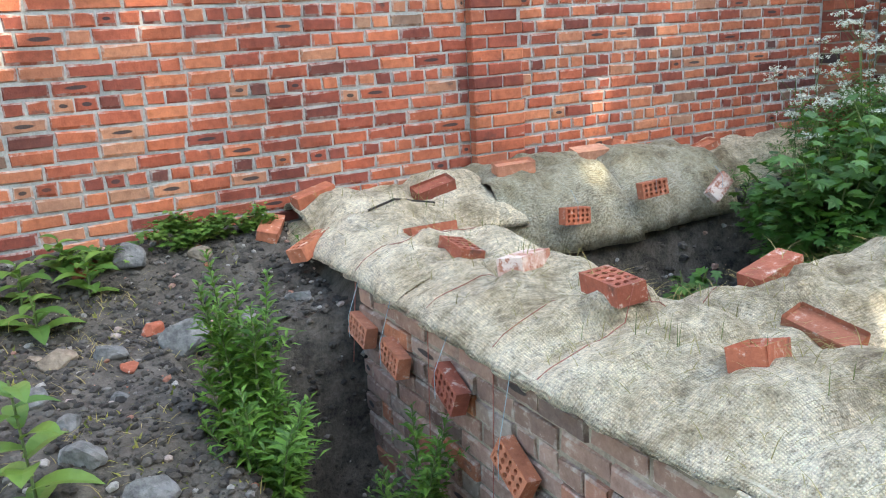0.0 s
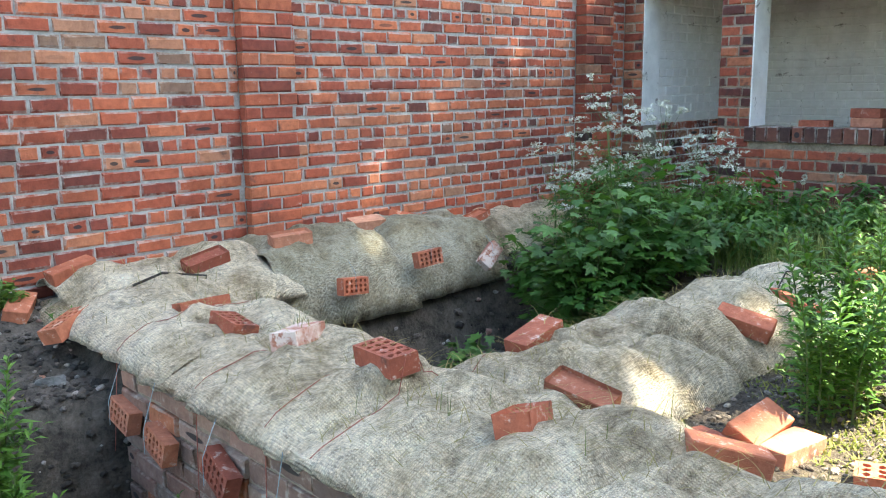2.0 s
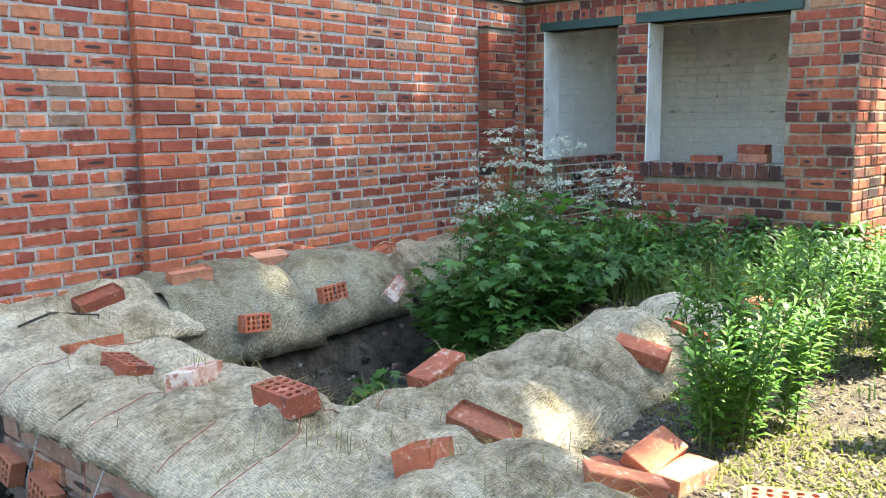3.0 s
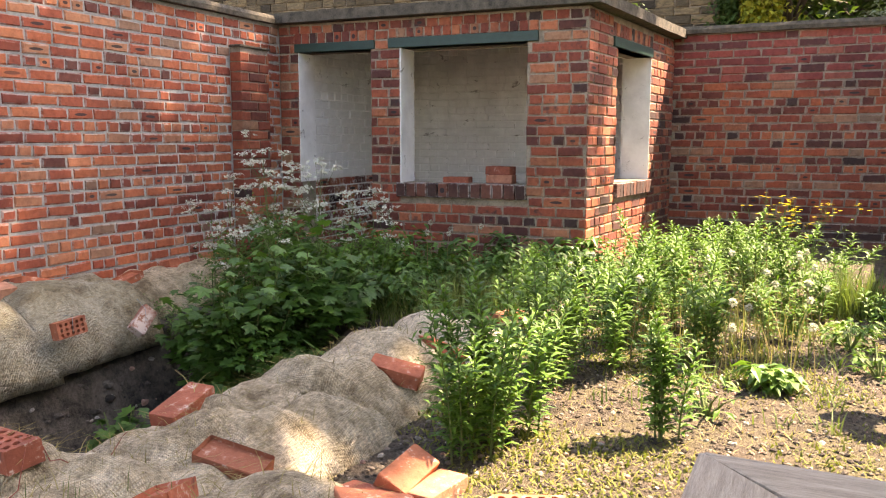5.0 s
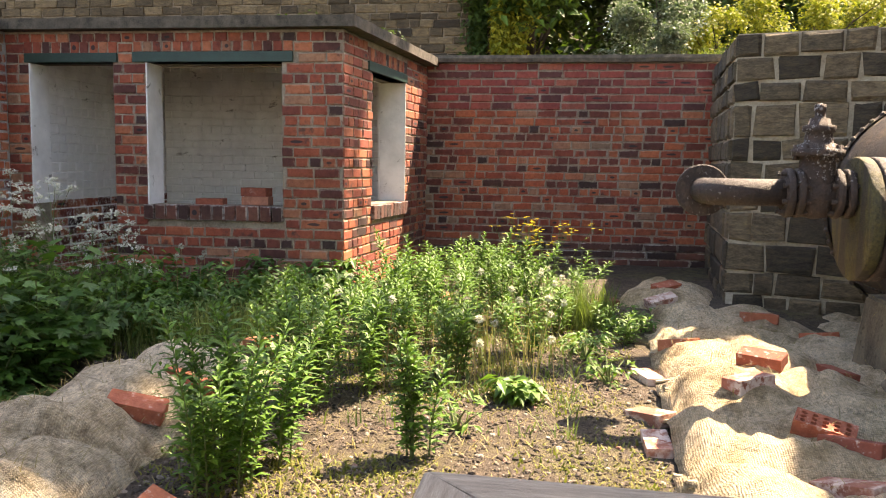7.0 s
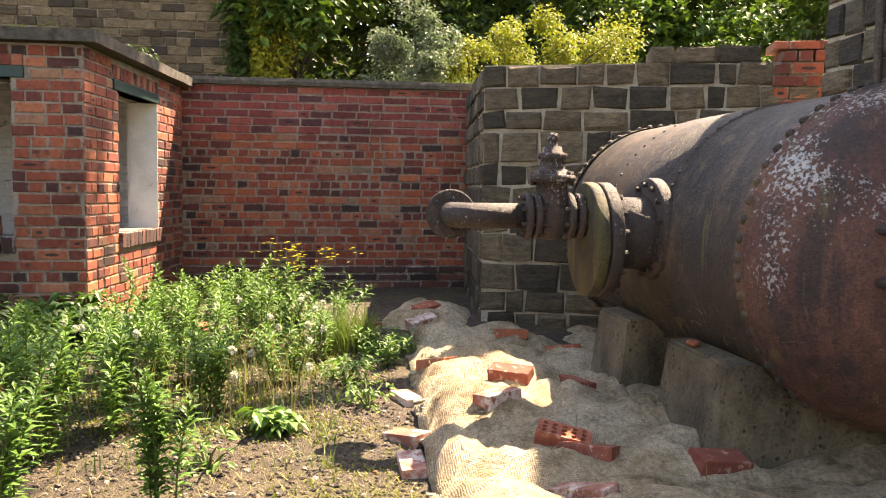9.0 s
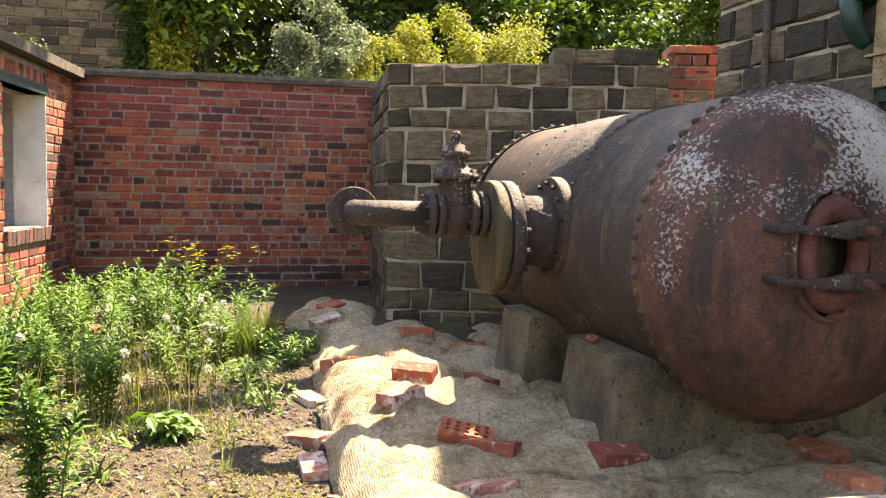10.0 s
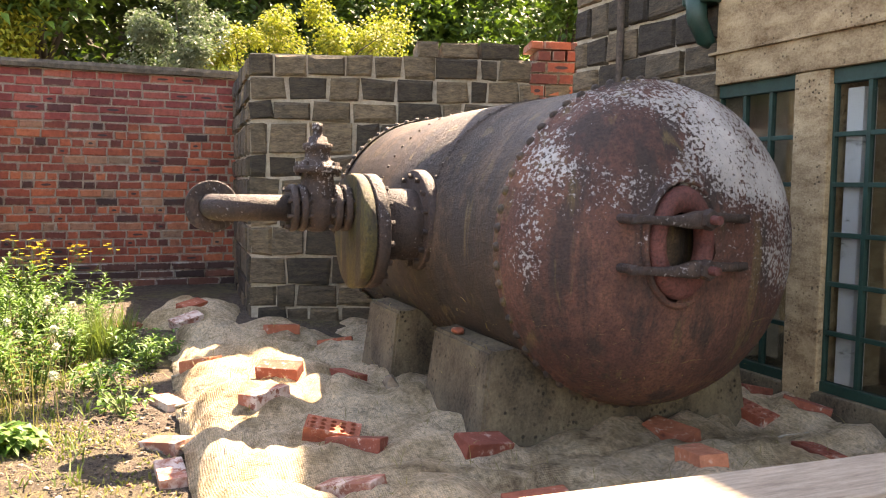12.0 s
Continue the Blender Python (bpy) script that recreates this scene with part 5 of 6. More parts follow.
for x, y, r, col in ((0.55, 3.10, 0.105, 0), (0.65, 3.10, 0.070, 0), (0.46, 3.32, 0.062, 1), (0.32, 3.00, 0.038, 1), (0.11, 3.16, 0.075, 3), (0.26, 3.11, 0.055, 0), (0.24, 2.20, 0.070, 0), (0.10, 2.39, 0.060, 0), (1.09, 3.37, 0.050, 0), (0.03, 3.26, 0.030, 3), (0.46, 3.87, 0.090, 0),
                     (0.79, 3.82, 0.055, 3), (0.24, 2.76, 0.030, 0), (0.08, 2.63, 0.045, 0), (0.94, 2.67, 0.070, 0), (0.81, 2.64, 0.060, 0), (0.00, 2.88, 0.050, 0), (0.80, 3.23, 0.050, 0), (0.36, 2.03, 0.030, 3), (0.24, 2.01, 0.060, 3), (0.29, 3.90, 0.080, 1),
                     (3.55, -1.70, 0.035, 2), (3.86, -1.49, 0.05, 4)):
    bm = bmesh.new()
    bmesh.ops.create_icosphere(bm, subdivisions=3, radius=r)
    k = rng.uniform(0, 50)
    cuts = [Vector((rng.gauss(0, 1), rng.gauss(0, 1), rng.gauss(0, 0.9))).normalized() for _ in range(9)]
    for v in bm.verts:
        v.co *= 1 + 0.5 * fbm(v.co.x / r * 0.9 + k, v.co.y / r * 0.9, v.co.z / r * 0.9)
        # broken flat faces
        for cut in cuts:
            over = v.co.dot(cut) - 0.58 * r
            if over > 0:
                v.co -= cut * over
        v.co *= 1 + 0.10 * fbm(v.co.x / r * 4 + k, v.co.y / r * 4, v.co.z / r * 4)
        v.co.x *= 1.3
        v.co.z *= 0.75
    bmesh.ops.rotate(bm, verts=bm.verts, cent=(0, 0, 0), matrix=Matrix.Rotation(k, 3, "Z"))
    ob = part("stone_lump", bm, (lump_mat, brick_loose, brick_loose, lump_tan, lump_tan)[col])
    ob.location = (x, y, 0.448 if col == 2 else drop(x, y, 0.3) + 0.02 if col == 4 else ground_z(x, y) + r * 0.16)
    tagged(ob, "broken red brick lump on the concrete saddle" if col == 2 else "pale stone chunk lying on the hessian" if col == 4 else "rough tan stone lump half buried in ash" if col == 3 else "broken red brick lump half buried in ash" if col else "rough grey stone lump half buried in ash", "stone", "rubble lumps")
# ---- plants ----
def leaf_material(name, dark, light, gloss=0.55, back=0.28):
    m, n, k, b = material(name, gloss)
    r = n.new("ShaderNodeNewGeometry").outputs["Random Per Island"]
    c = ramp(n, k, r, [(0.0, dark), (1.0, light)])
    f = noise_tex(n, k, 40, 3, 0.6)
    c = mix(n, k, 0.5, c, ramp(n, k, f, [(0.3, (0.7, 0.7, 0.65)), (0.7, (1.15, 1.15, 1.1))]), "MULTIPLY")
    k.new(c, b.inputs["Base Color"])
    tr = n.new("ShaderNodeBsdfTranslucent")
    k.new(mix(n, k, 0.3, c, (0.22, 0.42, 0.03)), tr.inputs["Color"])
    ms = n.new("ShaderNodeMixShader")
    ms.inputs[0].default_value = back
    k.new(b.outputs[0], ms.inputs[1])
    k.new(tr.outputs[0], ms.inputs[2])
    k.new(ms.outputs[0], n["Material Output"].inputs["Surface"])
    return m


green_weed = leaf_material("weed leaf", (0.030, 0.095, 0.010), (0.14, 0.29, 0.042), 0.55)
green_deep = leaf_material("deep green leaf", (0.022, 0.08, 0.014), (0.075, 0.19, 0.03), 0.55)
green_dock = leaf_material("broad pale leaf", (0.05, 0.13, 0.02), (0.16, 0.27, 0.05))
grass_mat = leaf_material("grass blade", (0.06, 0.11, 0.02), (0.20, 0.24, 0.07))
dry_mat = leaf_material("dry grass", (0.25, 0.19, 0.07), (0.46, 0.36, 0.16), 0.8)
moss_mat = leaf_material("yellow moss tuft", (0.10, 0.12, 0.02), (0.27, 0.25, 0.06), 0.8)
tree_green = leaf_material("tree leaf", (0.022, 0.06, 0.010), (0.11, 0.20, 0.03), 0.6, 0.22)
tree_dark = leaf_material("dark tree leaf", (0.014, 0.038, 0.010), (0.062, 0.12, 0.026), 0.6, 0.2)
tree_grey = leaf_material("grey green leaf", (0.07, 0.10, 0.07), (0.20, 0.24, 0.18))
tree_yellow = leaf_material("golden leaf", (0.12, 0.15, 0.015), (0.46, 0.44, 0.06), 0.6)
stem_mat = plain_material("green stem", (0.06, 0.10, 0.03), (0.15, 0.19, 0.07), 20)
stem_dry = plain_material("tan stalk", (0.20, 0.14, 0.06), (0.36, 0.27, 0.13), 20)
white_petal = leaf_material("white petals", (0.6, 0.6, 0.55), (0.8, 0.8, 0.76), 0.8, 0.3)
yellow_petal = leaf_material("yellow petals", (0.62, 0.45, 0.01), (0.8, 0.62, 0.02), 0.7, 0.3)
fluff = leaf_material("seed fluff", (0.5, 0.48, 0.44), (0.75, 0.74, 0.7), 0.9, 0.5)


class Leaves:
    """Collects leaves and stalks as plain arrays."""
    def __init__(self, seed):
        self.v, self.f, self.r = [], [], random.Random(seed)

    def lance(self, p, d, ln, w, up=Vector((0, 0, 1)), bend=0.25):
        d = d.normalized()
        s = d.cross(up)
        s = s.normalized() if s.length > 1e-4 else Vector((1, 0, 0))
        n = s.cross(d)
        o = len(self.v)
        a, b = p + d * ln * 0.45 + n * (-0.02 * ln), p + d * ln - Vector((0, 0, 1)) * ln * bend
        self.v += [p, a + s * w / 2 + n * w * 0.16, a, a - s * w / 2 + n * w * 0.16, b]
        self.f += [(o, o + 1, o + 2), (o, o + 2, o + 3), (o + 1, o + 4, o + 2), (o + 2, o + 4, o + 3)]

    def lobed(self, p, d, ln, up):
        d = d.normalized()
        s = d.cross(up).normalized()
        n = s.cross(d)
        o = len(self.v)
        self.v.append(p + d * ln * 0.25 - n * ln * 0.04)
        pts = ((0, 0), (0.30, -0.02), (0.52, 0.22), (0.30, 0.30), (0.50, 0.66), (0.20, 0.60), (0.0, 1.0), (-0.20, 0.60), (-0.50, 0.66), (-0.30, 0.30), (-0.52, 0.22), (-0.30, -0.02))
        for x, y in pts:
            self.v.append(p + s * x * ln + d * y * ln - Vector((0, 0, 1)) * 0.18 * ln * (x * x + y * y) + n * 0.05 * ln * abs(x))
        k = len(pts)
        for i in range(k):
            self.f.append((o, o + 1 + i, o + 1 + (i + 1) % k))

    def stalk(self, pts, r0, r1, seg=4):
        o = len(self.v)
        n = len(pts)
        for i, p in enumerate(pts):
            r = r0 + (r1 - r0) * i / (n - 1)
            for j in range(seg):
                a = 2 * math.pi * j / seg
                self.v.append(Vector(p) + Vector((r * math.cos(a), r * math.sin(a), 0)))
        for i in range(n - 1):
            for j in range(seg):
                q = (j + 1) % seg
                self.f.append((o + i * seg + j, o + i * seg + q, o + (i + 1) * seg + q, o + (i + 1) * seg + j))

    def mesh(self, name, mat):
        return mesh_of(name, self.v, self.f, mat)


def rand_dir(r, lo=-0.2, hi=0.6):
    a = r.uniform(0, 2 * math.pi)
    return Vector((math.cos(a), math.sin(a), r.uniform(lo, hi)))


def tall_weed(x, y, h, stems, spread, seed, z=None, leaf=0.088, label="tall leafy green weed with narrow pointed leaves", group="tall weeds"):
    z = ground_z(x, y) if z is None else z
    e = thing("tall_weed", Matrix.Translation((x, y, z)), label, "weed", group)
    L, S = Leaves(seed), Leaves(seed + 1)
    r = L.r
    for i in range(stems):
        a = r.uniform(0, 6.28)
        q = spread * math.sqrt(r.random())
        base, hh = Vector((q * math.cos(a) * 0.5, q * math.sin(a) * 0.5, -0.02)), h * r.uniform(0.55, 1.0) * (1 if i else 1 / 0.9)
        lean = Vector((math.cos(a), math.sin(a), 0)) * q * 0.55 + Vector((r.uniform(-0.03, 0.03), r.uniform(-0.03, 0.03), 0))
        pts = [base + Vector((0, 0, hh)) * t + lean * t * t for t in (0, 0.25, 0.5, 0.75, 1)]
        S.stalk(pts, 0.004, 0.002)
        n = int(hh / 0.0075)
        for j in range(n):
            t = 0.10 + 0.9 * j / n
            p = base + Vector((0, 0, hh)) * t + lean * t * t
            ang = j * 2.4 + a
            size = leaf * (1.0 if t < 0.7 else 1.25 - (t - 0.7) * 2.6) * r.uniform(0.7, 1.15) * (0.7 + 0.3 * min(1, t * 3))
            L.lance(p, Vector((math.cos(ang), math.sin(ang), 0.55 + 0.7 * max(0, t - 0.7) * 3 + r.uniform(-0.25, 0.2))), max(size, 0.02), max(size, 0.02) * 0.30, bend=0.28)
        for j in range(int(6 * hh / 0.5)):
            t = r.uniform(0.3, 0.75)
            p = base + Vector((0, 0, hh)) * t + lean * t * t
            d = rand_dir(r, 0.5, 1.0).normalized()
            for k in range(9):
                pk = p + d * 0.014 * k
                L.lance(pk, rand_dir(r, 0.0, 0.7) + d * 0.6, leaf * r.uniform(0.4, 0.7), leaf * 0.14)
    tagged(part("stem", S.mesh("stem", stem_mat), None, e), kind="stuff")
    tagged(part("foliage", L.mesh("foliage", green_weed), None, e), kind="stuff")
    return e


for i, (x, y, h, n, s) in enumerate(((2.70, 1.0, 0.60, 12, 0.28), (2.98, 0.93, 0.62, 9, 0.24), (3.10, 0.40, 0.52, 5, 0.12), (3.60, 1.0, 0.66, 9, 0.25), (3.95, 0.80, 0.60, 8, 0.24), (4.45, 0.95, 0.58, 8, 0.3), (4.30, 0.45, 0.50, 7, 0.25),
                                     (4.95, 0.55, 0.58, 8, 0.3), (5.1, 1.1, 0.58, 8, 0.3), (5.6, 0.3, 0.58, 8, 0.3), (5.9, 0.95, 0.58, 9, 0.35), (6.3, 0.2, 0.50, 7, 0.3), (5.3, 0.75, 0.6, 7, 0.25), (6.0, 0.5, 0.56, 7, 0.25), (4.65, 0.7, 0.56, 6, 0.2), (5.5, -0.1, 0.36, 6, 0.25), (4.8, 0.1, 0.38, 6, 0.2),
                                     (6.6, 0.8, 0.45, 7, 0.3), (4.6, 1.45, 0.5, 7, 0.25), (5.45, 1.6, 0.42, 7, 0.3))):
    tall_weed(x, y, h, n, s, 100 + 7 * i)
for i, (x, y, h, n, sp) in enumerate(((6.0, -0.15, 0.36, 6, 0.2), (6.35, -0.2, 0.34, 6, 0.25), (5.75, 0.15, 0.44, 6, 0.2), (6.75, 0.45, 0.42, 7, 0.3), (5.3, -0.45, 0.24, 6, 0.2))):
    tall_weed(x, y, h, n, sp, 331 + 3 * i, None, 0.075)
tall_weed(0.58, 2.42, 0.84, 9, 0.12, 301, -0.36, 0.085, "tall leafy weed growing from the trench side")
tall_weed(0.60, 2.32, 0.52, 15, 0.24, 307, -0.40, 0.085, "bushy green weed growing from the trench side")
tall_weed(1.05, 2.24, 0.52, 7, 0.14, 311, -0.66, 0.07, "small leafy weed at the foundation wall")
tall_weed(1.28, 3.72, 0.14, 4, 0.06, 313, 0.03, 0.04, "small weed sprouting beside the hessian")
tall_weed(4.0, 3.55, 0.45, 5, 0.2, 315, -0.2, 0.07, "tall leafy weed beside the orange wall")
tall_weed(4.45, 3.3, 0.62, 5, 0.2, 317, 0.0, 0.07, "tall leafy weed beside the orange wall")


def bush(name, x, y, z, rx, ry, rz, count, size, seed, mat, label, lobed=True, category="bush", stems=9, group=""):
    e = thing(name, Matrix.Translation((x, y, z)), label, category, group)
    L, S = Leaves(seed), Leaves(seed + 1)
    r = L.r
    twigs = []
    for i in range(stems * 6):
        d = Vector((r.gauss(0, 1), r.gauss(0, 1), r.gauss(0.35, 0.8))).normalized()
        tip = Vector((d.x * rx, d.y * ry, rz * (0.95 + d.z))) * r.uniform(0.6, 1.08)
        twigs.append(tip)
        if i < stems * 2:
            mid = tip * 0.5 + Vector((0, 0, 0.1 * rz))
            S.stalk([Vector((tip.x * 0.08, tip.y * 0.08, 0)), mid, tip], 0.008, 0.003, 5)
    for _ in range(count):
        t = r.choice(twigs)
        p = t * r.uniform(0.62, 1.0) + Vector((r.gauss(0, 0.12 * rx), r.gauss(0, 0.12 * ry), r.gauss(0, 0.10 * rz)))
        d = rand_dir(r, -0.5, 0.3) + Vector((t.x / rx, t.y / ry, 0)) * 0.7
        up = Vector((r.uniform(-0.5, 0.5), r.uniform(-0.5, 0.5), 1))
        if lobed:
            L.lobed(p, d, size * r.uniform(0.6, 1.2), up)
        else:
            L.lance(p, d, size * r.uniform(0.6, 1.2), size * 0.45, up)
    tagged(part("stem", S.mesh("stem", stem_mat), None, e), kind="stuff")
    tagged(part("foliage", L.mesh("foliage", mat), None, e), kind="stuff")
    return e


ML = "young maple bush with lobed dark green leaves in the pit"
bush("maple_bush", 3.75, 2.72, -0.45, 0.36, 0.36, 0.50, 1000, 0.085, 401, green_deep, ML)
bush("maple_bush", 4.15, 2.62, -0.15, 0.36, 0.36, 0.40, 800, 0.085, 403, green_deep, ML)
bush("maple_bush", 3.85, 3.05, -0.35, 0.30, 0.25, 0.38, 500, 0.080, 405, green_deep, ML)
bush("maple_bush", 3.62, 2.50, -0.60, 0.30, 0.30, 0.36, 600, 0.09, 409, green_deep, ML)
bush("maple_bush", 3.05, 2.98, -0.52, 0.20, 0.16, 0.16, 170, 0.07, 407, green_deep, "small maple seedling in the pit")
bush("nettle_patch", 4.75, 2.5, 0.0, 0.55, 0.45, 0.22, 1500, 0.075, 411, green_deep, "low patch of nettles and herbs", False, "weed patch")
bush("nettle_patch", 5.3, 2.9, 0.02, 0.6, 0.5, 0.24, 1500, 0.08, 413, green_weed, "low patch of nettles and herbs", False, "weed patch")
bush("nettle_patch", 5.6, 2.1, 0.03, 0.5, 0.5, 0.20, 1300, 0.08, 415, green_deep, "low patch of nettles and herbs", False, "weed patch")
bush("nettle_patch", 5.95, 1.55, 0.05, 0.3, 0.35, 0.18, 700, 0.10, 417, green_deep, "low patch of broad herbs beside the shelter", False, "weed patch")
bush("nettle_patch", 5.2, 3.6, 0.05, 0.6, 0.35, 0.26, 1200, 0.075, 419, green_deep, "low patch of nettles beside the orange wall", False, "weed patch")
bush("nettle_patch", 7.4, 0.6, 0.08, 0.6, 0.5, 0.13, 900, 0.07, 421, green_weed, "low herbs at the foot of the yard wall", False, "weed patch")
for i, (x, y, rx, ry, rz, n) in enumerate(((0.75, 3.96, 0.27, 0.12, 0.085, 1200), (1.1, 3.96, 0.10, 0.09, 0.07, 350), (0.35, 3.90, 0.20, 0.12, 0.06, 520))):
    bush("herb_patch", x, y, ground_z(x, y), rx, ry, rz, n, 0.032, 431 + 2 * i, green_dock, "low bright green herbs at the foot of the brick wall", True, "weed patch", 5)
bush("herb_patch", 0.75, 2.75, ground_z(0.75, 2.75), 0.05, 0.05, 0.03, 70, 0.03, 441, moss_mat, "small yellow-green sprouts on the ash", True, "weed patch", 4)
bush("herb_patch", 3.95, 0.10, 0.0, 0.12, 0.12, 0.06, 120, 0.10, 443, green_weed, "low dandelion leaves on the gravel", False, "weed patch", 4)
for i, (x, y, n) in enumerate(((4.85, -0.25, 220), (5.6, -0.55, 260), (4.3, -0.35, 100), (3.45, 0.3, 60))):
    bush("herb_patch", x, y, 0.0, 0.20, 0.16, 0.10, n, 0.05, 445 + 2 * i, green_weed, "leafy green weeds beside the hessian", False, "weed patch", 5)


def dock(x, y, z, h, n, ln, seed, label):
    e = thing("dock_plant", Matrix.Translation((x, y, z)), label, "weed", "dock plants")
    L, S = Leaves(seed), Leaves(seed + 1)
    r = L.r
    S.stalk([Vector((0, 0, 0)), Vector((0.01, 0, h * 0.5)), Vector((0.0, 0.01, h))], 0.006, 0.003, 6)
    for i in range(n):
        t = (i + 0.5) / n
        a = i * 2.4
        p = Vector((0.005, 0, h * t))
        d = Vector((math.cos(a), math.sin(a), 0.45 + r.uniform(-0.2, 0.3)))
        size = ln * r.uniform(0.7, 1.1) * (1.1 - 0.5 * t)
        o = len(L.v)
        s = d.cross(Vector((0, 0, 1))).normalized()
        dn = d.normalized()
        for k in range(7):
            q = k / 6
            w = size * 0.22 * math.sin(math.pi * min(1, q * 0.92 + 0.08)) ** 0.8
            c = p + dn * size * q - Vector((0, 0, 1)) * size * 0.45 * q * q
            L.v += [c + s * w + Vector((0, 0, w * 0.3)), c, c - s * w + Vector((0, 0, w * 0.3))]
        for k in range(6):
            for m in (0, 1):
                L.f.append((o + 3 * k + m, o + 3 * k + m + 1, o + 3 * k + m + 4, o + 3 * k + m + 3))
    part("stem", S.mesh("stem", stem_mat), None, e)
    part("foliage", L.mesh("foliage", green_dock), None, e)


dock(-0.05, 2.2, -0.42, 0.68, 24, 0.22, 501, "broad-leaved pale green plant beside the trench")
for i, (x, y) in enumerate(((0.02, 3.72), (-0.15, 3.6), (0.2, 3.86), (0.05, 3.5), (-0.3, 3.8), (0.28, 3.7))):
    dock(x, y, ground_z(x, y), 0.18, 10, 0.19, 503 + 2 * i, "broad-leaved plant at the foot of the brick wall")


def umbel_plant(x, y, h, heads, seed):
    e = thing("cow_parsley", Matrix.Translation((x, y, ground_z(x, y))), "tall cow parsley with lacy white flower heads", "wildflower", "cow parsley")
    S, W, G = Leaves(seed), Leaves(seed + 1), Leaves(seed + 2)
    r = S.r
    top = Vector((r.uniform(-0.08, 0.08), r.uniform(-0.08, 0.08), h))
    S.stalk([Vector((0, 0, 0)), top * 0.5 + Vector((0.02, 0, 0)), top], 0.005, 0.002)
    for i in range(heads):
        t = r.uniform(0.4, 0.9) if i else 1.0
        p = top * t
        c = p + (rand_dir(r, 0.7, 1.6) * r.uniform(0.08, 0.22) if i else Vector((0, 0, 0.02)))
        S.stalk([p, (p + c) / 2 + Vector((0, 0, -0.01)), c], 0.0022, 0.0014, 3)
        for k in range(9):
            q = c + Vector((r.gauss(0, 0.026), r.gauss(0, 0.030), 0.022 + r.uniform(-0.018, 0.014)))
            S.stalk([c, q], 0.0009, 0.0006, 3)
            for m in range(9):
                W.lance(q + Vector((r.gauss(0, 0.006), r.gauss(0, 0.006), r.gauss(0, 0.003))), rand_dir(r, -1.2, 1.2), 0.014, 0.012, bend=0)
    for i in range(26):
        t = r.uniform(0.05, 0.7)
        p = top * t
        d = rand_dir(r, 0.1, 0.7)
        for k in range(10):
            G.lance(p + d * 0.018 * k, rand_dir(r, -0.2, 0.5) + d * 0.5, 0.04, 0.012)
    tagged(part("stem", S.mesh("stem", stem_mat), None, e), kind="stuff")
    tagged(part("flower_heads", W.mesh("flower_heads", white_petal), None, e, "lacy white flower heads"), kind="stuff")
    tagged(part("foliage", G.mesh("foliage", green_weed), None, e), kind="stuff")


for i, (x, y, h, n) in enumerate(((4.55, 3.15, 0.96, 12), (4.7, 2.95, 0.88, 12), (4.45, 3.05, 0.80, 10), (4.5, 3.4, 0.72, 8), (4.85, 3.3, 0.80, 8), (5.0, 2.85, 0.68, 8), (5.05, 2.6, 0.58, 7), (4.95, 3.0, 0.62, 7), (5.35, 2.9, 0.58, 6), (4.4, 3.5, 0.6, 6), (4.3, 3.3, 0.66, 8))):
    umbel_plant(x, y, h, n, 601 + 5 * i)


def clock_flower(x, y, h, seed):
    e = thing("dandelion_clock", Matrix.Translation((x, y, ground_z(x, y))), "dandelion seed head on a pale tan stalk", "wildflower", "dandelion clocks")
    S, W = Leaves(seed), Leaves(seed + 1)
    r = S.r
    top = Vector((r.uniform(-0.06, 0.06), r.uniform(-0.06, 0.06), h))
    S.stalk([Vector((0, 0, 0)), top * 0.5 + Vector((0.012, 0, 0)), top], 0.0022, 0.0016, 4)
    for k in range(70):
        d = Vector((r.gauss(0, 1), r.gauss(0, 1), r.gauss(0, 1))).normalized()
        W.lance(top + d * 0.008, d, 0.016, 0.009, bend=0)
    part("stalk", S.mesh("stalk", stem_dry), None, e)
    part("seed_head", W.mesh("seed_head", fluff), None, e, "round white seed head")


rng = random.Random(9)
for i in range(26):
    clock_flower(rng.uniform(3.7, 5.8), rng.uniform(-0.1, 1.3), rng.uniform(0.22, 0.46), 701 + 3 * i)
for i in range(5):
    clock_flower(rng.uniform(4.9, 5.9), rng.uniform(1.9, 2.9), rng.uniform(0.35, 0.5), 801 + 3 * i)


def ragwort(x, y, h, n, seed):
    e = thing("ragwort", Matrix.Translation((x, y, ground_z(x, y))), "branching weed with small bright yellow flowers", "wildflower", "ragwort")
    S, W, G = Leaves(seed), Leaves(seed + 1), Leaves(seed + 2)
    r = S.r
    for i in range(n):
        tip = Vector((r.gauss(0, 0.13), r.gauss(0, 0.15), h * r.uniform(0.55, 1.08)))
        S.stalk([Vector((tip.x * 0.1, tip.y * 0.1, 0)), tip * 0.6, tip], 0.003, 0.0015, 3)
        for k in range(r.randint(2, 4)):
            c = tip + Vector((r.gauss(0, 0.03), r.gauss(0, 0.03), r.uniform(-0.03, 0.03)))
            S.stalk([tip - Vector((0, 0, 0.05)), c], 0.0014, 0.001, 3)
            for m in range(10):
                a = 0.628 * m
                W.lance(c, Vector((math.cos(a), math.sin(a), 0.25)), 0.019, 0.011, bend=0.1)
        for k in range(8):
            G.lance(tip * r.uniform(0.2, 0.8), rand_dir(r, 0, 0.6), 0.06, 0.014)
    tagged(part("stem", S.mesh("stem", stem_mat), None, e), kind="stuff")
    tagged(part("flowers", W.mesh("flowers", yellow_petal), None, e, "small yellow flowers"), kind="stuff")
    tagged(part("foliage", G.mesh("foliage", green_weed), None, e), kind="stuff")


ragwort(6.75, 0.20, 0.52, 14, 901)
ragwort(6.85, 0.0, 0.52, 12, 905)


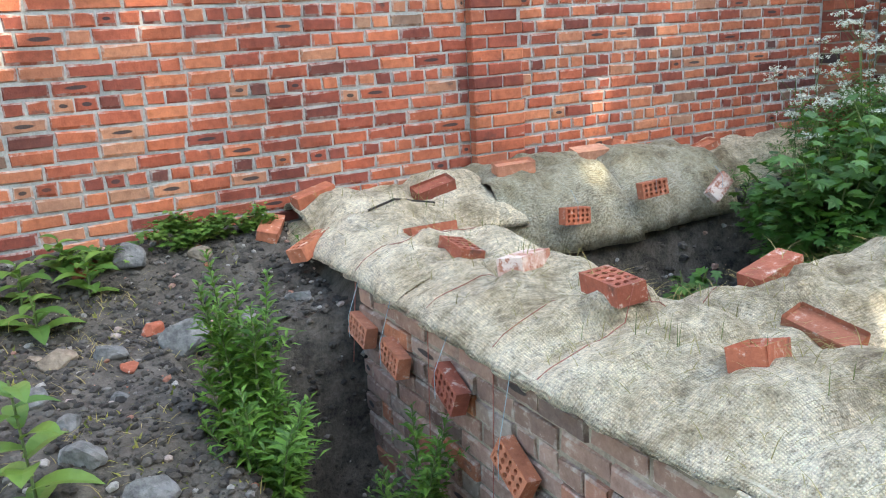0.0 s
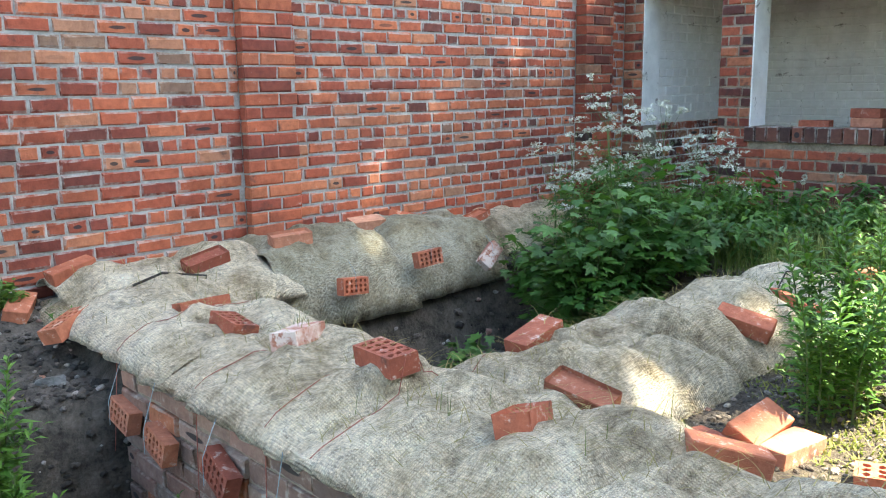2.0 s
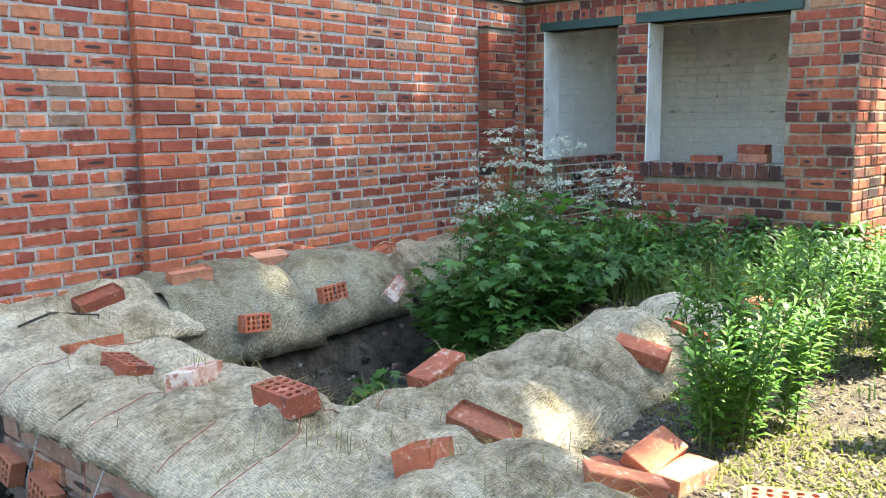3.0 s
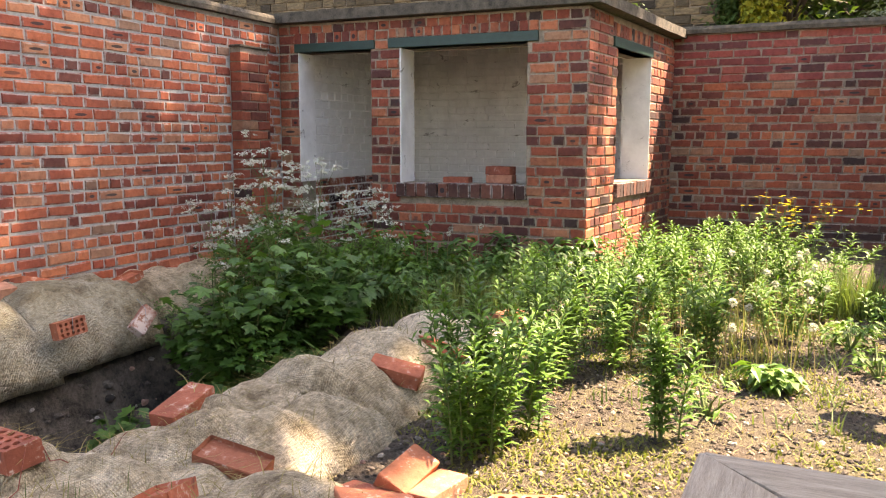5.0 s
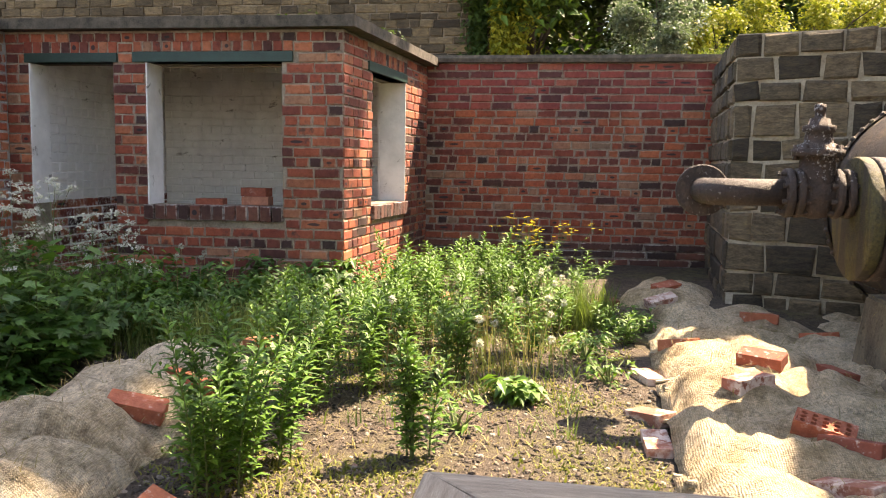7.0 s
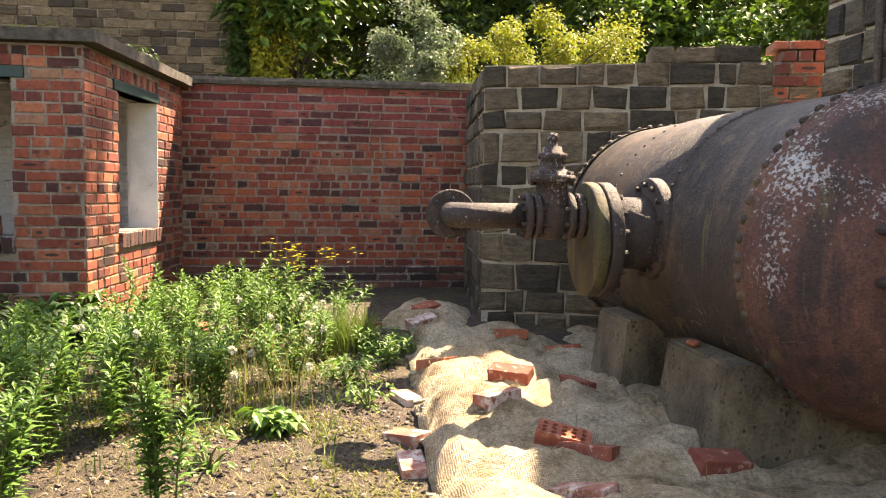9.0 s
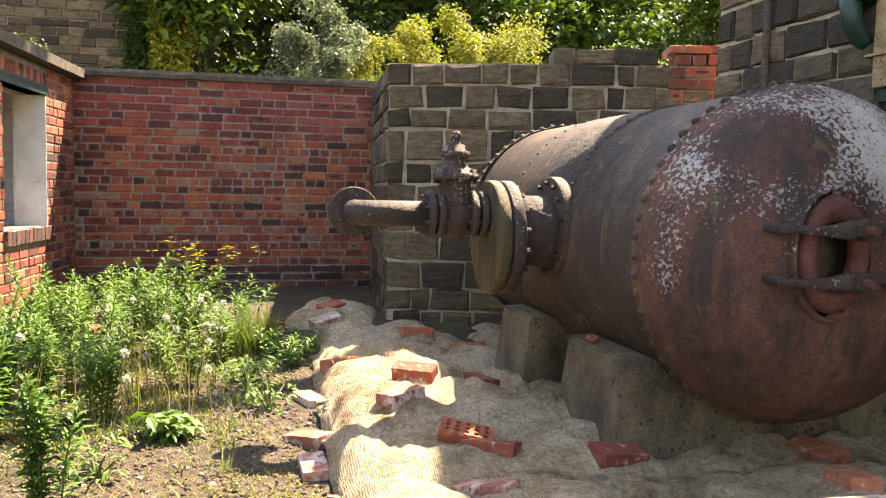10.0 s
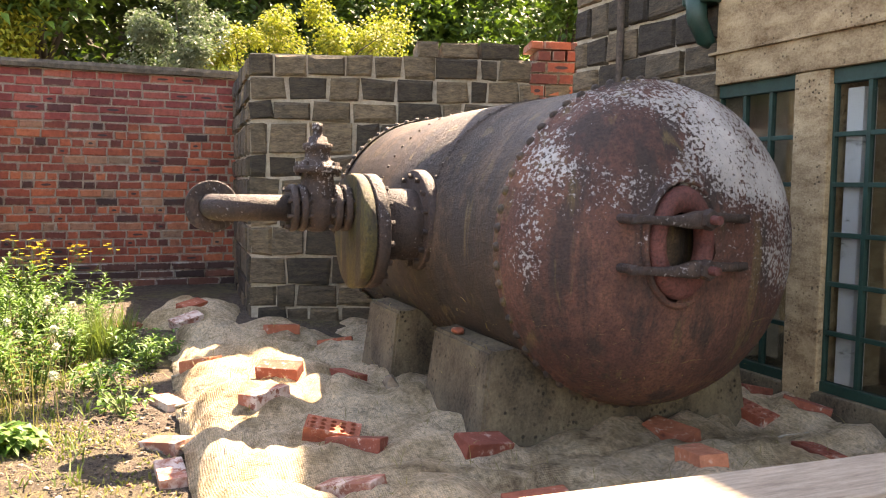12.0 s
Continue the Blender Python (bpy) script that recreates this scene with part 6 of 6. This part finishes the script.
def blades(name, count, region, h, mat, seed, label, keep=None, w=0.004, lean=0.5, on=None):
    L = Leaves(seed)
    r = L.r
    for _ in range(count):
        x, y = r.uniform(region[0], region[1]), r.uniform(region[2], region[3])
        if keep and not keep(x, y, r):
            continue
        z = ground_z(x, y) if on is None else on(x, y)
        hh = r.uniform(*h)
        d = Vector((r.gauss(0, lean), r.gauss(0, lean), 1)).normalized()
        s = Vector((d.y, -d.x, 0)) if abs(d.x) + abs(d.y) > 1e-3 else Vector((1, 0, 0))
        s = s.normalized() * w
        p = Vector((x, y, z - 0.005))
        o = len(L.v)
        m, t = p + d * hh * 0.55, p + d * hh + Vector((d.x, d.y, -0.25)) * hh * 0.35
        L.v += [p - s, p + s, m + s * 0.7, m - s * 0.7, t]
        L.f += [(o, o + 1, o + 2, o + 3), (o + 3, o + 2, o + 4)]
    ob = new(name, L.mesh(name, mat))
    return tagged(ob, label, "grass", kind="stuff")


def clumpy(freq, at, sd):
    return lambda x, y, r: fbm(x * freq, y * freq, sd, 2) + r.uniform(-0.12, 0.12) > at


blades("grass", 6500, (3.4, 6.9, -0.2, 2.3), (0.03, 0.13), grass_mat, 31, "patchy green grass among the weeds", clumpy(1.7, 0.02, 3))
blades("tall_grass", 7500, (4.4, 6.0, 1.6, 3.5), (0.06, 0.30), grass_mat, 32, "tall grass beside the shelter", clumpy(1.5, -0.05, 5), 0.003, 0.25)
blades("tall_grass", 500, (5.55, 5.85, -0.45, -0.15), (0.15, 0.36), grass_mat, 36, "tuft of tall grass near the hessian heap", None, 0.003, 0.2)
blades("dry_grass", 4200, (2.3, 6.0, -0.5, 1.2), (0.015, 0.06), dry_mat, 33, "dry flattened grass on the gravel", clumpy(2.2, 0.0, 8), 0.0025, 1.2)
blades("moss_tufts", 30000, (2.3, 6.2, -0.5, 1.5), (0.012, 0.04), moss_mat, 34, "low yellow-green moss and seedlings on the gravel", clumpy(1.3, 0.02, 9), 0.005, 0.8)
blades("dry_litter", 2600, (-0.6, 0.75, 2.1, 3.9), (0.02, 0.08), dry_mat, 37, "dry stalks and straw strewn on the ash", clumpy(2.4, 0.06, 12), 0.002, 1.6)
blades("sprouts", 2600, (-0.6, 0.95, 2.1, 4.0), (0.012, 0.04), moss_mat, 38, "small yellow-green sprouts on the ash", clumpy(2.9, 0.12, 15), 0.005, 0.8)
blades("dry_stalks", 260, (4.1, 5.4, 0.0, 1.0), (0.2, 0.42), dry_mat, 35, "dry reddish grass stalks", None, 0.0022, 0.18)


def on_cover(x, y):
    return drop(x, y, 0.6)


blades("straw", 1900, (1.25, 2.05, 0.4, 3.9), (0.02, 0.10), dry_mat, 41, "loose straw on the hessian", None, 0.0016, 2.5, on_cover)
blades("straw", 1100, (1.9, 4.0, 1.35, 1.95), (0.02, 0.09), dry_mat, 42, "loose straw on the hessian", None, 0.0016, 2.5, on_cover)
blades("straw", 2000, (2.2, 5.6, -3.2, -0.6), (0.02, 0.10), dry_mat, 43, "loose straw on the hessian", None, 0.0016, 2.5, on_cover)
blades("sprouts", 150, (1.35, 1.95, 0.9, 3.6), (0.04, 0.12), grass_mat, 44, "thin grass sprouting through the hessian", clumpy(3, 0.1, 2), 0.0012, 0.25, on_cover)
blades("sprouts", 170, (2.6, 3.6, -2.6, -1.5), (0.04, 0.12), dry_mat, 45, "thin grass sprouting through the hessian", clumpy(3, 0.1, 2), 0.0012, 0.25, on_cover)

# ---- beyond the walls ----
def tree(name, x, y, h, crown, count, leaf, mat, seed, label, clumps=26, trunk=0.22, lean=(0, 0), group="trees beyond the wall", base=0.0):
    """Tapered trunk, limbs and a crown of leaf clumps. crown: centre height and half sizes."""
    e = thing(name, Matrix.Translation((x, y, base)), label, "tree", group)
    T, L = Leaves(seed), Leaves(seed + 1)
    r = T.r
    cz, rx, ry, rz = crown
    c0 = Vector((lean[0], lean[1], cz))
    bm = bmesh.new()
    top = c0 + Vector((0, 0, rz * 0.3))
    pipe(bm, [(0, 0, -0.2), (lean[0] * 0.2 + 0.1, lean[1] * 0.2, cz * 0.35), (lean[0] * 0.6, lean[1] * 0.6 + 0.1, cz * 0.7), tuple(top)], [trunk, trunk * 0.8, trunk * 0.55, trunk * 0.15], 10)
    centres = []
    for i in range(clumps):
        d = Vector((r.gauss(0, 1), r.gauss(0, 1), r.gauss(0, 1))).normalized() * r.uniform(0.35, 1.0) ** 0.6
        c = c0 + Vector((d.x * rx, d.y * ry, d.z * rz))
        centres.append((c, r.uniform(0.22, 0.42)))
        if i % 2 == 0:
            s = Vector((lean[0] * 0.55, lean[1] * 0.55, max(cz - rz * 0.8, cz * 0.3) + r.uniform(0, rz * 0.6)))
            pipe(bm, [tuple(s), tuple((s + c) / 2 + Vector((0, 0, 0.1 * rz))), tuple(c)], [trunk * 0.3, trunk * 0.18, trunk * 0.05], 6)
    part("trunk", bm, bark_mat, e, "", True)
    m = (rx + ry + rz) / 3
    for _ in range(count):
        c, q = r.choice(centres)
        d = Vector((r.gauss(0, 1), r.gauss(0, 1), r.gauss(0, 0.8)))
        d = d.normalized() * q * m * r.uniform(0.3, 1.05)
        up = Vector((r.uniform(-0.7, 0.7), r.uniform(-0.7, 0.7), 1))
        L.lance(c + d, rand_dir(r, -0.7, 0.4), leaf * r.uniform(0.6, 1.3), leaf * 0.55, up)
    part("crown", L.mesh("crown", mat), None, e)
    return e


# Two high crowns out of view, added to shade the orange wall and covers.
tree("unseen_shade_tree", 9.2, -7.4, 14, (13.6, 3.4, 2.2, 2.2), 9000, 0.30, tree_green, 1001, "unseen tall broadleaf tree added to shade the wall and covers", 34, 0.26, (0.2, 4.0))
tree("unseen_shade_tree", 8.6, -8.6, 14, (13.6, 1.8, 1.6, 1.8), 6000, 0.28, tree_green, 1031, "unseen tall broadleaf tree added to shade the near covers", 26, 0.24, (-1.9, 3.2))
tree("broadleaf_tree", 17.0, 0.6, 9, (4.6, 2.2, 2.2, 2.6), 13000, 0.22, tree_green, 1003, "broadleaf tree with open branches behind the wall", 24, 0.2)
tree("broadleaf_tree", 19.0, -2.4, 10, (4.6, 2.6, 2.6, 3.4), 17000, 0.24, tree_dark, 1005, "dense dark green tree behind the wall", 34, 0.25)
tree("broadleaf_tree", 20.0, -6.6, 10, (4.6, 2.8, 3.2, 3.4), 17000, 0.24, tree_green, 1007, "dense green tree behind the stone wall", 34, 0.25)
tree("broadleaf_tree", 18.0, -10.5, 9, (4.0, 2.4, 2.6, 2.8), 14000, 0.22, tree_green, 1009, "dense green tree behind the stone wall", 30, 0.22)
tree("broadleaf_tree", 26.0, -1.0, 12, (6.0, 3.5, 4.5, 4.2), 15000, 0.35, tree_dark, 1011, "dark woodland tree in the distance", 34, 0.3)
tree("broadleaf_tree", 27.0, -8.0, 12, (6.0, 3.5, 4.5, 4.5), 15000, 0.35, tree_dark, 1013, "dark woodland tree in the distance", 34, 0.3)
tree("broadleaf_tree", 26.0, -15.0, 12, (5.5, 3.5, 4.0, 4.0), 13000, 0.35, tree_dark, 1015, "dark woodland tree in the distance", 34, 0.3)
tree("golden_shrub", 12.2, -3.35, 3, (2.9, 0.9, 1.15, 0.85), 15000, 0.062, tree_yellow, 1017, "golden-leaved shrub above the stone wall", 26, 0.06)
tree("golden_shrub", 12.8, -2.2, 3, (2.7, 0.6, 0.6, 0.7), 6000, 0.06, tree_yellow, 1019, "golden-leaved shrub above the stone wall", 18, 0.05)
tree("grey_shrub", 11.8, -1.3, 3, (2.6, 0.6, 0.7, 1.0), 9000, 0.06, tree_grey, 1021, "grey-green willow-like shrub behind the wall", 22, 0.05)
tree("grey_shrub", 10.6, -3.75, 3, (2.05, 0.5, 0.6, 0.5), 3500, 0.06, tree_grey, 1023, "grey-green shrub above the stone wall", 18, 0.05)
tree("green_shrub", 11.5, -6.0, 3, (2.3, 0.9, 1.3, 0.8), 7000, 0.08, tree_green, 1025, "leafy green shrub above the stone wall", 22, 0.05)
tree("green_shrub", 12.0, 3.4, 3, (2.6, 0.5, 1.3, 0.45), 6000, 0.08, tree_dark, 1027, "clipped dark hedge behind the shelter", 22, 0.05)
blades("bank_grass", 3000, (8.9, 9.6, -4.6, -1.4), (0.2, 0.5), grass_mat, 46, "long grass on the bank behind the stone wall", None, 0.005, 0.2, lambda x, y: 1.9)

old_house = thing("stone_house", Matrix.Identity(4), "old brown sandstone house with ivy behind the yard", "house")
m_house = frame_on((15.0, 14.0, 0), (0, -1, 0), (-1, 0, 0))
house_wall = core("wall", m_house, 12.9, 0.0, 6.5, 0.5, mortar_dark, [(8.6, 9.5, 2.25, 3.6)], parent=old_house)
m_hend = frame_on((15.0, 1.1, 0), (1, 0, 0), (0, -1, 0))
house_end = core("end_wall", m_hend, 7.0, 0.0, 6.5, 0.4, mortar_tan, parent=old_house)
win = slab("window", m_house, 8.6, 9.5, 0.15, 0.2, 2.25, 3.6, room_shade, old_house, "dark window with iron bars", 0)
for i in range(5):
    part("bar", box(bmesh.new(), 8.68 + i * 0.18, 0.08, 2.25, 8.71 + i * 0.18, 0.11, 3.6), rust_dark, win)
bm = box(bmesh.new(), 14.8, 1.0, 6.5, 22.2, 14.2, 6.7)
part("roof", bm, roof_felt, old_house)
# Ivy in two leaf colours; the golden one carries the sunlight.
L = Leaves(1101)
for _ in range(9000):
    y = 1.12 - abs(L.r.gauss(0, 0.30)) + 0.12
    x = 15.0 - abs(L.r.gauss(0, 0.15)) - 0.02
    if y < 1.05:
        x = L.r.uniform(14.75, 15.4)
    L.lance(Vector((x, y, L.r.uniform(0.5, 6.0))), rand_dir(L.r, -0.9, -0.2), 0.10, 0.07)
part("ivy", L.mesh("ivy", tree_yellow), None, old_house, "yellow-green ivy on the house corner, sunlight in its colour")
L = Leaves(1103)
for _ in range(5000):
    L.lance(Vector((14.93 - abs(L.r.gauss(0, 0.06)), 1.35 + abs(L.r.gauss(0, 0.16)), L.r.uniform(0.5, 6.0))), rand_dir(L.r, -0.9, -0.2), 0.09, 0.065)
part("ivy", L.mesh("ivy", tree_dark), None, old_house, "dark ivy on the house corner")

far_house = thing("far_house", Matrix.Identity(4), "pale sandstone building far behind the trees", "house")
m_far = frame_on((19.0, -12.7, 0), (0, -1, 0), (-1, 0, 0))
far_wall = core("wall", m_far, 8.0, 0.0, 5.05, 0.4, mortar_tan, parent=far_house)
slab("roof", m_far, -0.1, 8.1, -0.2, 5.0, 5.05, 5.7, plain_material("blue grey slate", (0.08, 0.11, 0.18), (0.14, 0.19, 0.28), 6), far_house)

# bracket lamp on the works building
lamp = thing("wall_bracket", Matrix.Translation((4.02, FY, 2.0)), "dark green cast-iron bracket on the building wall", "bracket")
bm = bmesh.new()
pipe(bm, [(0, 0.0, -0.13), (0, 0.05, -0.10), (0, 0.11, 0.0), (0, 0.12, 0.14)], [0.035, 0.05, 0.055, 0.06], 12)
box(bm, -0.10, -0.01, 0.08, 0.10, 0.14, 0.2, 0.015)
part("arm", bm, green_paint, lamp, "", True)
bm = pipe(bmesh.new(), [(4.85, FY + 0.04, 0.6), (4.85, FY + 0.04, 4.5)], 0.025, 10)
tagged(part("drain_pipe", bm, dark_rust_and_hole_shade), "black iron drain pipe on the stone building", "pipe")
# ---- the pieces of walls ----
rng = random.Random(11)


def any_near(u, z):
    return True


L0 = -2.5
left_holes = [(2.455 - L0, 2.80 - L0, -1, 2.05), (5.45 - L0, 5.82 - L0, -1, 1.80)]
lay(wall_left, coursed(rng, SX - L0, -0.05, 2.02, 0.0735, 0.20, 0.012, left_holes, 5, 1, 0.0, 0.16), brick_orange, lambda u, z: 0.2 < u + L0 < 2.45 and 0.15 < z < 1.5, seed=2, wob=0.0045, ch=0.008)
lay(pil_a, coursed(rng, 0.345, -0.05, 2.02, 0.0735, 0.222, 0.011, [], 0, 0), brick_pilaster, any_near, seed=3, depth=0.058)
lay(pil_b, coursed(rng, 0.37, -0.05, 1.78, 0.075, 0.225, 0.011, [], 0, 0), brick_pilaster_dark, any_near, seed=4, depth=0.10)
lay(wall_back, coursed(rng, 3.0, -0.05, 0.325, 0.075, 0.30, 0.010, [], 0, 0), brick_sill, lambda u, z: z > 0.05, seed=25, proud=0.02)
lay(wall_back, coursed(rng, 3.0, 0.325, 1.60, 0.0755, 0.20, 0.011, [], 4, 2, 0.0, 0.22), brick_red, lambda u, z: 0.4 < z and u < 2.6, seed=5, limit=260, wob=0.005, ch=0.007)
lay(wall_back, coursed(rng, 3.0, 1.609, 2.06, 0.0755, 0.225, 0.010, [], 0, 0, 0.0, 0.1), brick_plum, lambda u, z: u < 2.6, seed=26, limit=120, wob=0.004, ch=0.007)
# shelter: courses, brick-on-edge over the lintels and at the sills
sf = [*front_holes, (0.15, 0.92, 1.76, 1.95), (1.03, 2.285, 1.76, 1.95)]
lay(shel_front, coursed(rng, WY - SY, -0.1, 2.02, 0.0755, 0.21, 0.011, sf, 4, 3, 0.0, 0.18), brick_shelter, any_near, seed=6, out=0.006)
ss = [*side_holes, (0.54, 1.64, 1.80, 1.985)]
lay(shel_side, coursed(rng, side_len, -0.1, 2.02, 0.0755, 0.21, 0.011, ss, 4, 3, 0.0, 0.18), brick_shelter, any_near, seed=7, out=0.008)


lay(inner_back, coursed(rng, 2.45, 0.06, 2.0, 0.0755, 0.22, 0.008, [], 4, 1), (whitewash, whitewash), any_near, seed=27, proud=0.008, limit=200, out=0.005)
lay(inner_left, coursed(rng, 2.17, 0.74, 2.0, 0.0755, 0.22, 0.008, [], 4, 1), (whitewash, whitewash), any_near, seed=28, proud=0.008, limit=120, out=0.005)
lay(inner_left, coursed(rng, 2.17, 0.06, 0.74, 0.0755, 0.22, 0.010, [], 4, 1), brick_limed, any_near, seed=29, proud=0.007, limit=90, out=0.005)


def on_edge(u0, u1, z0, z1, w=0.075):
    n = int((u1 - u0) / w)
    w = (u1 - u0) / n
    return [(u0 + i * w, u0 + (i + 1) * w - 0.009, z0, z1) for i in range(n)]


lay(shel_front, on_edge(0.15, 0.92, 1.85, 1.945) + on_edge(1.04, 2.285, 1.868, 1.945), brick_shelter, any_near, seed=8)
lay(shel_side, on_edge(0.55, 1.64, 1.872, 1.972), brick_shelter, any_near, seed=9)
lay(shel_front, on_edge(1.11, 2.21, 0.625, 0.735, 0.085), brick_sill, any_near, seed=10, proud=0.035, depth=0.12)
lay(shel_side, on_edge(0.63, 1.63, 0.61, 0.725, 0.085), brick_sill, any_near, seed=12, proud=0.035, depth=0.12)


def blocks(rng, length, z0, heights, lo, hi, joint=0.024):
    z = z0
    for h in heights:
        u = -rng.uniform(0, 0.15)
        while u < length:
            w = rng.uniform(lo, hi)
            a, b = max(u, 0.0), min(u + w - joint, length)
            if b - a > 0.05:
                yield a, b, z, z + h - joint
            u += w
        z += h


stone_h = [0.17, 0.16, 0.21, 0.21, 0.14, 0.22, 0.16, 0.24, 0.15, 0.17, 0.165]
lay(wall_stone, blocks(rng, 2.5, 0.02, stone_h, 0.13, 0.34, 0.019), (stone_dark, stone_brown), any_near, "stone", 13, 0.014, 0.10, 0.016, 0.014, out=0.024)
lay(wall_stone_side, blocks(rng, 2.10, 0.02, stone_h, 0.2, 0.5), (stone_dark, stone_brown), any_near, "stone", 14, 0.016, 0.10, 0.014, 0.010, out=0.018)
cap_row = [(a + 1.19, b + 1.19, c, d) for a, b, c, d in blocks(rng, 0.82, 2.0, [0.14], 0.25, 0.45)]
lay(wall_stone, cap_row, (stone_dark, stone_brown), any_near, "stone", 16, 0.016, 0.45, 0.014, 0.010)
lay(wall_stone, [(a + 2.02, b + 2.02, c, d) for a, b, c, d in coursed(rng, 0.42, 1.66, 2.14, 0.085, 0.225, 0.012, [], 3, 1)], brick_shelter, any_near, seed=17, proud=0.03, depth=0.3)
lay(works_core, blocks(rng, 1.5, 0.0, [0.17, 0.22, 0.15, 0.2, 0.24, 0.15, 0.2, 0.17, 0.24, 0.16, 0.2, 0.22, 0.2, 0.2, 0.22, 0.2, 0.2, 0.2, 0.2, 0.2], 0.16, 0.4, 0.02), (stone_dark, stone_brown), any_near, "stone", 18, 0.02, 0.12, 0.016, 0.012, out=0.02)
lay(foundation, coursed(rng, 2.93, -0.88, 0.08, 0.078, 0.225, 0.012, [], 4, 1), brick_old, any_near, seed=19, out=0.016, wob=0.005)
lay(house_wall, blocks(rng, 12.9, 1.6, [0.14, 0.12, 0.16, 0.11, 0.13, 0.17, 0.12, 0.14, 0.2, 0.12, 0.15, 0.13, 0.16, 0.14, 0.12, 0.16, 0.15, 0.14, 0.16, 0.13], 0.18, 0.5, 0.014), (stone_dark, stone_brown), lambda u, z: False, "stone", 20, 0.02, 0.1, 0.015, 0.012, rest="stonework", out=0.02)
lay(far_wall, blocks(rng, 8.0, 3.2, [0.22] * 8, 0.3, 0.6, 0.03), (stone_dark, plain_material("pale far sandstone", (0.25, 0.18, 0.12), (0.45, 0.34, 0.24), 1.2)), lambda u, z: False, "stone", 21, 0.02, 0.1, 0.015, 0.012, rest="stonework", out=0.02)
